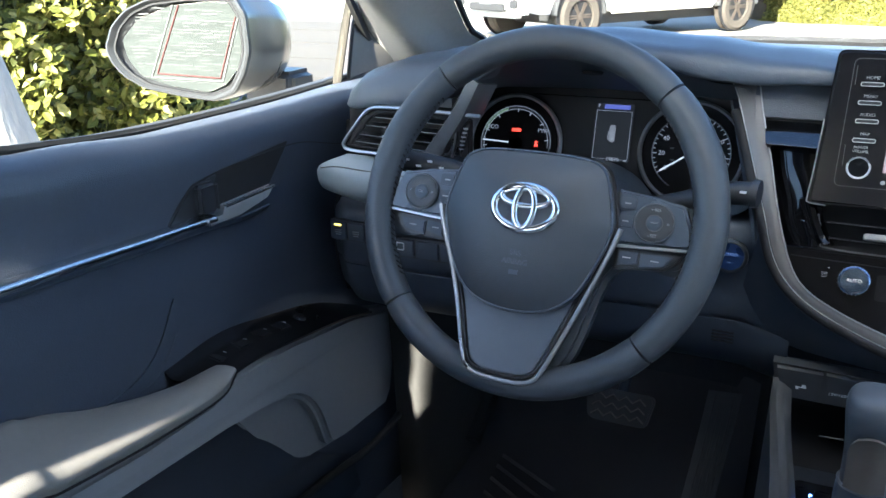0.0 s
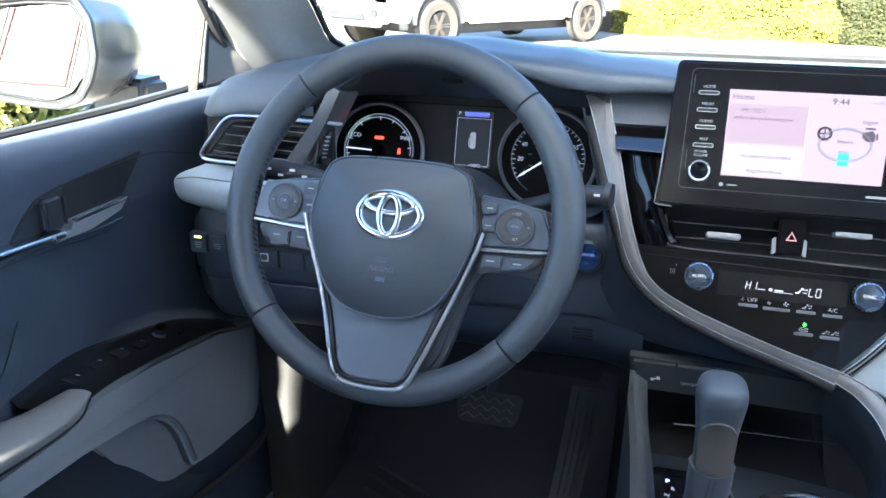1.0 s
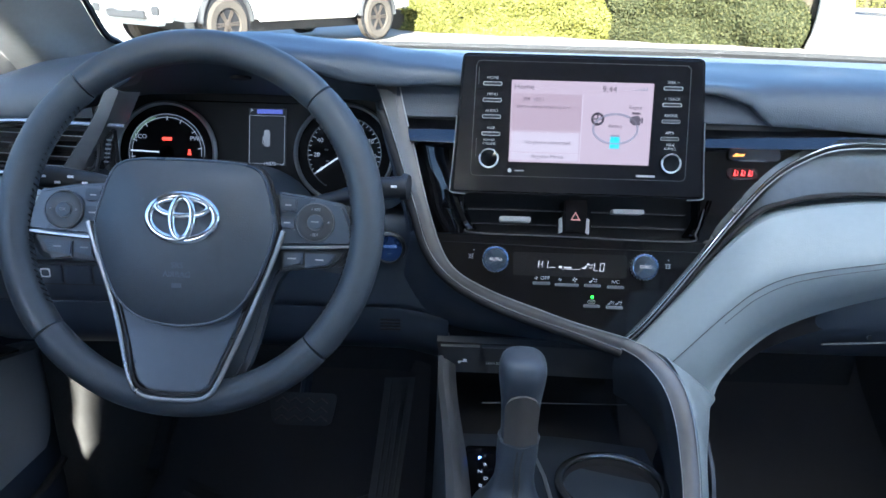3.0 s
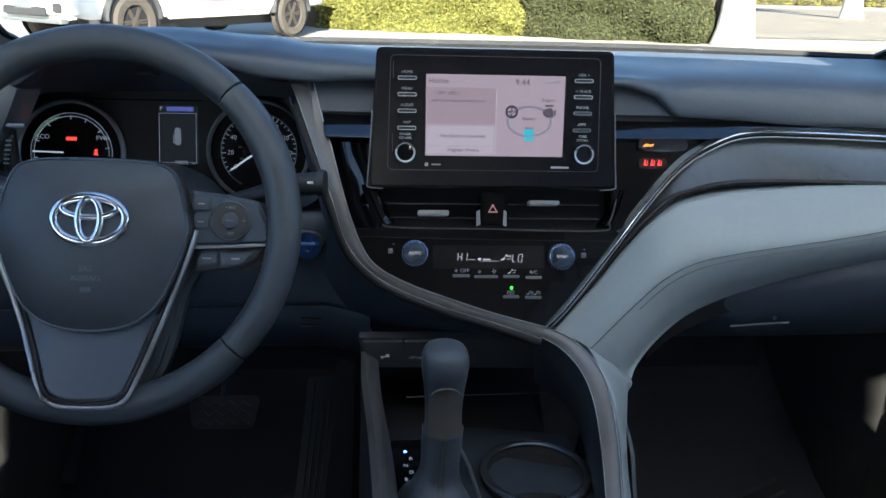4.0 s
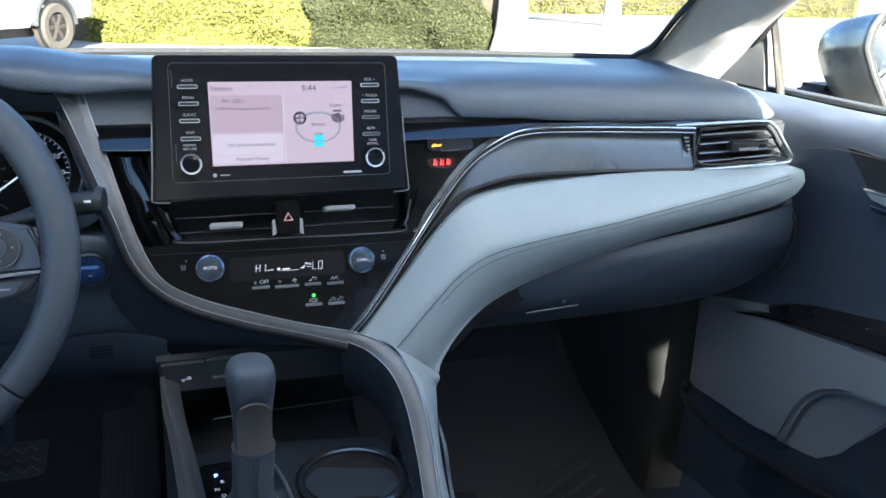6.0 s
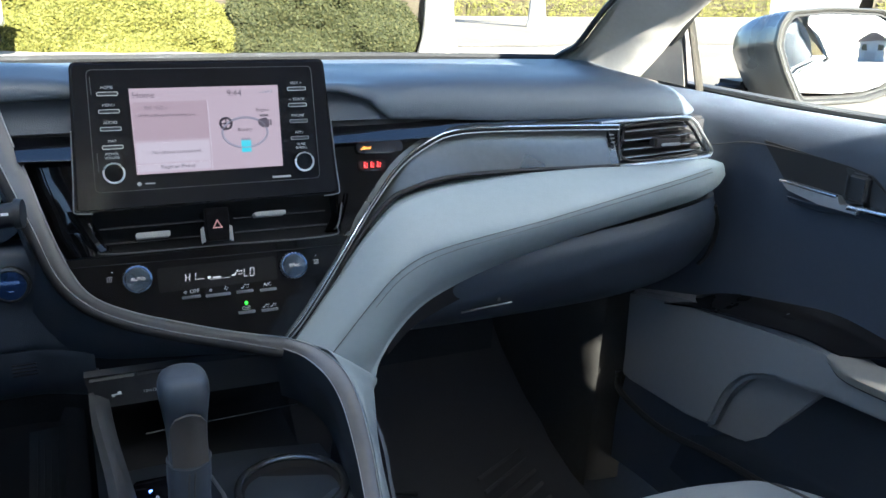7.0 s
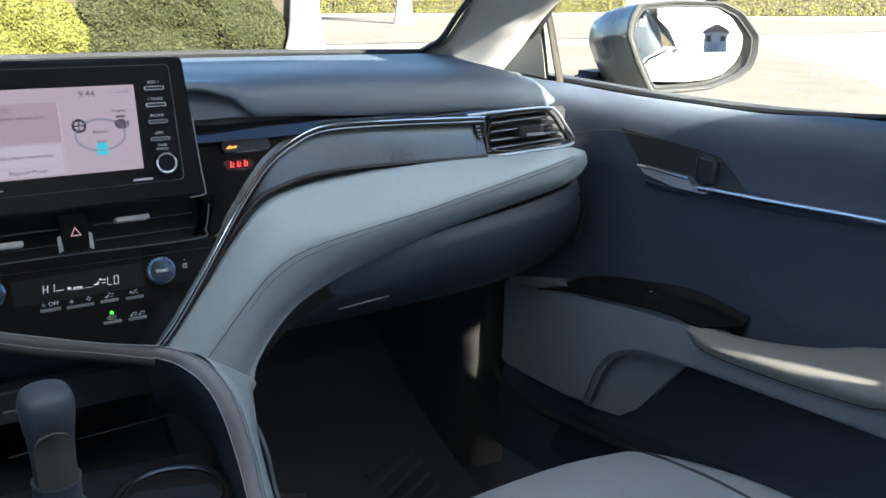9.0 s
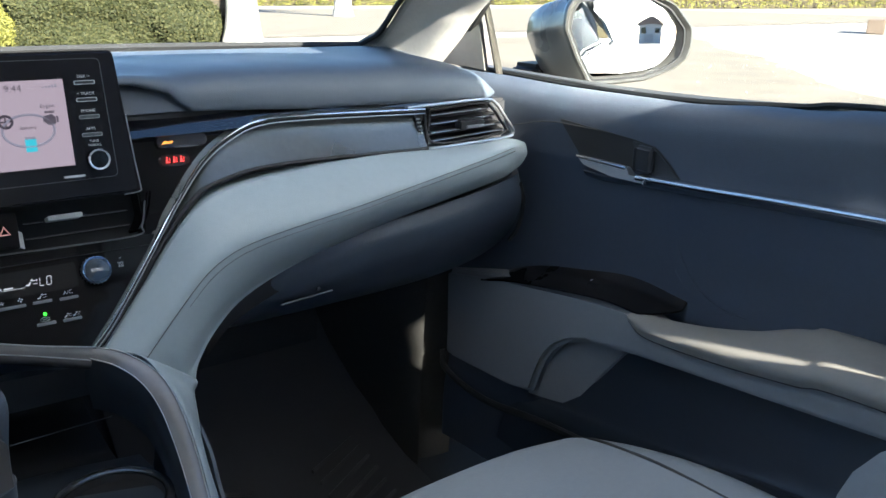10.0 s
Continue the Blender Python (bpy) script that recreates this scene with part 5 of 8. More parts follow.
part("usb_panel", loft([[(-0.148, 0.880, 0.726), (-0.04, 0.880, 0.724), (0.078, 0.880, 0.720)], [(-0.144, 0.889, 0.70), (-0.04, 0.889, 0.70), (0.08, 0.889, 0.70)], [(-0.136, 0.897, 0.678), (-0.04, 0.897, 0.677), (0.08, 0.897, 0.675)]], 8, 16, 0.01), SOCKET, console, "dark grey socket panel with two covers")
for x0, x1 in ((-0.143, -0.097), (-0.094, -0.056)):
    part("socket_cover", loft([[(x0, 0.874, 0.7225), (x1, 0.874, 0.7225)], [(x0 + 0.004, 0.885, 0.700), (x1, 0.885, 0.700)], [(x0 + 0.008, 0.891, 0.681), (x1, 0.891, 0.681)]], 6, 8, 0.004), SOCKET, console, "dark grey hinged socket cover")
part("usb_mark", joined(box(0.011, 0.0005, 0.0012, at=(-0.117, 0.8835, 0.699)), box(0.004, 0.0005, 0.003, at=(-0.114, 0.8835, 0.7005)), box(0.003, 0.0005, 0.003, at=(-0.1205, 0.8835, 0.698))), WHITE, console)
part("socket_mark", moved(words("12V/120W", 0.0052, 0, 0, 0), plane_frame((-0.078, 0.8815, 0.6985), -18)), WHITE, console)
part("cubby", loft([[(-0.135, 0.899, 0.678), (0.085, 0.899, 0.675)], [(-0.135, 1.02, 0.665), (0.085, 1.02, 0.665)], [(-0.135, 1.03, 0.60), (0.085, 1.03, 0.60)], [(-0.135, 0.93, 0.588), (0.085, 0.93, 0.588)], [(-0.135, 0.86, 0.592), (0.085, 0.86, 0.592)]], 24, 8, 0.004), BLACK, console, "black open storage cubby")
part("cubby_lip", joined(tube([(-0.09, 0.905, 0.632), (-0.065, 0.905, 0.633)], 0.001, 5), tube([(-0.02, 0.905, 0.634), (0.09, 0.905, 0.636)], 0.0007, 5)), DARKSATIN, console)
part("left_wall", loft([[(-0.145, 0.89, 0.70), (-0.142, 0.85, 0.680), (-0.133, 0.75, 0.665), (-0.125, 0.60, 0.655), (-0.12, 0.40, 0.65)], [(-0.139, 0.89, 0.70), (-0.135, 0.85, 0.682), (-0.124, 0.75, 0.667), (-0.115, 0.60, 0.657), (-0.11, 0.40, 0.652)],
                        [(-0.128, 0.89, 0.69), (-0.124, 0.85, 0.66), (-0.112, 0.75, 0.64), (-0.104, 0.60, 0.635), (-0.10, 0.40, 0.63)]], 7, 30, 0.004), SOCKET, console, "grey console edge")
part("side_wall", loft([[(-0.146, 0.90, 0.70), (-0.143, 0.85, 0.678), (-0.134, 0.75, 0.662), (-0.126, 0.60, 0.652), (-0.12, 0.40, 0.648)], [(-0.15, 0.95, 0.45), (-0.15, 0.85, 0.45), (-0.145, 0.75, 0.45), (-0.14, 0.6, 0.45), (-0.135, 0.4, 0.45)],
                        [(-0.15, 1.0, 0.24), (-0.15, 0.85, 0.24), (-0.15, 0.75, 0.24), (-0.15, 0.6, 0.24), (-0.15, 0.4, 0.24)]], 10, 24, 0.004), HARD, console)
part("side_wall", loft([[(0.145, 0.88, 0.70), (0.148, 0.76, 0.66), (0.146, 0.71, 0.61), (0.14, 0.6, 0.545), (0.135, 0.4, 0.53)], [(0.15, 1.0, 0.45), (0.15, 0.8, 0.45), (0.15, 0.7, 0.43), (0.145, 0.6, 0.42), (0.14, 0.4, 0.42)],
                        [(0.155, 1.1, 0.24), (0.155, 0.85, 0.24), (0.155, 0.75, 0.24), (0.15, 0.6, 0.24), (0.15, 0.4, 0.24)]], 10, 24, 0.004), HARD, console)
part("deck", loft([[(-0.115, 0.90, 0.590), (0.0, 0.90, 0.590), (0.11, 0.88, 0.590)], [(-0.112, 0.80, 0.612), (0.0, 0.80, 0.606), (0.112, 0.78, 0.604)], [(-0.108, 0.70, 0.622), (0.0, 0.70, 0.604), (0.115, 0.70, 0.600)], [(-0.105, 0.40, 0.625), (0.0, 0.40, 0.60), (0.12, 0.40, 0.56)]], 20, 20, 0.006), DECK, console, "black console deck")
gate = part("shifter_gate", prism(rrect(0.052, 0.13, 0.006, -0.085, 0.755), 0.620, 0.6245, 0.0015), PIANO, console, "gloss black gear indicator plate")
for k, ch in enumerate("PRNDB"):
    part("gear_letter", moved(words(ch, 0.0075, 0, 0, 0), Matrix.Translation((-0.0945 + 0.006 * (k % 2), 0.793 - 0.013 * k, 0.6250))), MARK if k else glow("lit_blue_gear", (0.15, 0.3, 1.0), 1.32), gate)
part("gate_rim", tube([(-0.030, 0.815, 0.615), (-0.024, 0.77, 0.62), (-0.018, 0.70, 0.62), (-0.012, 0.60, 0.62)], 0.0022, 6), SATIN, console)
CUPC = (0.050, 0.768)
cup = part("cup_holder", lathe([(0.0620, 0.604), (0.0600, 0.612), (0.0555, 0.6145), (0.0520, 0.610), (0.0500, 0.600), (0.046, 0.53), (0.02, 0.528)], 52), BLACK, console, "deep round cup holder")
cup.matrix_basis = Matrix.Translation((*CUPC, 0))
part("ring", tube([(0.0575 * math.cos(a), 0.0575 * math.sin(a), 0.613) for a in [2 * math.pi * k / 60 for k in range(60)]], 0.0052, 12, True, flat=0.8), mat("dark_chrome_ring", (0.16, 0.17, 0.18), 0.22, metal=0.9, var=0.05), cup, "dark chrome cup holder ring")
part("finger", loft([[(0.030, -0.040, 0.606), (0.050, -0.020, 0.606)], [(0.020, -0.030, 0.598), (0.040, -0.012, 0.598)], [(0.022, -0.030, 0.57), (0.04, -0.014, 0.57)]], 6, 6, 0.004), HARD, cup)

box_arm = thing("console_armrest", "padded dark armrest box between the front seats", "armrest")
part("bin", box(0.20, 0.40, 0.26, 0.02, at=(0, 0.02, 0.50)), DECK, box_arm)
part("lid", box(0.21, 0.38, 0.05, 0.02, at=(0, 0.02, 0.655), seg=4), LEATHER, box_arm)

# ---- gear shifter ----
KNOBL = mat("shifter_leather", (0.052, 0.062, 0.078), 0.4, grain=0.3, grain_scale=1100, kind="leather")
shifter = thing("gear_shifter", "grey and black leather automatic gear shifter with stitched boot", "gear lever", pose(-0.060, 0.71, 0))


def ovals(levels, n=28):
    return [[(cx + rx * (abs(math.cos(a)) ** 0.8) * math.copysign(1, math.cos(a)), cy + ry * (abs(math.sin(a)) ** 0.8) * math.copysign(1, math.sin(a)), z) for a in [2 * math.pi * k / n for k in range(n)]] for cx, cy, rx, ry, z in levels]


def stacked(levels, n=28, fine=30):
    lv = spline(levels, fine)
    rows = ovals(lv, n)
    bm = bmesh.new()
    vs = [[bm.verts.new(p) for p in r] for r in rows]
    for a, b in zip(vs, vs[1:]):
        for i in range(n):
            bm.faces.new((a[i], a[(i + 1) % n], b[(i + 1) % n], b[i]))
    bm.faces.new(vs[0][::-1])
    bm.faces.new(vs[-1])
    bmesh.ops.recalc_face_normals(bm, faces=bm.faces[:])
    return bm


part("knob", stacked([(0, 0, 0.0182, 0.0195, 0.708), (0, 0, 0.0184, 0.0198, 0.728), (0, 0, 0.0192, 0.0212, 0.745), (0, -0.001, 0.0212, 0.0240, 0.762), (0, -0.002, 0.0228, 0.0262, 0.777), (0, -0.002, 0.0226, 0.0260, 0.787), (0, -0.002, 0.0195, 0.0228, 0.7945), (0, -0.002, 0.0120, 0.0150, 0.7985), (0, -0.002, 0.004, 0.006, 0.7995)], fine=44), KNOBL, shifter, "grey-blue leather knob")
part("shaft_cover", loft([[(-0.0150, -0.0165, 0.710), (0.0, -0.0222, 0.710), (0.0150, -0.0165, 0.710)], [(-0.0150, -0.0172, 0.732), (0.0, -0.0230, 0.732), (0.0150, -0.0172, 0.732)], [(-0.0152, -0.0202, 0.752), (0.0, -0.0258, 0.752), (0.0152, -0.0202, 0.752)], [(-0.0110, -0.0258, 0.763), (0.0, -0.0305, 0.7685), (0.0110, -0.0258, 0.763)]], 14, 12, 0.003), mat("bronze_gloss_panel", (0.085, 0.077, 0.07), 0.34, var=0.08), shifter, "glossy bronze-grey front panel")
part("collar", tube([(0.0192 * math.cos(a), 0.0207 * math.sin(a), 0.7065) for a in [2 * math.pi * k / 30 for k in range(30)]], 0.002, 6, True), SPOKE, shifter)
part("boot", stacked([(0, 0, 0.0200, 0.0215, 0.706), (-0.001, -0.001, 0.0205, 0.0220, 0.690), (-0.002, -0.003, 0.0195, 0.0210, 0.672), (-0.003, -0.004, 0.0215, 0.0235, 0.655), (-0.006, -0.010, 0.030, 0.034, 0.637), (-0.008, -0.016, 0.040, 0.055, 0.622), (-0.008, -0.018, 0.043, 0.060, 0.612)], fine=24), KNOBL, shifter, "stitched leather boot")
for dx in (-0.0022, 0.0030):
    part("seam", tube(spline([(dx, -0.0225, 0.702), (dx - 0.002, -0.0245, 0.685), (dx - 0.002, -0.0262, 0.665), (dx - 0.003, -0.030, 0.650), (dx - 0.004, -0.048, 0.632)], 24), 0.0009, 5), THREAD, shifter)

# ---- pedals, floor, mats ----
brake = thing("brake_pedal", "black ribbed rubber brake pedal on a steel arm", "pedal", plane_frame((-0.369, 1.15, 0.470), 28))
part("pad", prism(quad_round([(-0.056, 0.026), (0.056, 0.026), (0.047, -0.026), (-0.047, -0.026)][::-1], 0.012), -0.012, 0.0, 0.003), RUBBER, brake)
WORN = mat("worn_rubber", (0.1, 0.095, 0.09), 0.6)
for r in range(3):
    part("ridge", tube([(-0.042 + 0.0105 * k, 0.014 - 0.014 * r + (0.004 if k % 2 else -0.004), 0.001) for k in range(9)], 0.0016, 5), WORN, brake)
part("arm", tube([(0.0, 0.0, -0.012), (0.0, 0.10, -0.05), (0.0, 0.25, -0.06)], 0.009, 8), HARD, brake)
gas = thing("accelerator_pedal", "long black ribbed accelerator pedal", "pedal")
part("pad", loft([[(-0.240, 1.20, 0.505), (-0.215, 1.196, 0.508), (-0.190, 1.20, 0.508)], [(-0.246, 1.155, 0.44), (-0.222, 1.150, 0.44), (-0.198, 1.155, 0.44)], [(-0.255, 1.105, 0.36), (-0.232, 1.100, 0.36), (-0.208, 1.105, 0.36)], [(-0.262, 1.09, 0.31), (-0.238, 1.085, 0.31), (-0.212, 1.09, 0.31)]], 16, 10, 0.012), RUBBER, gas)
for k in range(4):
    fx = 0.012 + 0.009 * k
    part("rib", tube([(-0.240 + fx, 1.195, 0.502), (-0.246 + fx, 1.149, 0.44), (-0.255 + fx, 1.099, 0.36), (-0.260 + fx, 1.085, 0.32)], 0.0018, 5), RUBBER, gas)

KICK = mat("kick_panel_carpet", (0.027, 0.026, 0.024), 0.95, grain=0.9, grain_scale=900, var=0.2)
MATRUB = mat("floor_mat_rubber", (0.024, 0.023, 0.024), 0.75, grain=0.3, grain_scale=500)
floor = thing("floor", "black carpeted car floor", "floor", kind="structure")
fl = []
for i in range(41):
    x = -0.80 + 1.60 * i / 40
    tun = 0.16 * math.exp(-(x / 0.13) ** 4)
    fl.append([(x, y, z + tun * max(0.0, min(1.0, (0.75 - z) / 0.3))) for y, z in spline([(-2.2, 0.24), (-0.6, 0.24), (0.0, 0.24), (0.6, 0.25), (1.0, 0.25), (1.15, 0.28), (1.32, 0.38), (1.45, 0.58), (1.47, 0.85), (1.45, 1.0)], 44)])
part("carpet", grid(fl), CARPET, floor)
for s in (-1, 1):
    kick = [(0.752, 1.10), (0.706, 1.105), (0.684, 1.115), (0.668, 1.135), (0.62, 1.46)] if s > 0 else [(0.712, 1.034), (0.664, 1.050), (0.640, 1.16), (0.615, 1.46)]
    part("foot_side", loft([[(s * (x + dx), y, z) for x, y in kick] for z, dx in ((0.86, 0.02), (0.55, 0.0), (0.26, -0.012))], 10, 18, 0.006), KICK, floor, "dark carpeted side of the footwell")


def mat_rug(s, x0, x1):
    """A rubber floor mat with raised herringbone ribs."""
    RUBBER = MATRUB
    r = thing("floor_mat", "black all-weather rubber floor mat with diagonal ribs", "floor mat", group="floor mats")
    rows = []
    for i in range(13):
        x = x0 + (x1 - x0) * i / 12
        lip = 0.012 if i in (0, 12) else 0.0
        rows.append([(x, y, z + lip) for y, z in ((0.42, 0.262), (0.60, 0.262), (0.80, 0.262), (1.0, 0.264), (1.10, 0.276), (1.18, 0.300), (1.27, 0.352), (1.36, 0.425), (1.40, 0.47))])
    part("sheet", grid(rows), RUBBER, r)
    for c in (-1, 1):
        cx = (x0 + x1) / 2 + c * (x1 - x0) * 0.24
        for k in range(18):
            y = 0.62 + 0.030 * k
            za, zb = along([(1.0, 0.266), (1.18, 0.303), (1.4, 0.47)], y), along([(1.0, 0.266), (1.18, 0.303), (1.4, 0.47)], y + 0.06)
            tube([(cx - 0.055, y + (0.05 if c < 0 else 0), (zb if c < 0 else za) + 0.002), (cx + 0.055, y + (0 if c < 0 else 0.05), (za if c < 0 else zb) + 0.002)], 0.0045, 4, bm=(bm := bmesh.new()))
            part("rib", bm, RUBBER, r)


mat_rug(-1, -0.64, -0.17)
mat_rug(1, 0.17, 0.64)
rest = thing("foot_rest", "black ribbed foot rest beside the pedals", "foot rest", kind="")
part("pad", loft([[(-0.70, 1.16, 0.33), (-0.61, 1.16, 0.33)], [(-0.69, 1.27, 0.42), (-0.61, 1.27, 0.42)], [(-0.68, 1.38, 0.55), (-0.61, 1.38, 0.55)]], 10, 6, 0.02), CARPET, rest)
part("ribs", joined(*[tube([(-0.69, 1.17 + 0.03 * k, 0.350 + 0.024 * k), (-0.62, 1.17 + 0.03 * k, 0.350 + 0.024 * k)], 0.003, 5) for k in range(6)]), RUBBER, rest)


# ---- doors ----
def mirror(s, pts, dz=0.0):
    return [(s * x, y, z + dz) for x, y, z in pts]


PLATE = mat("gloss_switch_black", (0.007, 0.007, 0.008), 0.3, spec=0.18, var=0.2)
CORNER = mat("beige_grey_corner_trim", (0.13, 0.122, 0.105), 0.7, grain=0.3)
BAR = mat("dark_beige_divider", (0.028, 0.026, 0.022), 0.8, spec=0.1)
LIPM = mat("brushed_pull_lip", (0.32, 0.33, 0.34), 0.36, metal=0.7, var=0.05)
MIRRORRIM = mat("silver_grey_rim", (0.1, 0.097, 0.09), 0.4, metal=0.3, var=0.05)
BELT = [(-0.20, 1.020), (0.40, 1.002), (0.52, 0.991), (0.68, 0.979), (0.90, 0.977), (1.08, 0.981), (1.20, 0.985)]


def side_door(s, dz, label):
    """A front door's inner side: panel, arm rest, switch plate, handle and trim. s = -1 for the driver's side."""
    d = thing("door_1" if s < 0 else "door_2", label, "car door", kind="structure")
    rows = []
    for i in range(53):
        y = -0.20 + 1.40 * i / 52
        zb = along(BELT, y)
        fx = 0.035 * max(0.0, (y - 0.95) / 0.25) ** 2
        prof = [(0.822, zb - 0.006), (0.806, zb + 0.001), (0.790, zb - 0.001), (0.7745, zb - 0.009), (0.7665, zb - 0.022), (0.7632, zb - 0.040), (0.7626, 0.905), (0.7622, 0.883), (0.7640, 0.868), (0.770, 0.83), (0.770, 0.78), (0.764, 0.735), (0.760, 0.66), (0.756, 0.57), (0.750, 0.47), (0.738, 0.40), (0.735, 0.30)]
        rows.append(spline([(s * (x - fx), y, z + dz) for x, z in prof], 60))
    bm = grid(rows)
    part("panel", bm, DOORSKIN, d, "dark door panel")
    front = [(1.086, 0.609), (1.06, 0.628), (0.938, 0.667), (0.771, 0.698), (0.664, 0.712), (0.61, 0.702), (0.50, 0.711), (0.40, 0.726), (0.306, 0.740), (-0.18, 0.756), (-0.18, 0.692), (0.296, 0.691), (0.468, 0.671), (0.64, 0.648), (0.735, 0.630), (0.760, 0.621), (0.781, 0.610), (0.798, 0.597),
             (0.812, 0.581), (0.823, 0.563), (0.831, 0.544), (0.838, 0.524), (0.845, 0.504), (0.853, 0.496), (0.906, 0.483), (1.030, 0.463), (1.055, 0.480), (1.066, 0.516)]
    F = Matrix(((0, 0, -s, s * 0.712), (1, 0, 0, 0), (0, 1, 0, dz), (0, 0, 0, 1)))
    if s > 0:
        front = [(y + 0.062 * max(0.0, min(1.0, (y - 0.88) / 0.15)), z) for y, z in front]
    fb = prism(front, -0.04, 0.0, 0.008, 3)
    fb = moved(fb, F)
    bmesh.ops.recalc_face_normals(fb, faces=fb.faces[:])
    for v in fb.verts:
        v.co.x += s * 0.16 * max(0.0, v.co.y - 0.75) ** 2 - s * 0.026 * max(0.0, min(1.0, (0.78 - v.co.y) / 0.4))
    part("arm_rest", fb, GREYHARD, d, "pale grey moulded arm rest and front panel")
    dp = -0.006 if s > 0 else -0.005
    arm = [mirror(s, c, dp) for c in (
        [(0.700, 0.648, 0.711), (0.692, 0.61, 0.702), (0.686, 0.50, 0.712), (0.682, 0.40, 0.727), (0.680, 0.306, 0.741), (0.679, -0.18, 0.757)],
        [(0.699, 0.650, 0.716), (0.687, 0.60, 0.714), (0.680, 0.50, 0.726), (0.676, 0.40, 0.740), (0.674, 0.306, 0.754), (0.674, -0.18, 0.770)],
        [(0.706, 0.651, 0.718), (0.700, 0.60, 0.721), (0.693, 0.50, 0.735), (0.689, 0.40, 0.751), (0.687, 0.306, 0.765), (0.687, -0.18, 0.780)],
        [(0.716, 0.648, 0.719), (0.722, 0.60, 0.721), (0.722, 0.50, 0.738), (0.722, 0.40, 0.758), (0.722, 0.306, 0.771), (0.722, -0.18, 0.785)],
        [(0.727, 0.645, 0.717), (0.748, 0.590, 0.711), (0.752, 0.50, 0.735), (0.755, 0.43, 0.761), (0.758, 0.342, 0.773), (0.763, -0.18, 0.786)],
        [(0.738, 0.640, 0.705), (0.765, 0.585, 0.700), (0.775, 0.50, 0.720), (0.778, 0.44, 0.745), (0.780, 0.34, 0.760), (0.780, -0.18, 0.770)])]
    part("arm_pad", loft(arm, 18, 40, 0.002), ARM, d, "pale grey leatherette arm pad")
    part("pad_seam", tube(spline([(x - s * 0.001, y, z - 0.001) for x, y, z in arm[0]], 40), 0.0013, 6), BLACK, d)
    plate = [mirror(s, c, dz - (0.004 if s > 0 else 0.0)) for c in (
        [(0.716, 0.985, 0.653), (0.712, 0.90, 0.677), (0.708, 0.79, 0.698), (0.706, 0.70, 0.712), (0.707, 0.640, 0.7115)],
        [(0.730, 0.995, 0.650), (0.728, 0.90, 0.681), (0.725, 0.79, 0.703), (0.723, 0.70, 0.716), (0.726, 0.622, 0.714)],
        [(0.748, 1.005, 0.648), (0.748, 0.90, 0.687), (0.747, 0.79, 0.709), (0.747, 0.70, 0.722), (0.750, 0.606, 0.718)],
        [(0.760, 1.008, 0.648), (0.760, 0.90, 0.692), (0.760, 0.79, 0.716), (0.760, 0.70, 0.730), (0.760, 0.606, 0.724)],
        [(0.772, 1.008, 0.650), (0.772, 0.90, 0.697), (0.772, 0.79, 0.723), (0.772, 0.70, 0.738), (0.772, 0.606, 0.732)])]
    sw = part("switch_plate", loft(plate, 12, 30, 0.003), PLATE, d, "black switch plate")
    keys = ((0.790, 0.7075), (0.750, 0.7150), (0.710, 0.7190), (0.672, 0.7190)) if s < 0 else ((0.75, 0.7150),)
    for y, z in keys:
        part("window_switch", moved(box(0.020, 0.024, 0.004, 0.0016), pose(s * 0.740, y, z + dz - (0.004 if s > 0 else 0.001), -9, s * -10, 0)), BLACK, sw, "black window switch")
    part("switch_marks", joined(*[box(0.005, 0.0014, 0.0004, at=(s * 0.738, y + 0.006, z + (0.0010 if s > 0 else 0.0034) + dz)) for y, z in keys]), PRINT, sw)
    if s < 0:
        part("mirror_switch", lathe([(0.008, 0.0), (0.0072, 0.005), (0.001, 0.006)], 18), BLACK, sw).matrix_basis = pose(s * 0.742, 0.835, 0.6985 + dz, -12, s * -10, 0)
        part("mirror_switch_ring", lathe([(0.0085, 0.0), (0.0092, 0.002), (0.0082, 0.003)], 18), DARKSATIN, sw).matrix_basis = pose(s * 0.742, 0.835, 0.6985 + dz, -12, s * -10, 0)
    part("cup_flange", loft([mirror(s, c, dz) for c in ([(0.7705, 0.640, 0.800), (0.7670, 0.612, 0.764), (0.7630, 0.582, 0.743), (0.7620, 0.550, 0.733), (0.7630, 0.515, 0.731)], [(0.766, 0.634, 0.766), (0.765, 0.617, 0.746), (0.765, 0.592, 0.723), (0.766, 0.560, 0.718), (0.768, 0.518, 0.727)], [(0.774, 0.637, 0.751), (0.774, 0.622, 0.730), (0.774, 0.604, 0.705), (0.774, 0.573, 0.704), (0.774, 0.522, 0.722)])], 9, 24, 0.002), DOORSKIN, d)
    # pull handle, its dark bezel and the bright strip
    bez = quad_round([(0.868, 0.936), (0.815, 0.884), (0.634, 0.884), (0.657, 0.905), (0.682, 0.9225), (0.720, 0.9275)], 0.006)
    F2 = Matrix(((0, 0, -s, s * 0.7622), (1, 0, 0, 0), (0, 1, 0, dz), (0, 0, 0, 1)))

    def on_door(outline, z0, z1, bevel=0.0):
        bm = moved(prism([tuple(p) for p in outline], z0, z1, bevel), F2)
        bmesh.ops.recalc_face_normals(bm, faces=bm.faces[:])
        return bm

    hb = part("handle_bezel", on_door(bez, -0.01, 0.0004, 0.0), SEAL, d, "dark recess round the door handle")
    part("bezel_plate", on_door(quad_round([(0.724, 0.926), (0.700, 0.886), (0.640, 0.886), (0.662, 0.905), (0.684, 0.920)], 0.004), 0.0, 0.0014, 0.0), BUTTON, hb)
    lever = part("handle_lever", box(0.012, 0.030, 0.036, 0.004, at=(s * 0.7575, 0.6960, 0.9040 + dz), seg=3), BUTTON, hb, "dark release lever")
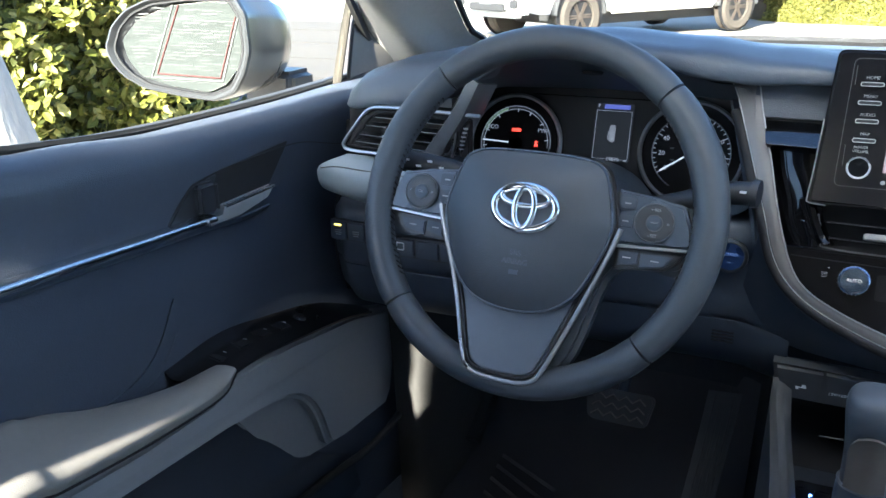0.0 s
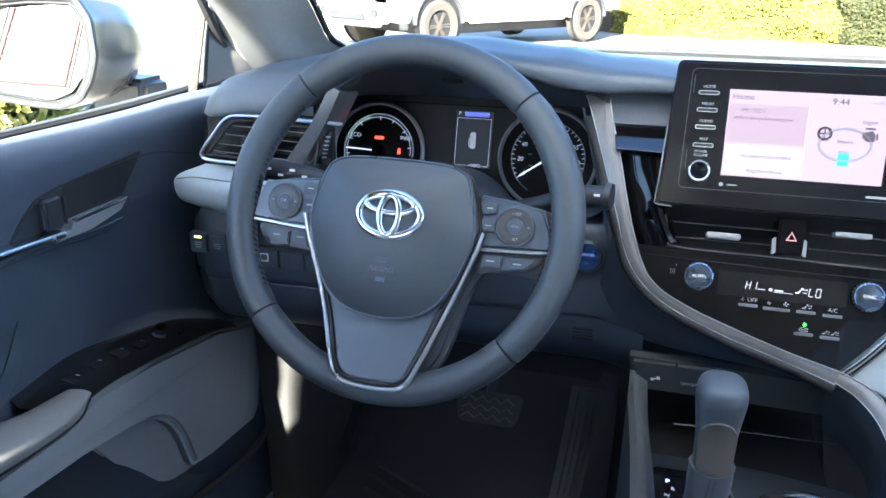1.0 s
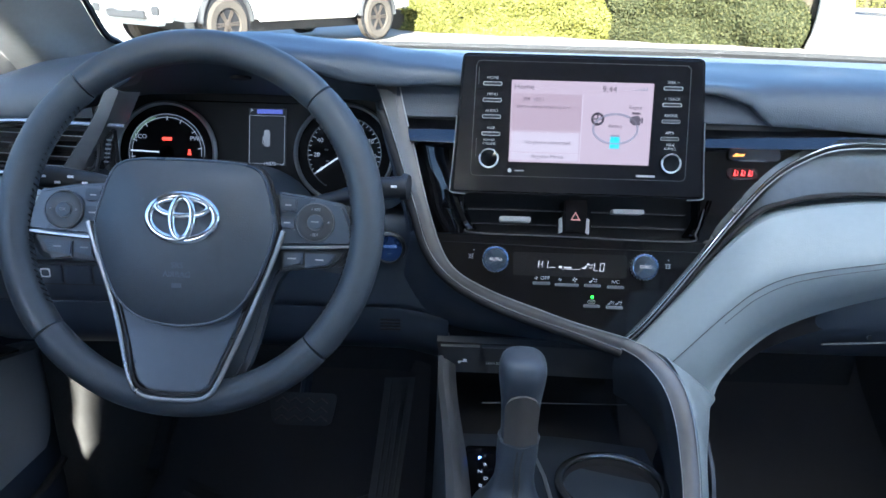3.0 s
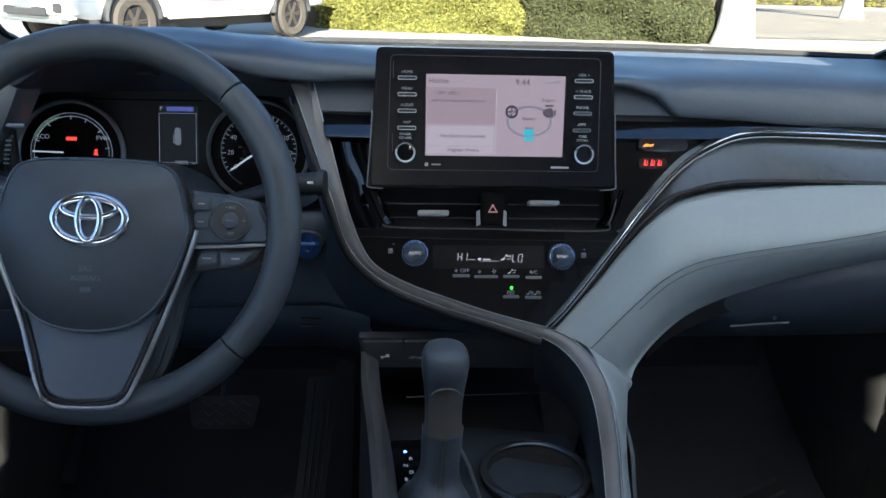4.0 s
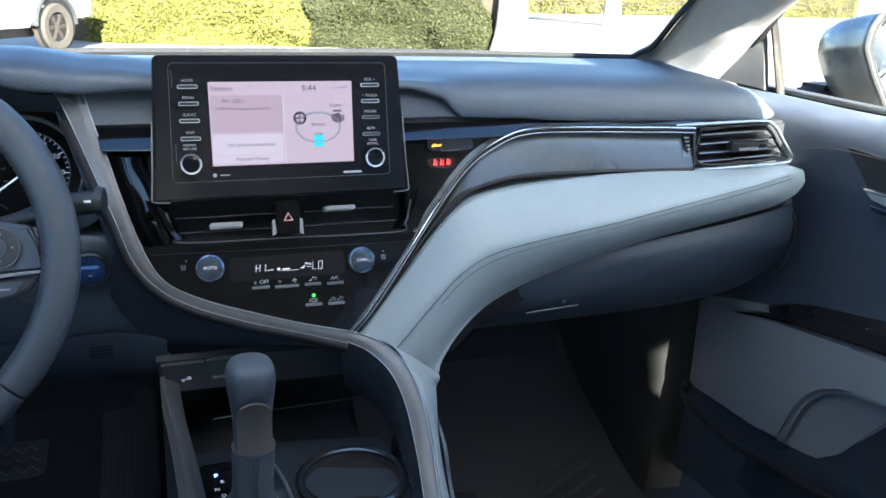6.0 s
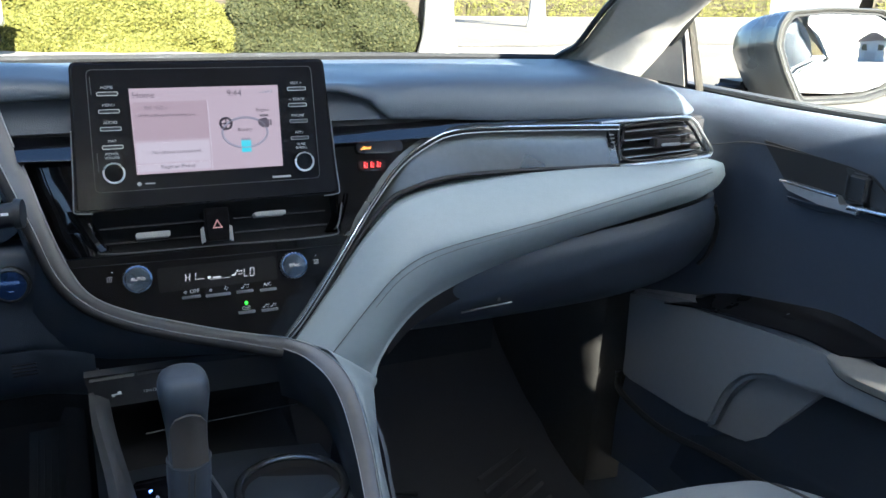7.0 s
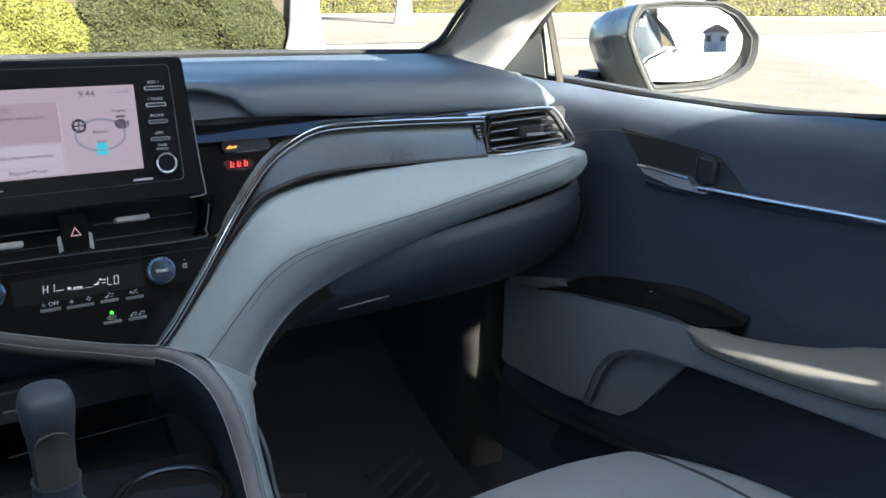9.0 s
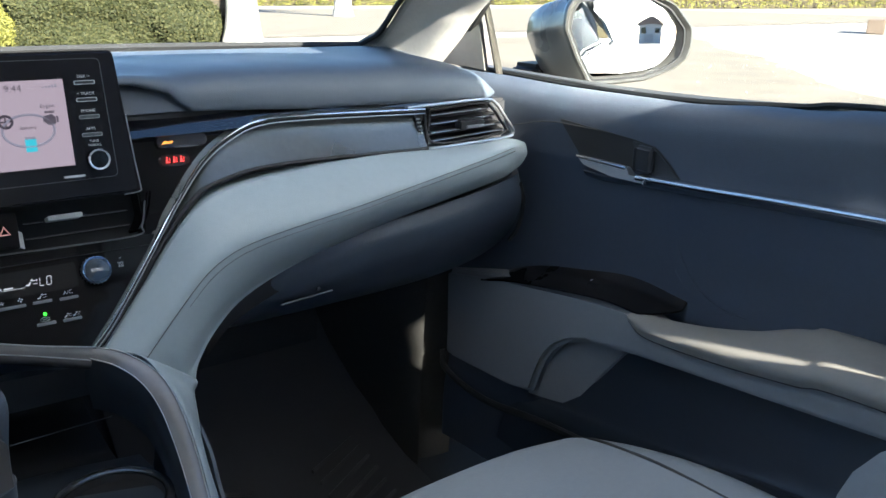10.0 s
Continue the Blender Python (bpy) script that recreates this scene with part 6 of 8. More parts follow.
    part("lever_edge", box(0.003, 0.004, 0.030, 0.001, at=(s * 0.7500, 0.7085, 0.9040 + dz)), BUTTON, lever)
    ST = [(0.700, 0.8805), (0.65, 0.8835), (0.585, 0.8870), (0.50, 0.8930), (0.40, 0.8985), (0.20, 0.909), (-0.15, 0.926)]
    ledge = [[(s * xx, y, z + dd + dz) for y, z in ST] for xx, dd in ((0.7610, 0.0035), (0.7500, 0.0030), (0.7455, 0.0010), (0.7455, -0.0035), (0.7500, -0.0050))]
    part("strip", loft(ledge, 14, 60), STRIPM, d, "bright metal strip")
    part("strip_underside", loft([[(s * xx, y, z + dd + dz) for y, z in [(0.80, 0.8755), (0.75, 0.8755)] + ST] for xx, dd in ((0.7490, -0.0052), (0.7540, -0.0110), (0.7610, -0.0150))], 8, 60, 0.002), HARD, d, "dark underside of the strip")
    lip = on_door(quad_round([(0.819, 0.8895), (0.722, 0.8885), (0.714, 0.8800), (0.684, 0.8820), (0.684, 0.8735), (0.745, 0.8725), (0.800, 0.8790)], 0.002, 3), -0.006, 0.0130, 0.002)
    for v in lip.verts:
        v.co.x += s * 0.30 * (v.co.z - 0.8725 - dz) - s * 0.002
    part("strip_front", lip, LIPM, d, "bright pull lip")
    part("lip_edge", tube(spline(mirror(s, [(0.7540, 0.8185, 0.8888), (0.7522, 0.785, 0.8890), (0.7520, 0.722, 0.8880)], dz), 20), 0.0027, 8), STRIPM, d, "bright upper edge of the pull lip")
    part("strip_stud", box(0.004, 0.0022, 0.010, 0.0008, at=(s * 0.7450, 0.684, 0.8785 + dz)), CHROME, d)
    # crease where the upper panel meets the dash end, and the pocket with its speaker
    part("crease", tube(spline(mirror(s, [(0.742, 1.02, 0.900), (0.752, 0.95, 0.916), (0.758, 0.88, 0.930), (0.760, 0.76, 0.930)], dz), 24), 0.0008, 5), SEAL, d)
    part("pocket", loft([mirror(s, c, dz) for c in ([(0.760, 0.86, 0.64), (0.758, 0.60, 0.655), (0.756, 0.20, 0.69), (0.756, -0.18, 0.69)], [(0.742, 0.84, 0.505), (0.722, 0.60, 0.545), (0.712, 0.20, 0.60), (0.71, -0.18, 0.61)],
                                                    [(0.728, 0.85, 0.478), (0.712, 0.60, 0.520), (0.694, 0.20, 0.59), (0.694, -0.18, 0.60)], [(0.720, 0.90, 0.45), (0.715, 0.60, 0.45), (0.715, 0.20, 0.45), (0.715, -0.18, 0.45)], [(0.735, 0.95, 0.36), (0.735, 0.6, 0.34), (0.735, 0.2, 0.34), (0.735, -0.18, 0.34)])], 24, 30, 0.004), DECK, d, "dark door pocket")
    scoop = [(0.872, 0.482), (0.862, 0.560), (0.822, 0.620), (0.740, 0.650), (0.655, 0.662), (0.690, 0.618), (0.757, 0.524), (0.790, 0.498)]
    sb = moved(prism(scoop, -0.02, 0.0, 0.002), Matrix(((0, 0, -s, s * 0.731), (1, 0, 0, 0), (0, 1, 0, dz), (0, 0, 0, 1))))
    bmesh.ops.recalc_face_normals(sb, faces=sb.faces[:])
    for v in sb.verts:
        v.co.x += s * 0.10 * max(0.0, 0.80 - v.co.y)
    part("scoop", sb, GREYHARD, d, "recessed grey panel inside the arch")
    part("sill_bead", tube(spline(mirror(s, [(0.706, 1.075, 0.49), (0.705, 1.06, 0.455), (0.702, 0.95, 0.445), (0.70, 0.80, 0.470), (0.69, 0.60, 0.50), (0.69, 0.2, 0.55)], dz), 50), 0.006, 8), SEAL, d)
    part("window_seal", tube(spline([(s * 0.815, y, z + 0.003 + dz) for y, z in BELT], 50), 0.0045, 6), SEAL, d)
    # window frame: upright divider, slanting upper frame, dark corner pane
    part("divider_bar", tube([(s * 0.806, 1.062, 0.975 + dz), (s * 0.800, 1.085, 1.06 + dz), (s * 0.79, 1.10, 1.13 + dz)], 0.008, 8, flat=0.7), BAR, d, "upright grey window divider")
    part("corner_trim", loft([mirror(s, c, dz) for c in ([(0.80, 1.090, 0.985), (0.797, 1.105, 1.06), (0.79, 1.12, 1.12)], [(0.797, 1.15, 0.988), (0.792, 1.15, 1.045), (0.785, 1.145, 1.10)], [(0.788, 1.24, 0.990), (0.784, 1.19, 1.03), (0.778, 1.165, 1.085)])], 8, 10, 0.005), CORNER, d, "beige-grey corner trim")
    part("corner_seal", tube(mirror(s, [(0.799, 1.088, 0.983), (0.796, 1.103, 1.06), (0.789, 1.118, 1.12)], dz), 0.0022, 6), SEAL, d)
    fr = [(0.800, 1.215, 1.005), (0.782, 1.14, 1.065), (0.75, 1.02, 1.15), (0.69, 0.80, 1.265), (0.625, 0.50, 1.365), (0.60, 0.20, 1.40), (0.595, -0.20, 1.41)]
    part("window_frame", tube(spline(mirror(s, fr, dz), 50), 0.013, 8, flat=0.8), PILLAR, d, "beige-grey window frame")
    part("frame_seal", tube(spline(mirror(s, [(x + 0.012, y - 0.012, z - 0.012) for x, y, z in fr], dz), 50), 0.007, 6), SEAL, d)
    pane = part("pane", loft([mirror(s, c, dz) for c in ([(0.815, 1.08, 0.97), (0.815, 0.6, 0.97), (0.815, -0.15, 0.99)], [(0.795, 1.085, 1.09), (0.725, 0.6, 1.16), (0.71, -0.15, 1.19)], [(0.79, 1.09, 1.11), (0.635, 0.6, 1.335), (0.60, -0.15, 1.40)])], 10, 16, 0.003), GLASS, d, "clear side window")
    pane.visible_shadow = False
    outer = [[(s * x, y, z + dz) for x, z in ((0.835, along(BELT, y) + 0.004), (0.885, 0.90), (0.90, 0.78), (0.895, 0.60), (0.88, 0.45), (0.87, 0.30))] for y in (-0.22, 0.2, 0.7, 1.1, 1.22)]
    ob = part("outer_skin", loft(outer, 20, 20, 0.006), PAINT, d, "silver painted outer skin")
    return d


GLASS = glass("clear_glass", (0.74, 0.77, 0.76))
side_door(-1, -0.010, "dark car door with pale grey arm rest, driver's side, closed")
side_door(1, 0.006, "dark car door with pale grey arm rest, passenger's side, closed")


def door_mirror(s, dz):
    m = thing("door_mirror", "silver wing mirror with a dark rim" if s > 0 else "silver wing mirror, glass covered by a printed notice", "mirror", group="door mirrors")
    n = Vector((-s * (0.42 if s > 0 else 0.34), -0.91, 0.12 if s > 0 else 0.06)).normalized()
    c = Vector((0.965, 0.93, 1.045 + dz)) if s > 0 else Vector((-0.988, 0.93, 1.043 + dz))
    xa = Vector((0, 0, 1)).cross(n).normalized()
    F = Matrix.Translation(c) @ Matrix((xa, n.cross(xa), n)).transposed().to_4x4()
    k = s
    if s > 0:
        rim = [(-0.112, 0.016), (-0.108, 0.047), (-0.096, 0.067), (-0.035, 0.0735), (0.048, 0.0725), (0.085, 0.056), (0.117, 0.018), (0.116, -0.012), (0.1086, -0.034), (0.086, -0.050), (0.036, -0.0684), (-0.0146, -0.0735), (-0.068, -0.0766), (-0.094, -0.028)]
        face = [(-0.100, 0.001), (-0.097, 0.045), (-0.086, 0.060), (-0.024, 0.0645), (0.040, 0.062), (0.068, 0.048), (0.092, 0.018), (0.091, -0.007), (0.080, -0.028), (0.055, -0.049), (-0.006, -0.0565), (-0.073, -0.0555)]
    else:
        rim = [(-0.1035, -0.001), (-0.0911, 0.030), (-0.068, 0.053), (-0.034, 0.067), (0.03, 0.074), (0.092, 0.073), (0.1083, 0.045), (0.1110, -0.006), (0.1015, -0.037), (0.085, -0.065), (0.0536, -0.0772), (0.008, -0.0711), (-0.0495, -0.059), (-0.080, -0.041), (-0.0966, -0.021)]
        face = [(-0.080, 0.011), (-0.0515, 0.040), (-0.004, 0.057), (0.050, 0.062), (0.088, 0.060), (0.0985, 0.033), (0.099, 0.002), (0.092, -0.025), (0.069, -0.053), (0.042, -0.064), (-0.015, -0.055), (-0.056, -0.041), (-0.074, -0.017)]
    O = np.array(quad_round([Vector(q) for q in rim], 0.008, 4))[:, :2]
    face = [tuple(q)[:2] for q in quad_round([Vector(q) for q in face], 0.008, 4)]
    if s > 0:
        O, face = O[::-1], face[::-1]
    cc = O.mean(axis=0)
    rows = []
    for sc, z in ((0.80, -0.014), (0.90, 0.004), (0.955, 0.012), (0.985, 0.010), (1.0, 0.002), (1.01, -0.012), (0.99, -0.04), (0.93, -0.075), (0.80, -0.11), (0.60, -0.135), (0.35, -0.148), (0.08, -0.152)):
        rows.append([(*(cc + (q - cc) * sc + np.array((-k * 0.55 * max(0, -z - 0.02), 0))), z) for q in O])
    bm = grid(rows[:5], closed_v=True)
    bmesh.ops.recalc_face_normals(bm, faces=bm.faces[:])
    part("rim", moved(bm, F), MIRRORRIM if s > 0 else SOCKET, m, "silver-grey rim" if s > 0 else "dark grey rim")
    part("inner_seal", tube([F @ Vector((*(cc + (q - cc) * 0.885), 0.0025)) for q in O], 0.0024, 6, True, up=tuple(n)), BLACK, m)
    bm = grid(rows[4:], closed_v=True)
    bmesh.ops.recalc_face_normals(bm, faces=bm.faces[:])
    part("housing", moved(bm, F), PAINT, m, "silver housing")
    bow = (lambda x, y: -(x * x + y * y) / 2.6) if s > 0 else (lambda x, y: 0.0)
    plate = grid([[(x * q, y * q, -0.002 + bow(x * q, y * q)) for x, y in face] for q in (0.002, 0.15, 0.3, 0.45, 0.6, 0.75, 0.88, 1.0)] + [[(x, y, -0.012) for x, y in face]], closed_v=True)
    bmesh.ops.recalc_face_normals(plate, faces=plate.faces[:])
    part("glass", moved(plate, F @ Matrix.Rotation(radians(5.0 if s > 0 else 0), 4, "X")), mat("mirror_silver", (0.9, 0.91, 0.92), 0.02, metal=1.0, var=0.01, rough_var=0.0), m, "mirror glass")
    # right foot black: the housing's shade is put into its colour; left stays grey
    part("foot", box(0.095, 0.070, 0.064, 0.010, at=(s * 0.9375, 1.10, 0.962 + dz), seg=3), BLACK if s > 0 else SOCKET, m, "dark mirror foot")
    if s < 0:
        sheet = part("notice", moved(prism([tuple(np.array(q) * 0.996) for q in face], -0.0018, -0.0008), F), mat("printed_sheet", (0.048, 0.053, 0.051), 0.95, spec=0.05, var=0.25, var_scale=25, streak=(0.3, 1, 3)), m, "printed notice with red frame and grey lines")
        q = [(0.0087, 0.058), (-0.0317, -0.0371), (0.061, -0.0441), (0.0897, 0.0411)]
        bars = [tube([F @ Vector((a[0], a[1], 0.0)), F @ Vector((b[0], b[1], 0.0))], 0.0011, 4) for a, b in ((q[0], q[1]), (q[1], q[2]), (q[2], q[3]))]
        part("sheet_margin", joined(*[tube([F @ Vector((a[0], a[1], -0.0004)), F @ Vector((b[0], b[1], -0.0004))], 0.0016, 4) for a, b in (((0.0005, 0.058), (-0.0405, -0.0425)), ((-0.0405, -0.0425), (0.0645, -0.049)), ((0.0645, -0.049), (0.095, 0.045)))]), mat("sheet_white", (0.11, 0.115, 0.11), 0.9, spec=0.05), m)
        part("red_frame", joined(*bars), mat("red_print", (0.07, 0.02, 0.018), 0.7), m)
        rnd = random.Random(4)
        rows = []
        for r in range(24):
            v = 0.052 - 0.0046 * r
            x = -0.070 + abs(v) * 0.35
            while x < 0.088 - abs(v) * 0.2:
                w = rnd.uniform(0.008, 0.030)
                if rnd.random() < 0.55:
                    rows.append(moved(box(w * 0.92, 0.0017, 0.0002, at=(x + w / 2, v - 0.06 * x, -0.0004)), F))
                x += w
        part("printed_lines", joined(*rows), mat("grey_print", (0.027, 0.031, 0.03), 0.6), m)


door_mirror(-1, -0.012)
door_mirror(1, 0.004)


# ---- car body: pillars, screens, roof, rear ----
def pillar(s, dz):
    p = thing("front_pillar", "pale grey trimmed windscreen pillar", "pillar", group="windscreen pillars", kind="structure")
    c1 = [(0.622, 1.235, 1.020), (0.630, 1.19, 1.040), (0.632, 1.15, 1.058), (0.618, 1.05, 1.122), (0.580, 0.80, 1.245), (0.53, 0.50, 1.355), (0.49, 0.22, 1.405)]
    c2 = [(0.650, 1.18, 1.010), (0.652, 1.13, 1.042), (0.650, 1.09, 1.068), (0.640, 1.00, 1.122), (0.608, 0.76, 1.235), (0.56, 0.47, 1.335), (0.52, 0.20, 1.385)]
    c3 = [(0.672, 1.10, 1.005), (0.672, 1.05, 1.040), (0.673, 1.01, 1.072), (0.675, 0.95, 1.110), (0.642, 0.72, 1.220), (0.59, 0.44, 1.320), (0.55, 0.19, 1.375)]
    c4 = [(0.74, 1.14, 1.000), (0.735, 1.08, 1.045), (0.728, 1.04, 1.075), (0.715, 0.97, 1.118), (0.668, 0.73, 1.235), (0.61, 0.44, 1.335), (0.57, 0.19, 1.385)]
    part("trim", loft([mirror(s, c, dz) for c in (c1, c2, c3, c4)], 16, 40, 0.004), PILLAR, p)
    part("edge_seal", tube(spline(mirror(s, [(x - 0.004, y + 0.006, z) for x, y, z in c1], dz), 40), 0.005, 6), SEAL, p)


pillar(-1, -0.008)
pillar(1, 0.0)

windscreen = thing("window_1", "large raked windscreen glass", "windscreen", kind="structure")
ws = part("pane", loft([[(-0.66, 1.235, 1.00), (0, 1.30, 1.00), (0.66, 1.235, 1.00)], [(-0.60, 0.80, 1.262), (0, 0.86, 1.275), (0.60, 0.80, 1.262)], [(-0.53, 0.24, 1.42), (0, 0.28, 1.44), (0.53, 0.24, 1.42)]], 12, 16, 0.004), GLASS, windscreen)
ws.visible_shadow = False
part("cowl", loft([[(-0.72, 1.24, 1.005), (0, 1.31, 1.008), (0.72, 1.24, 1.005)], [(-0.74, 1.32, 0.99), (0, 1.38, 0.995), (0.74, 1.32, 0.99)]], 4, 12, 0.02), BLACK, windscreen)

HEADLINER = mat("headliner", (0.55, 0.54, 0.51), 0.9, grain=0.5)
roof = thing("ceiling", "pale grey car headliner under a silver roof", "roof", kind="structure")
part("headliner", loft([[(-0.57, 0.24, 1.385), (-0.3, 0.27, 1.415), (0.3, 0.27, 1.415), (0.57, 0.24, 1.385)], [(-0.58, -0.5, 1.39), (-0.3, -0.5, 1.43), (0.3, -0.5, 1.43), (0.58, -0.5, 1.39)], [(-0.54, -1.25, 1.34), (-0.3, -1.3, 1.38), (0.3, -1.3, 1.38), (0.54, -1.25, 1.34)]], 12, 16, 0.05), HEADLINER, roof)
for s in (-1, 1):
    side = thing("body_side", "silver car body side with pillars and a rail bent to cast shade", "car body", group="body sides", kind="structure")
    # pillar out of view; edges set to trim sun on arm pads and footwell
    part("shading_centre_pillar", loft([mirror(s, c) for c in ([(0.80, -0.12, 0.96), (0.770, -0.13, 1.08), (0.735, -0.14, 1.18), (0.645, -0.15, 1.29), (0.595, -0.16, 1.40)], [(0.707, -0.15, 0.95), (0.699, -0.16, 1.03), (0.687, -0.16, 1.10), (0.682, -0.16, 1.18), (0.625, -0.17, 1.29), (0.57, -0.18, 1.39)],
                                                     [(0.707, -0.25, 0.95), (0.699, -0.25, 1.03), (0.687, -0.25, 1.10), (0.682, -0.25, 1.18), (0.625, -0.25, 1.29), (0.57, -0.26, 1.39)], [(0.80, -0.28, 0.96), (0.770, -0.27, 1.08), (0.735, -0.27, 1.18), (0.645, -0.27, 1.29), (0.595, -0.27, 1.40)])], 12, 16, 0.004), PILLAR, side)
    part("rear_door_skin", loft([mirror(s, c) for c in ([(0.84, -0.22, 1.00), (0.895, -0.22, 0.85), (0.89, -0.22, 0.6), (0.87, -0.22, 0.3)], [(0.835, -1.0, 1.03), (0.90, -1.0, 0.88), (0.89, -1.0, 0.6), (0.87, -1.0, 0.3)], [(0.77, -2.3, 1.06), (0.82, -2.3, 0.9), (0.82, -2.3, 0.6), (0.80, -2.3, 0.4)])], 20, 14, 0.01), PAINT, side)
    part("inner_panel", loft([mirror(s, c) for c in ([(0.80, -0.20, 1.01), (0.77, -0.2, 0.8), (0.76, -0.2, 0.3)], [(0.79, -1.3, 1.03), (0.76, -1.3, 0.8), (0.75, -1.3, 0.3)])], 8, 10, 0.01), DOORSKIN, side)
    part("rear_pillar", loft([mirror(s, c) for c in ([(0.785, -1.25, 1.02), (0.68, -1.25, 1.2), (0.565, -1.2, 1.36)], [(0.74, -1.75, 1.04), (0.60, -1.6, 1.2), (0.50, -1.35, 1.35)])], 8, 10, 0.03), PAINT, side)
    # unseen rail edge flared beyond its own shape to shade door tops and dash
    rail_shade = [(0.690, 0.72, 1.25), (0.640, 0.44, 1.345), (0.622, 0.2, 1.378), (0.628, 0.06, 1.374), (0.660, -0.04, 1.355), (0.765, -0.115, 1.33), (0.800, -0.15, 1.33), (0.800, -0.42, 1.32)] if s > 0 else [(0.715, 0.72, 1.24), (0.745, 0.44, 1.30), (0.785, 0.2, 1.318), (0.787, -0.05, 1.32), (0.800, -0.22, 1.32), (0.800, -0.45, 1.32)]
    rail_shade += [(0.668, -0.62, 1.330), (0.664, -0.9, 1.325), (0.61, -1.30, 1.29)]
    part("shading_roof_rail", loft([mirror(s, c) for c in ([(0.655, 0.72, 1.305), (0.59, 0.40, 1.390), (0.57, 0.0, 1.425), (0.575, -0.4, 1.425), (0.56, -0.9, 1.41), (0.52, -1.30, 1.365)], [(0.675, 0.72, 1.29), (0.615, 0.42, 1.378), (0.60, 0.0, 1.410), (0.63, -0.4, 1.41), (0.61, -0.9, 1.39), (0.56, -1.30, 1.35)], rail_shade)], 10, 24, 0.010), PAINT, side)
hood = thing("bonnet", "silver car bonnet ahead of the windscreen", "bonnet", kind="structure")
part("skin", loft([[(-0.80, 1.36, 0.97), (0, 1.42, 0.985), (0.80, 1.36, 0.97)], [(-0.80, 1.9, 0.90), (0, 1.9, 0.92), (0.80, 1.9, 0.90)], [(-0.72, 2.45, 0.72), (0, 2.55, 0.76), (0.72, 2.45, 0.72)], [(-0.7, 2.5, 0.3), (0, 2.6, 0.3), (0.7, 2.5, 0.3)]], 18, 14, 0.01), PAINT, hood)
part("wing", loft([[(-0.80, 1.25, 0.98), (-0.89, 1.3, 0.85), (-0.88, 1.3, 0.3)], [(-0.72, 2.45, 0.72), (-0.75, 2.45, 0.6), (-0.72, 2.45, 0.3)]], 12, 8, 0.01), PAINT, hood)
part("wing", loft([[(0.80, 1.25, 0.98), (0.89, 1.3, 0.85), (0.88, 1.3, 0.3)], [(0.72, 2.45, 0.72), (0.75, 2.45, 0.6), (0.72, 2.45, 0.3)]], 12, 8, 0.01), PAINT, hood)
tail = thing("boot", "silver car boot and rear shelf behind the cabin", "boot", kind="structure")
part("shelf", loft([[(-0.76, -1.3, 1.0), (0, -1.3, 1.0), (0.76, -1.3, 1.0)], [(-0.76, -1.9, 1.03), (0, -1.95, 1.04), (0.76, -1.9, 1.03)], [(-0.75, -2.35, 1.0), (0, -2.4, 1.02), (0.75, -2.35, 1.0)], [(-0.75, -2.4, 0.35), (0, -2.45, 0.35), (0.75, -2.4, 0.35)]], 14, 12, 0.02), PAINT, tail)


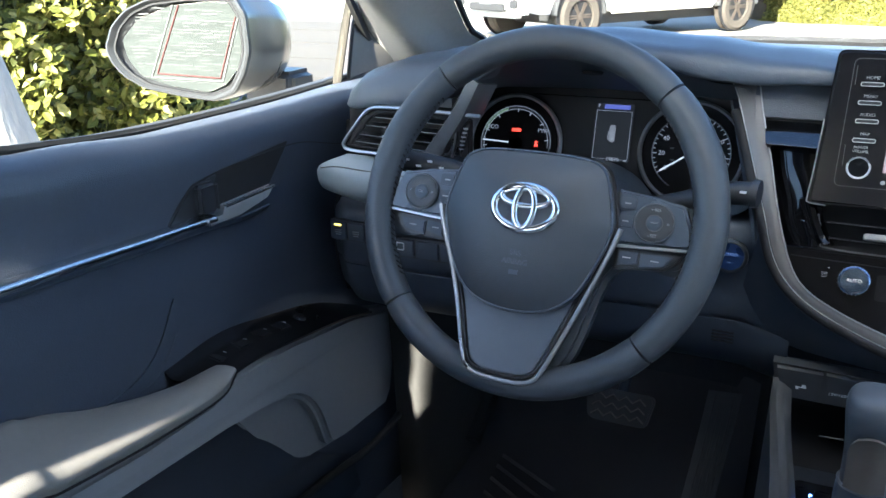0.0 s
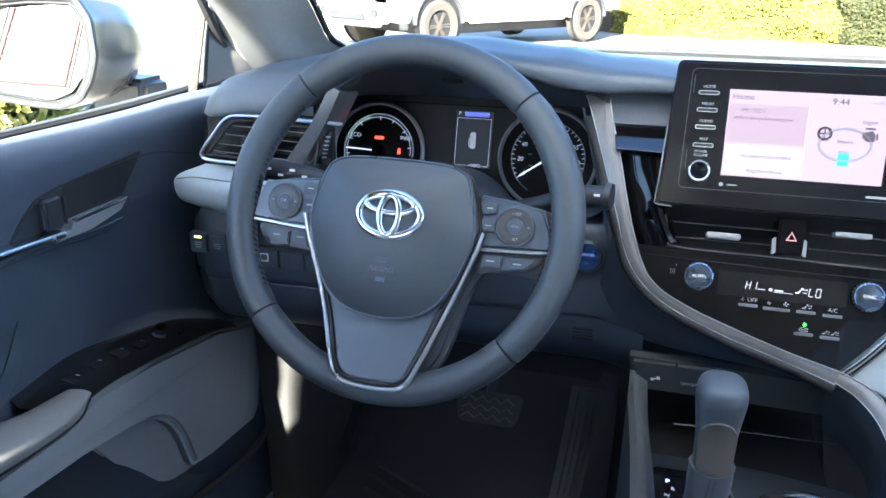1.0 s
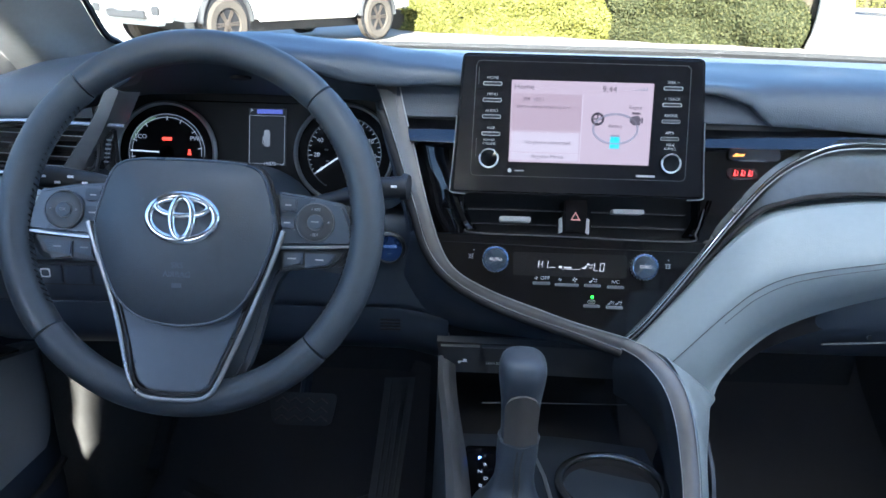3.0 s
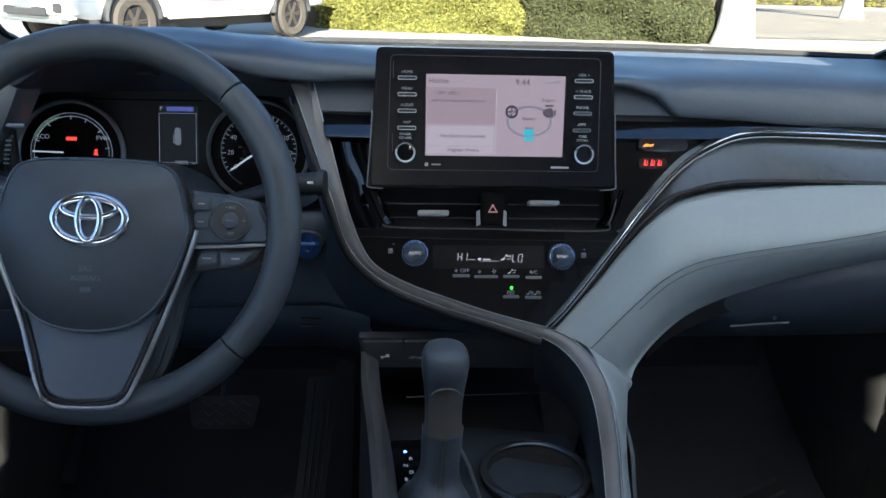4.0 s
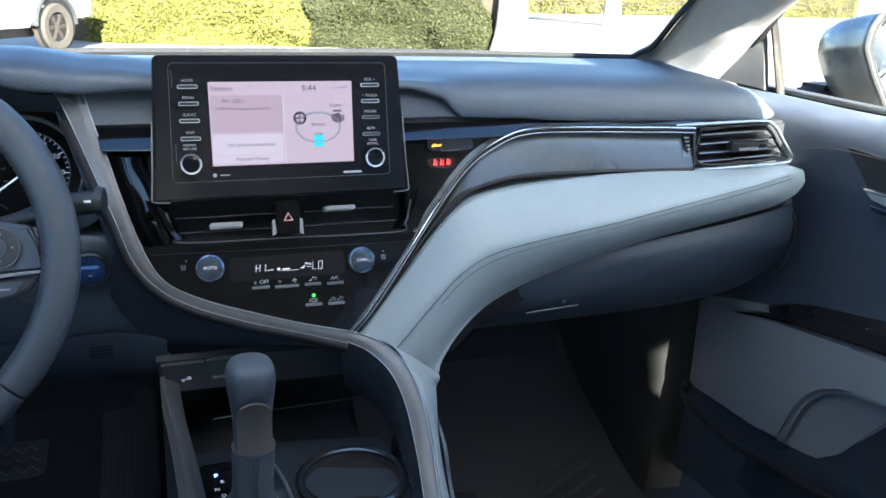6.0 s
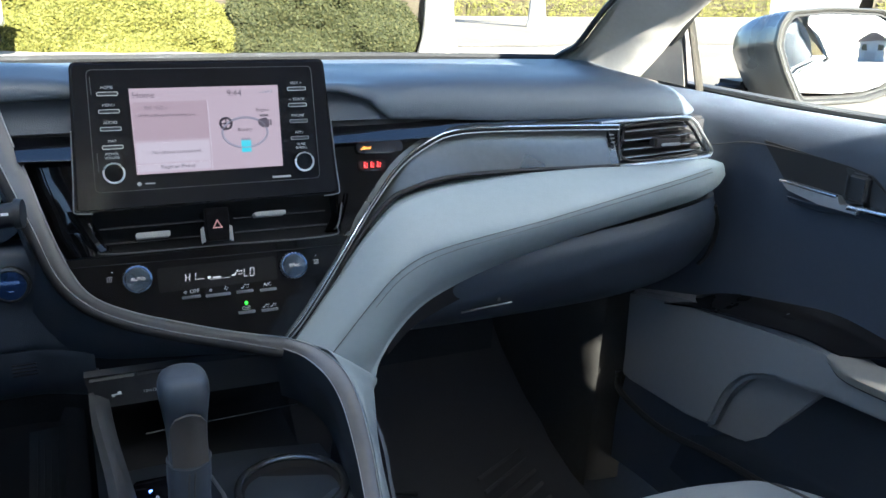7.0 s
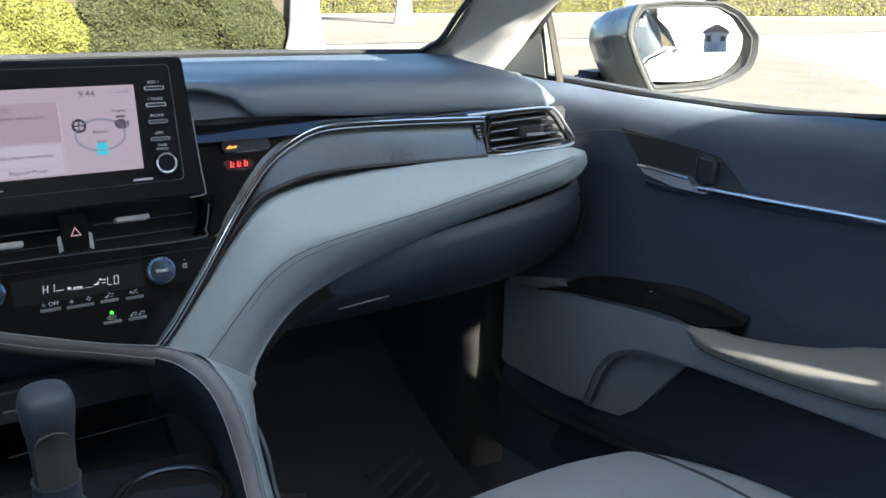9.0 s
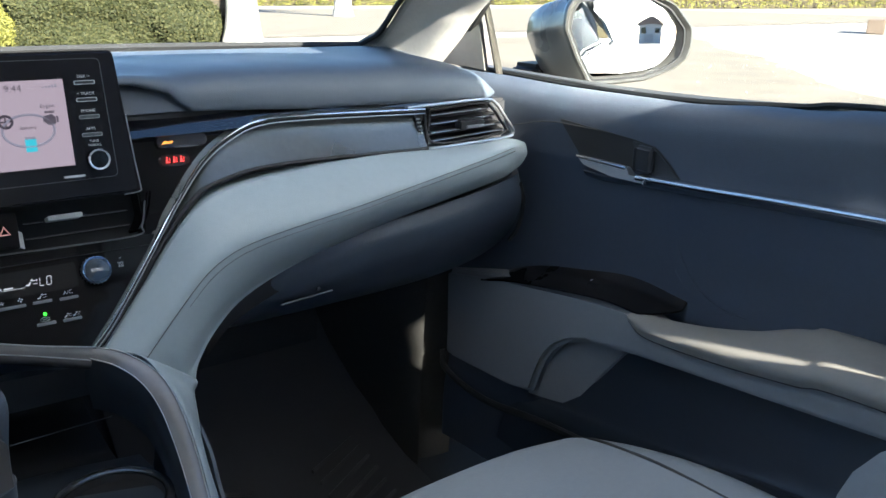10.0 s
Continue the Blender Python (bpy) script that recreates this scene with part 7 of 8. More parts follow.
def seat(x, fwd, label, wing):
    """A front seat: cushion with bolsters, backrest, head rest."""
    s = thing("front_seat", label, "car seat", pose(x, fwd * 0.35 - 0.01, 0.026), group="front seats")
    fwd *= 0.65
    lines = []
    for q in (-1, 1):
        side = [((0.262, 0.515, 0.37), (0.268, 0.40, 0.40), (0.272, 0.2, 0.41), (0.275, -0.02, 0.42)),
                ((0.252, 0.560, 0.462), (0.258, 0.42, 0.520), (0.262, 0.2, 0.532), (0.268, -0.02, 0.545)),
                ((0.222, 0.595, 0.512), (0.226, 0.44, 0.560), (0.230, 0.2, 0.574), (0.236, -0.02, 0.582)),
                ((0.185, 0.618, 0.524), (0.188, 0.45, 0.560), (0.190, 0.2, 0.566), (0.194, -0.02, 0.570)),
                ((0.150, 0.630, 0.524), (0.150, 0.46, 0.550), (0.150, 0.2, 0.545), (0.150, -0.02, 0.535)),
                ((0.070, 0.642, 0.524), (0.070, 0.46, 0.546), (0.070, 0.2, 0.530), (0.070, -0.02, 0.51))]
        for c in (side if q < 0 else side[::-1]):
            x1, y1, z1 = c[0]
            lines.append([(q * x1 * 0.97, y1 - 0.03, 0.36), (q * x1, y1 + 0.004, z1 - 0.06), (q * x1, y1, z1 - 0.012)] + [(q * a, b - (0.02 if k == 0 else 0), d + (0.012 if k == 0 else 0)) for k, (a, b, d) in enumerate(c)])
        part("piping", tube(spline([(q * 0.185, 0.619, 0.514), (q * 0.1855, 0.599, 0.5395), (q * 0.1865, 0.55, 0.5515), (q * 0.188, 0.45, 0.5635), (q * 0.190, 0.2, 0.5695), (q * 0.194, -0.02, 0.5735)], 30), 0.0022, 6), THREAD, s)
    part("cushion", loft(lines, 44, 36, 0.004), SEAT, s, "pale grey leather cushion with raised bolsters")
    part("base", box(0.50, 0.55, 0.16, 0.02, at=(0, 0.28, 0.35)), BLACK, s)
    part("backrest", loft([[(bx, by + fwd, bz) for bx, by, bz in row] for row in ([(-wing, 0.25, 0.50), (-0.19, 0.06, 0.50), (0, -0.02, 0.52), (0.19, 0.06, 0.50), (wing, 0.25, 0.50)], [(-wing, 0.21, 0.66), (-0.19, 0.02, 0.66), (0, -0.06, 0.66), (0.19, 0.02, 0.66), (wing, 0.21, 0.66)], [(-0.215, 0.0, 0.84), (-0.16, -0.09, 0.84), (0, -0.13, 0.84), (0.16, -0.09, 0.84), (0.215, 0.0, 0.84)], [(-0.175, -0.13, 1.02), (-0.13, -0.17, 1.02), (0, -0.20, 1.04), (0.13, -0.17, 1.02), (0.175, -0.13, 1.02)], [(-0.15, -0.19, 1.10), (-0.1, -0.21, 1.11), (0, -0.23, 1.12), (0.1, -0.21, 1.11), (0.15, -0.19, 1.10)])], 20, 24, 0.07), SEAT, s, "pale grey leather backrest with side wings")
    part("headrest", box(0.28, 0.11, 0.20, 0.04, at=(0, -0.27 + fwd, 1.23), seg=4), SEAT, s)
    for q in (-1, 1):
        part("post", tube([(q * 0.06, -0.24 + fwd, 1.08), (q * 0.06, -0.265 + fwd, 1.18)], 0.007, 8), CHROME, s)


seat(-0.425, 0.0, "pale grey leather driver's seat with a head rest", 0.222)
seat(0.425, 0.10, "pale grey leather passenger seat with rounded front edge", 0.245)
back_glass = thing("window_2", "tinted rear window", "window", kind="structure")
bg = part("pane", loft([[(-0.60, -1.36, 1.345), (0, -1.40, 1.37), (0.60, -1.36, 1.345)], [(-0.66, -1.62, 1.2), (0, -1.68, 1.22), (0.66, -1.62, 1.2)], [(-0.72, -1.85, 1.05), (0, -1.92, 1.05), (0.72, -1.85, 1.05)]], 8, 10, 0.004), glass("tinted_glass", (0.07, 0.075, 0.072)), back_glass)
bench = thing("rear_bench", "pale grey leather rear bench seat", "car seat")
part("cushion", box(1.3, 0.5, 0.2, 0.05, at=(0, -0.85, 0.42)), SEAT, bench)
part("backrest", loft([[(-0.65, -1.05, 0.5), (0.65, -1.05, 0.5)], [(-0.65, -1.2, 0.8), (0.65, -1.2, 0.8)], [(-0.62, -1.28, 1.0), (0.62, -1.28, 1.0)]], 8, 8, 0.1), SEAT, bench)
for hx in (-0.42, 0.0, 0.42):
    part("headrest", box(0.26, 0.10, 0.22, 0.04, at=(hx, -1.27, 1.12), seg=4), SEAT, bench)


# ---- outside ----
def fall(y):
    """The yard's gentle fall ahead of the car."""
    return -0.014 * max(0.0, y - 2.0) if y < 60 else -0.812


DIRT = mat("pale_concrete", (0.30, 0.265, 0.22), 0.9, grain=0.5, grain_scale=60, var=0.12, var_scale=0.8)
ASPHALT = mat("worn_asphalt", (0.185, 0.155, 0.115), 0.9, grain=0.9, grain_scale=45, var=0.32, var_scale=1.2)
ground = thing("ground", "pale sunlit concrete yard with a gentle fall", "ground", kind="structure")
gx = [-400, -150, -60, -30, -15, -8, -4, 0, 4, 8, 15, 30, 60, 150, 400]
gy = [-400, -100, -30, -10, -4, 0, 2, 6, 10, 15, 20, 30, 45, 60, 120, 400, 900]
part("sheet", grid([[(x, y, fall(y) - 0.01) for y in gy] for x in gx]), DIRT, ground)


def patch(name, corners, material, label, lift=0.004, ragged=0.0):
    t = thing(name, label, "paving", kind="structure")
    a, b, c, d = [np.array(p, float) for p in corners]
    rows = []
    for i in range(25):
        f = i / 24
        row = []
        for g in [k / 150 for k in range(151)]:
            p = (a * (1 - f) + b * f) * (1 - g) + (d * (1 - f) + c * f) * g
            p = p + ragged * max(0.0, f * 4 - 3) * (noise.noise(Vector((g * 9, 1.7, 0))) + 0.5 * noise.noise(Vector((g * 45, 4.2, 0)))) * np.array((0.7, -0.7))
            row.append((p[0], p[1], fall(p[1]) + lift))
        rows.append(row)
    part("surface", grid(rows), material, t)
    return t


patch("road", [(1.5, -2.0), (6.5, 1.5), (22, 17.5), (3.0, 15.0)], ASPHALT, "worn grey asphalt lane beside the car", ragged=0.35)


def litter(seed):
    """Small pale stones and crumbs on the lane and along its worn edge."""
    r = random.Random(seed)
    verts, faces = [], []
    for k in range(700):
        u = r.random()
        off = r.gauss(0, 0.35) if k % 3 else -r.random() * 3.5
        x, y = 6.5 + 15.5 * u + off * 0.71, 1.5 + 16 * u - off * 0.70
        z, e, i = fall(y) + 0.004, r.uniform(0.004, 0.014) * (1 if k % 9 else 1.7), len(verts)
        ring = [(x + e * r.uniform(0.7, 1.2) * math.cos(a), y + e * r.uniform(0.7, 1.2) * math.sin(a), z) for a in (0.2, 1.5, 2.7, 4.0, 5.2)]
        verts += ring + [(x, y, z + e * r.uniform(0.5, 0.9))]
        faces += [(i + j, i + (j + 1) % 5, i + 5) for j in range(5)]
    me = bpy.data.meshes.new("litter")
    me.from_pydata(verts, [], faces)
    me.update()
    me.materials.append(mat("pale_stone", (0.36, 0.33, 0.28), 0.9, var=0.3, var_scale=9))
    tagged(new("gravel", me), "small pale stones scattered along the lane", "gravel", "", "stuff")


litter(12)


def house():
    """The house far behind the car, seen in the passenger's mirror."""
    h = thing("house", "distant grey house with a low gable roof", "house", pose(6.6, -72, 0, 0, 0, 3))
    WALLH = mat("grey_render", (0.30, 0.31, 0.32), 0.9, grain=0.4, grain_scale=40, var=0.1)
    ROOFH = mat("brown_roof", (0.12, 0.09, 0.075), 0.85, var=0.2, var_scale=3)
    part("wall", box(6.2, 7.0, 4.4, at=(0, 0, 2.2)), WALLH, h)
    roof = prism([(-3.7, 4.3), (3.7, 4.3), (3.3, 4.75), (0.5, 6.3), (-0.5, 6.3), (-3.3, 4.75)], -3.9, 3.9)
    part("roof", moved(roof, pose(0, 0, 0, 90, 0, 0)), ROOFH, h, "brown gable roof")
    for x in (-1.8, 1.9):
        w = part("window", box(1.3, 0.10, 1.3, at=(x, 3.54, 3.0)), PIANO, h)
        part("frame", box(1.5, 0.06, 0.10, at=(x, 3.56, 2.30)), GREYHARD, w)
    part("garage_door", box(2.6, 0.10, 2.1, at=(-0.4, 3.53, 1.06)), GREYHARD, h, "pale garage door")


house()
patch("pavement", [(5.5, 19), (50, 19), (50, 48), (9, 48)], ASPHALT, "grey asphalt lot beyond the trees")

patch("slab_paving", [(-8.0, 4.5), (-3.2, 4.5), (-8.6, 16.0), (-17.0, 16.0)], mat("tan_slabs", (0.095, 0.083, 0.070), 0.9, grain=0.6, grain_scale=60, var=0.22, var_scale=1.5), "tan concrete slabs beside the shrub")
TWIG = mat("hedge_twigs", (0.05, 0.04, 0.025), 0.9)
slab = thing("slab_joints", "dark joints between the pale concrete slabs", "paving", kind="structure")
for jy in (5.6, 7.5, 9.2, 11.2, 13.6):
    part("joint", box(9.0, 0.03, 0.012, at=(-9.2, jy, fall(jy) + 0.001)), TWIG, slab)
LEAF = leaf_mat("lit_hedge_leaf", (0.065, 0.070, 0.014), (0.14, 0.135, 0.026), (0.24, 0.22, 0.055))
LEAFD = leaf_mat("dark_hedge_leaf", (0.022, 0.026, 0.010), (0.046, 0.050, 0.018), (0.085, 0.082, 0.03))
LEAFY = leaf_mat("shrub_leaf", (0.03, 0.036, 0.010), (0.17, 0.175, 0.030), (0.40, 0.37, 0.12), 0.35)
BARK = mat("pale_bark", (0.36, 0.34, 0.31), 0.9, grain=0.8, grain_scale=30, var=0.25, var_scale=8, streak=(1, 1, 0.25))


def leaves(n, place, size, seed, cup=0.35):
    """n small folded leaves with points and facings from place(random)."""
    r = random.Random(seed)
    verts, faces = [], []
    for _ in range(n):
        p, out = place(r)
        d = Vector((out[0] + r.uniform(-1, 1) * 0.9, out[1] + r.uniform(-1, 1) * 0.9, out[2] + r.uniform(-0.7, 1) * 0.9)).normalized()
        a = d.cross(Vector((r.uniform(-1, 1), r.uniform(-1, 1), r.uniform(-1, 1)))).normalized()
        b = d.cross(a)
        L = size * r.uniform(0.6, 1.25)
        w = L * r.uniform(0.42, 0.6)
        p = Vector(p)
        k = len(verts)
        u = d * cup * w * 0.35
        verts += [p, p + a * L * 0.28 + b * w * 0.45 + u, p + a * L * 0.68 + b * w * 0.46 + u, p + a * L, p + a * L * 0.68 - b * w * 0.46 + u, p + a * L * 0.28 - b * w * 0.45 + u]
        faces += [(k, k + 1, k + 2, k + 3), (k, k + 3, k + 4, k + 5)]
    me = bpy.data.meshes.new("leaves")
    me.from_pydata([tuple(v) for v in verts], [], faces)
    me.update()
    return me


def foliage(parent, me, material, name="crown", label=""):
    me.materials.append(material)
    ob = new(name, me)
    ob.parent = parent
    if label:
        ob["label"] = label
    return ob


def hedge(x0, y0, x1, y1, height, depth, n, size, material, label, seed, name="hedge"):
    h = thing(name, label, "hedge", kind="")
    a, b = Vector((x0, y0, 0)), Vector((x1, y1, 0))
    t = (b - a).normalized()
    nrm = Vector((t.y, -t.x, 0))
    L = (b - a).length
    cells = max(6, int(L / 0.35))
    rows = []
    for i in range(cells + 1):
        p = a + t * L * i / cells
        zf = fall(p.y)
        wob = [0.12 * noise.noise(Vector((i * 0.37 + seed, k * 0.9, 3.1))) for k in range(6)]
        pr = [(depth * 0.18 + wob[0], 0.02), (depth * 0.22 + wob[1], height * 0.3), (depth * 0.22 + wob[2], height * 0.7), (depth * 0.15 + wob[3], height * 0.88), (-depth * 0.25, height * 0.88), (-depth * 0.42, height * 0.5), (-depth * 0.3, 0.02)]
        rows.append([tuple(p + nrm * o + Vector((0, 0, zf + z))) for o, z in pr])
    part("branches", grid(rows), TWIG, h)

    def place(r):
        u = r.random() * L
        p = a + t * u
        q = r.random()
        z = height * (r.random() ** 1.1)
        bump = 0.48 * noise.noise(Vector((u * 0.9 + seed, z * 1.3, 0))) + 0.16 * noise.noise(Vector((u * 2.6, z * 3.0, seed)))
        if q < 0.78:
            o = depth * 0.45 - 0.9 * max(0.0, 1 - min(u, L - u) / 0.7) ** 2 + bump + r.uniform(-0.12, 0.04) - 0.12 * (z / height) ** 3
            return p + nrm * o + Vector((0, 0, fall(p.y) + z)), (nrm.x, nrm.y, 0.5)
        return p + nrm * r.uniform(-depth * 0.45, depth * 0.45) + Vector((0, 0, fall(p.y) + height + bump)), (0, 0, 1)

    foliage(h, leaves(n, place, size, seed), material, "leaves")
    return h


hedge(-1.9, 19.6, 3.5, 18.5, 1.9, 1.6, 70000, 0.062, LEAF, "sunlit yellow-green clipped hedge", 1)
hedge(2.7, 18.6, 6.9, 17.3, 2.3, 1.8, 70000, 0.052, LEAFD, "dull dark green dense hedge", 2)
hedge(12, 56, 60, 62, 2.2, 2.0, 14000, 0.16, LEAF, "far sunlit hedge beyond the lot", 3)
hedge(52, 44, 95, 40, 2.2, 2.0, 6000, 0.2, LEAF, "far hedge beside the lane", 4)


def shrub_bank(seed):
    """The leafy shrub close to the driver's window."""
    h = thing("shrub", "leafy green shrub with yellow-lit leaves beside the car", "shrub")

    def place(r):
        u, v = r.random(), r.random()
        y = 1.0 + 3.7 * u
        x = -5.5 + 1.55 * u + 0.5 * noise.noise(Vector((u * 9, v * 5, seed))) + r.uniform(-0.5, 0.15)
        z = 1.8 * v * (1 - 0.55 * u)
        return (x, y, z), (0.5, -0.8, 0.4)

    bm = loft([[(-5.9, 1.0, 0.0), (-5.2, 2.9, 0.0), (-4.5, 4.8, 0.0)], [(-5.95, 1.05, 0.8), (-5.25, 2.95, 0.7), (-4.55, 4.85, 0.3)], [(-6.3, 1.25, 1.5), (-5.6, 3.1, 1.2), (-4.9, 4.95, 0.5)]], 6, 10, 0.2)
    part("branches", bm, TWIG, h)
    foliage(h, leaves(34000, place, 0.088, seed), LEAFY, "leaves")


shrub_bank(7)


def tree(x, y, r, h, label, lean=(0, 0), seed=0, crown=2.2):
    t = thing("tree", label, "tree")
    z = fall(y)
    rnd = random.Random(seed)
    n = 22
    rows = []
    for i in range(12):
        f = i / 11
        rr = r * (1.0 + 0.28 * math.exp(-f * h / 0.3)) * (1 - 0.45 * f)
        rows.append([(x + lean[0] * f + rr * (1 + 0.10 * noise.noise(Vector((math.cos(a) * 1.3, math.sin(a) * 1.3, f * 4 + seed)))) * math.cos(a), y + lean[1] * f + rr * math.sin(a), z + f * h) for a in [2 * math.pi * k / n for k in range(n)]])
    bm = grid(rows, closed_v=True)
    bmesh.ops.recalc_face_normals(bm, faces=bm.faces[:])
    part("trunk", bm, BARK, t, "pale sunlit bark trunk")
    top = Vector((x + lean[0], y + lean[1], z + h))
    tips = []
    for k in range(6):
        a = 2 * math.pi * k / 6 + rnd.uniform(-0.3, 0.3)
        tip = top + Vector((math.cos(a) * crown * 0.8, math.sin(a) * crown * 0.8, rnd.uniform(0.6, 1.6)))
        tips.append(tip)
        part("limb", tube([top - Vector((0, 0, 0.3)), top.lerp(tip, 0.5) + Vector((0, 0, 0.2)), tip], [r * 0.45, r * 0.28, r * 0.1], 7), BARK, t)

    def place(q):
        c = tips[q.randrange(6)]
        d = Vector((q.gauss(0, 1), q.gauss(0, 1), q.gauss(0, 0.7))).normalized() * crown * 0.6 * q.random() ** 0.4
        return c + d, d.normalized()

    foliage(t, leaves(3500, place, 0.14, seed + 50), LEAFD, "crown")


tree(6.95, 16.6, 0.36, 3.4, "pale-barked tree in the yard, sunlit", (0.1, 0), 1)
tree(19.0, 33.5, 0.40, 3.6, "pale-barked tree further off, sunlit", (-0.1, 0), 2)
tree(-3.50, 2.46, 0.20, 11.0, "pale peeling-bark tree beside the car", (-1.6, -1.2), 3, 1.8)

# low wall block and car park things to the right
wall = solid("wall_block", box(1.5, 0.5, 0.42, 0.02, at=(0, 0, 0.21)), mat("brown_block", (0.16, 0.12, 0.09), 0.9, grain=0.4, grain_scale=60), "low brown masonry block on the pale ground", "wall", m=pose(26.5, 13.2, fall(13), 0, 0, 20))


# ---- parked pickup ----
def pickup():
    ax = Vector((-0.538, -0.843, 0)).normalized()      # forward
    base = Vector((-3.61, 14.94, fall(14.9)))
    m = Matrix.Translation(base) @ Matrix(((ax.x, -ax.y, 0), (ax.y, ax.x, 0), (0, 0, 1))).to_4x4()
    t = thing("pickup_truck", "parked white crew-cab pickup truck with dark alloy wheels", "truck", m)
    WHITEP = mat("white_car_paint", (0.60, 0.60, 0.58), 0.3, coat=0.4, var=0.03)
    DARK = mat("dark_trim", (0.03, 0.03, 0.032), 0.6)
    TYRE = mat("dusty_tyre", (0.05, 0.042, 0.034), 0.9, var=0.2)
    ALLOY = mat("dark_alloy", (0.075, 0.062, 0.052), 0.45, metal=0.4)
    sect = []
    for x, w, zb, zm, zt in ((2.75, 0.80, 0.50, 0.95, 1.12), (2.55, 0.92, 0.46, 0.98, 1.24), (2.0, 0.97, 0.46, 1.0, 1.28), (1.2, 0.98, 0.46, 1.0, 1.30), (0.0, 0.98, 0.46, 1.0, 1.30), (-1.2, 0.98, 0.48, 1.0, 1.32), (-2.3, 0.97, 0.52, 1.0, 1.32), (-2.85, 0.94, 0.56, 1.0, 1.30)):
        sect.append([(x, -w * 0.95, zb), (x, -w, zb + 0.12), (x, -w, zm), (x, -w * 0.96, zt), (x, w * 0.96, zt), (x, w, zm), (x, w, zb + 0.12), (x, w * 0.95, zb)])
    rows = [spline(c, 36) for c in sect]
    bm = grid([[tuple(p) for p in r] for r in rows])
    bmesh.ops.recalc_face_normals(bm, faces=bm.faces[:])
    part("body", bm, WHITEP, t, "white painted body")
    # dark underbody box, added to give the shade seen beneath the truck
    part("underbody_shade", box(3.9, 1.5, 0.30, 0.04, at=(-0.1, 0, 0.40)), DARK, t, "dark underbody box standing in for the shade beneath")
    part("cab", loft([[(1.15, -0.90, 1.28), (0.45, -0.80, 1.90), (-1.05, -0.80, 1.92), (-1.30, -0.90, 1.30)], [(1.2, 0, 1.30), (0.45, 0, 1.96), (-1.05, 0, 1.98), (-1.30, 0, 1.32)], [(1.15, 0.90, 1.28), (0.45, 0.80, 1.90), (-1.05, 0.80, 1.92), (-1.30, 0.90, 1.30)]], 8, 30, 0.03), WHITEP, t)
    for x0, x1 in ((0.30, -0.28), (-0.36, -0.98)):
        part("side_window", prism([(x0 + 0.35 * (x0 > 0), 1.36), (x0, 1.82), (x1, 1.82), (x1, 1.36)], 0, 0.03), PIANO, t).matrix_basis = Matrix(((1, 0, 0, 0), (0, 0, 1, 0.86), (0, 1, 0, 0), (0, 0, 0, 1)))
    grille = part("grille", box(0.10, 1.15, 0.46, 0.03, at=(2.80, 0, 0.98)), DARK, t, "dark mesh grille in a bright frame")
    part("frame", moved(ring(rrect(1.22, 0.53, 0.10), rrect(1.12, 0.44, 0.08), -0.02, 0.05), Matrix.Translation((2.84, 0, 0.98)) @ Matrix(((0, 0, 1, 0), (1, 0, 0, 0), (0, 1, 0, 0), (0, 0, 0, 1)))), SATIN, grille)
    for r in range(6):
        for c in range(11):
            part("mesh_cell", moved(ring(rrect(0.092, 0.066, 0.02), rrect(0.070, 0.046, 0.015), 0.0, 0.03), Matrix.Translation((2.845, -0.50 + 0.1 * c + (0.05 if r % 2 else 0) - 0.025, 0.80 + 0.072 * r)) @ Matrix(((0, 0, 1, 0), (1, 0, 0, 0), (0, 1, 0, 0), (0, 0, 0, 1)))), SATIN, grille)
    for s in (-1, 1):
        lamp = part("headlight", box(0.16, 0.30, 0.22, 0.03, at=(2.70, s * 0.76, 1.02)), GLASSY, t, "clear headlight")
        part("lamp_cell", box(0.03, 0.10, 0.10, 0.01, at=(2.785, s * 0.70, 1.03)), DARK, lamp)
        part("fog_light", box(0.08, 0.20, 0.14, 0.02, at=(2.90, s * 0.70, 0.62)), DARK, t)
    part("bumper", box(0.24, 1.86, 0.30, 0.07, at=(2.80, 0, 0.62), seg=3), WHITEP, t, "white front bumper")
    part("intake", box(0.06, 0.95, 0.13, 0.02, at=(2.91, 0, 0.56)), DARK, t, "dark lower intake")
    part("skid_plate", box(0.16, 1.3, 0.08, 0.02, at=(2.78, 0, 0.44)), SATIN, t)
    part("plate_bar", box(0.02, 0.32, 0.12, at=(2.935, 0, 0.66)), SATIN, t)
    for s in (-1, 1):
        part("side_step", tube([(1.15, s * 0.98, 0.47), (-1.15, s * 0.98, 0.47)], 0.05, 8), WHITEP, t)
        part("moulding", box(1.9, 0.02, 0.03, at=(0.1, s * 0.985, 0.68)), SATIN, t)
        for x in (1.84, -1.84):
            part("wheel_arch", tube([(x + 0.50 * math.cos(a), s * 0.955, 0.44 + 0.50 * math.sin(a)) for a in [math.pi * k / 20 for k in range(21)]], 0.05, 8, flat=1.4, up=(0, 1, 0)), DARK, t)
            part("arch_gap", moved(lathe([(0.48, 0.0), (0.48, 0.02), (0.01, 0.02)], 32), Matrix.Translation((x, s * 0.962, 0.46)) @ Matrix.Rotation(radians(-90 * s), 4, "X")), BLACK, t)
            w = part("wheel", moved(lathe([(0.24, -0.12), (0.36, -0.13), (0.40, -0.09), (0.405, 0.0), (0.40, 0.09), (0.36, 0.13), (0.25, 0.12), (0.24, 0.04), (0.22, 0.02)], 40), Matrix.Rotation(radians(-90 * s), 4, "X")), TYRE, t, "dusty tyre on an alloy wheel")
            w.matrix_basis = Matrix.Translation((x, s * 0.90, 0.405))
            part("dish", moved(lathe([(0.235, 0.03), (0.20, 0.01), (0.02, 0.01)], 28), Matrix.Rotation(radians(-90 * s), 4, "X")), BLACK, w)
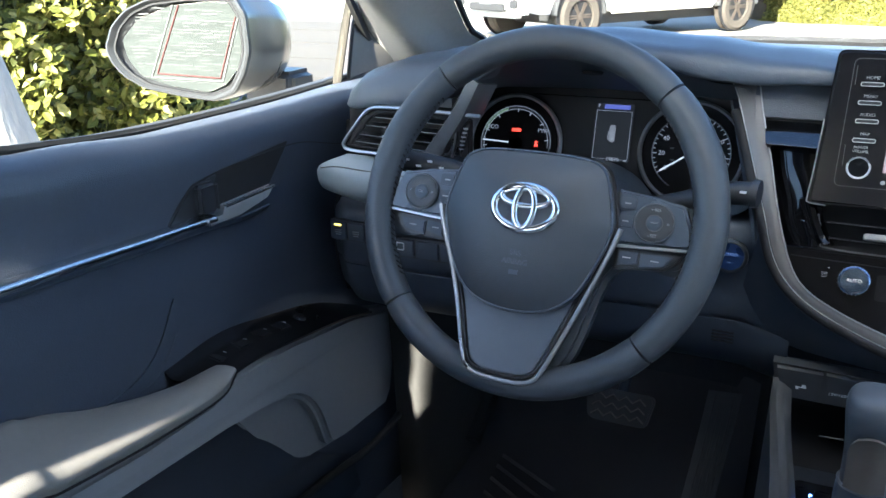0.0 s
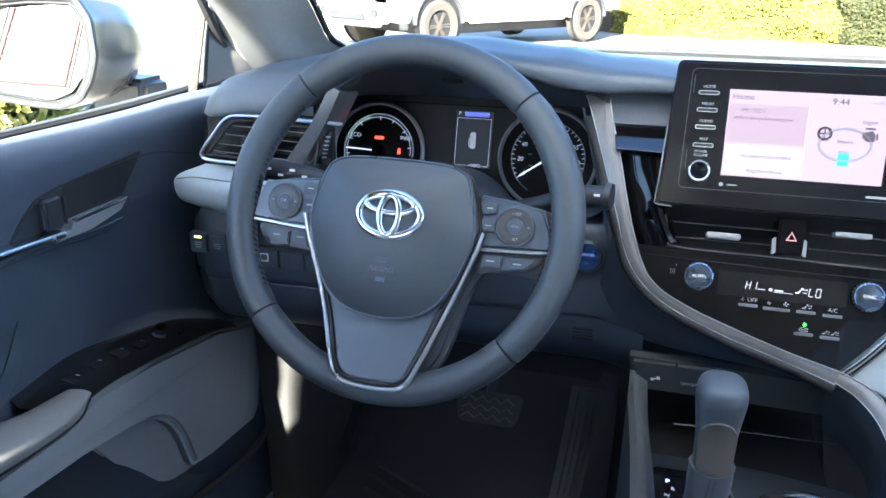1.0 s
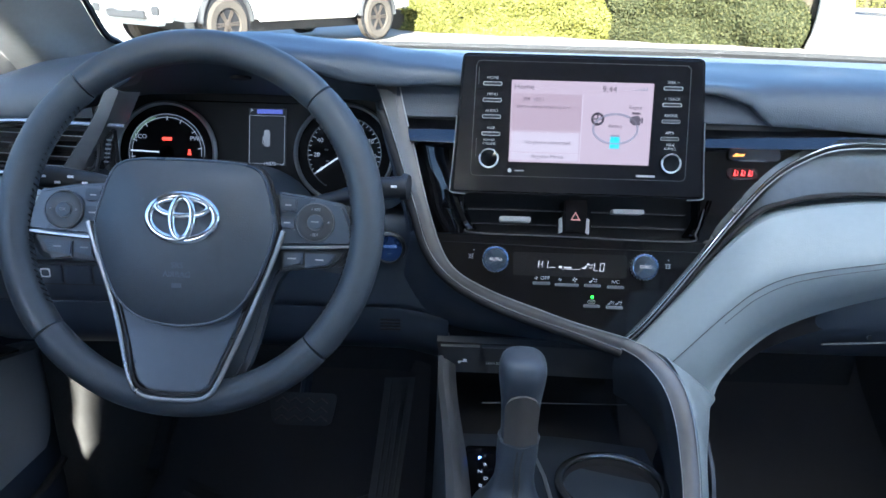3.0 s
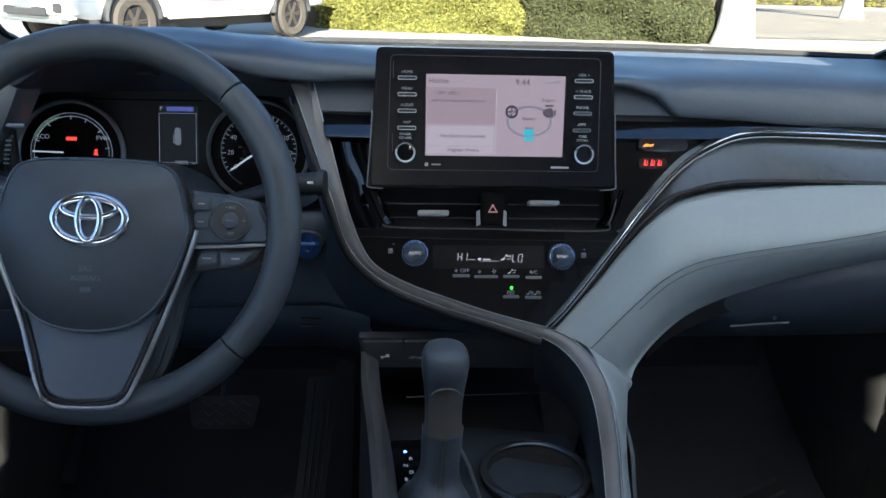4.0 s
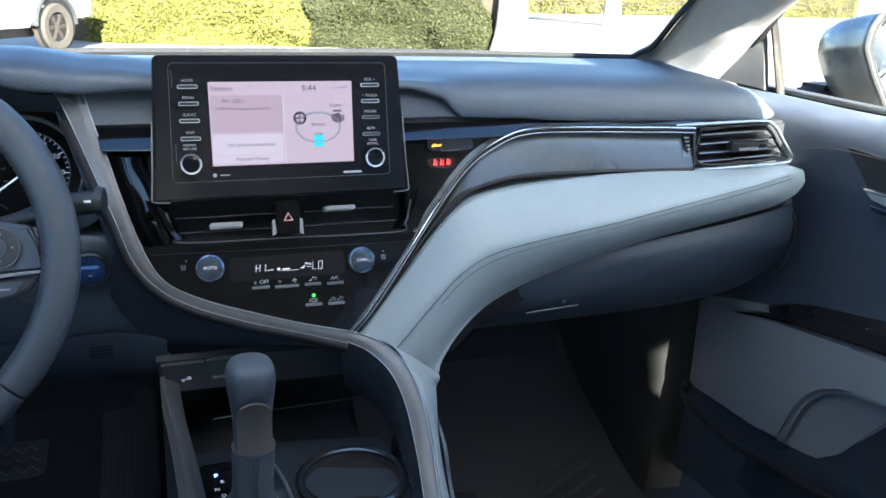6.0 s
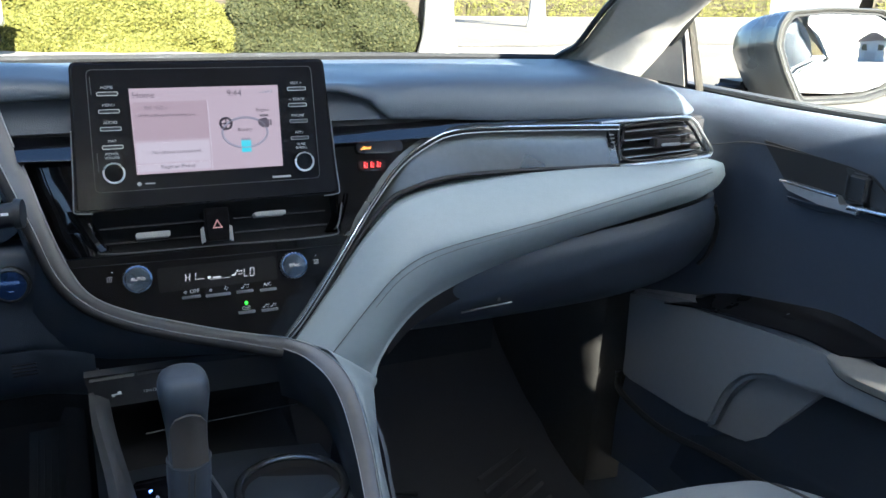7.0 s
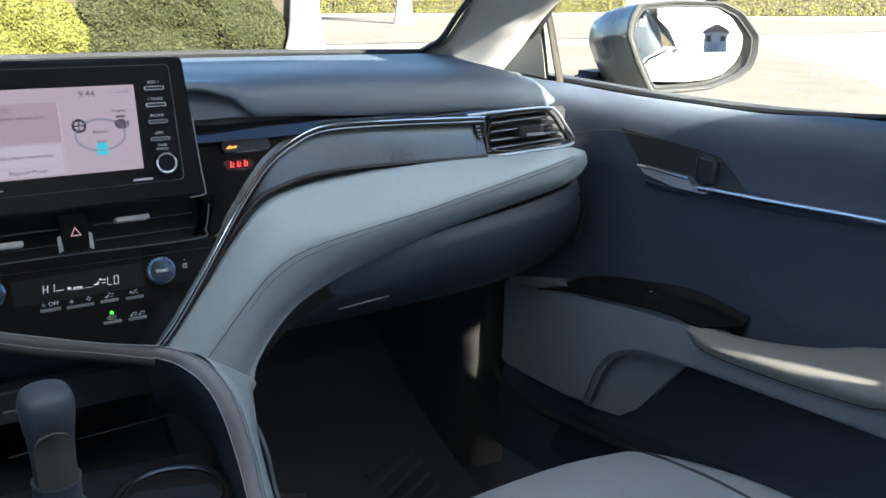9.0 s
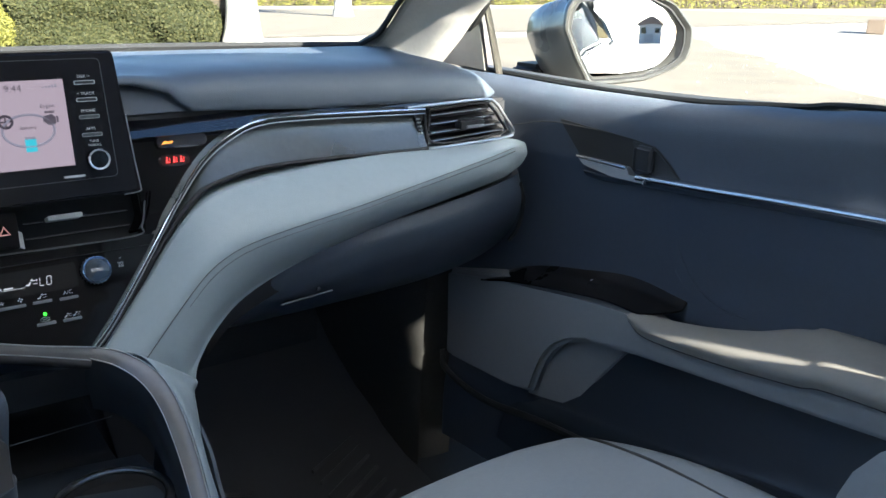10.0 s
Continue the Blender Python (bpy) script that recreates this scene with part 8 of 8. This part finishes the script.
            for k in range(12):
                part("spoke", moved(box(0.18, 0.026, 0.03, 0.008, at=(0.14, 0.012 if k % 2 else -0.012, 0.085)), Matrix.Rotation(radians(-90 * s), 4, "X") @ Matrix.Rotation(radians(60 * (k // 2) + 4 * (k % 2)), 4, "Z")), ALLOY, w)
            part("hub", moved(lathe([(0.06, 0.05), (0.06, 0.10), (0.01, 0.11)], 20), Matrix.Rotation(radians(-90 * s), 4, "X")), ALLOY, w)
    part("rear_bumper", box(0.18, 1.75, 0.20, 0.04, at=(-2.92, 0, 0.62)), SATIN, t)
    for s in (-1, 1):
        part("tail_light", box(0.06, 0.16, 0.40, 0.02, at=(-2.85, s * 0.86, 1.05)), mat("red_lens", (0.45, 0.03, 0.02), 0.2), t)


GLASSY = mat("headlight_lens", (0.7, 0.72, 0.75), 0.15, coat=0.5)
pickup()


# ---- small house behind the car, seen in the mirror ----
house = thing("house", "small pale house with a grey shingle roof across the yard", "house", pose(9.5, -15.0, 0, 0, 0, 25))
RENDERW = mat("pale_render", (0.62, 0.60, 0.56), 0.9, grain=0.3, grain_scale=80)
ROOFM = mat("grey_shingle", (0.16, 0.16, 0.17), 0.9, grain=0.4, grain_scale=40)
part("wall", box(7.0, 5.0, 2.6, at=(0, 0, 1.3)), RENDERW, house)
part("roof", loft([[(-3.9, -3.0, 2.55), (3.9, -3.0, 2.55)], [(-3.9, 0, 4.0), (3.9, 0, 4.0)], [(-3.9, 3.0, 2.55), (3.9, 3.0, 2.55)]], 3, 3, 0.15), ROOFM, house)
for wx in (-2.2, 0.2, 2.3):
    w = part("window", box(1.1, 0.1, 1.1, 0.01, at=(wx, 2.52, 1.5)), PIANO, house)
    part("frame", joined(box(1.25, 0.12, 0.08, at=(wx, 2.54, 2.09)), box(1.25, 0.12, 0.08, at=(wx, 2.54, 0.91)), box(0.08, 0.12, 1.1, at=(wx - 0.59, 2.54, 1.5)), box(0.08, 0.12, 1.1, at=(wx + 0.59, 2.54, 1.5))), WHITE, w)

# ---- loose grit and dry leaves along the edge of the asphalt ----
grit = thing("gravel", "pale grit and dry leaf bits scattered on the asphalt", "gravel", kind="stuff")
rnd = random.Random(21)
gv, gf = [], []
for _ in range(400):
    f = rnd.random()
    x, y = 6.5 + 15.5 * f + rnd.gauss(-0.6, 0.9), 1.5 + 16.0 * f + rnd.gauss(0, 0.9)
    r, k = rnd.uniform(0.006, 0.016), len(gv)
    a = rnd.random() * 6.28
    ring_pts = [(x + r * rnd.uniform(0.6, 1.2) * math.cos(a + 1.57 * q), y + r * rnd.uniform(0.6, 1.2) * math.sin(a + 1.57 * q), fall(y) + 0.004) for q in range(4)]
    gv += ring_pts + [(x, y, fall(y) + 0.004 + r * 0.8)]
    gf += [(k, k + 1, k + 4), (k + 1, k + 2, k + 4), (k + 2, k + 3, k + 4), (k + 3, k, k + 4)]
me = bpy.data.meshes.new("grit")
me.from_pydata(gv, [], gf)
me.update()
foliage(grit, me, ASPHALT, "bits")
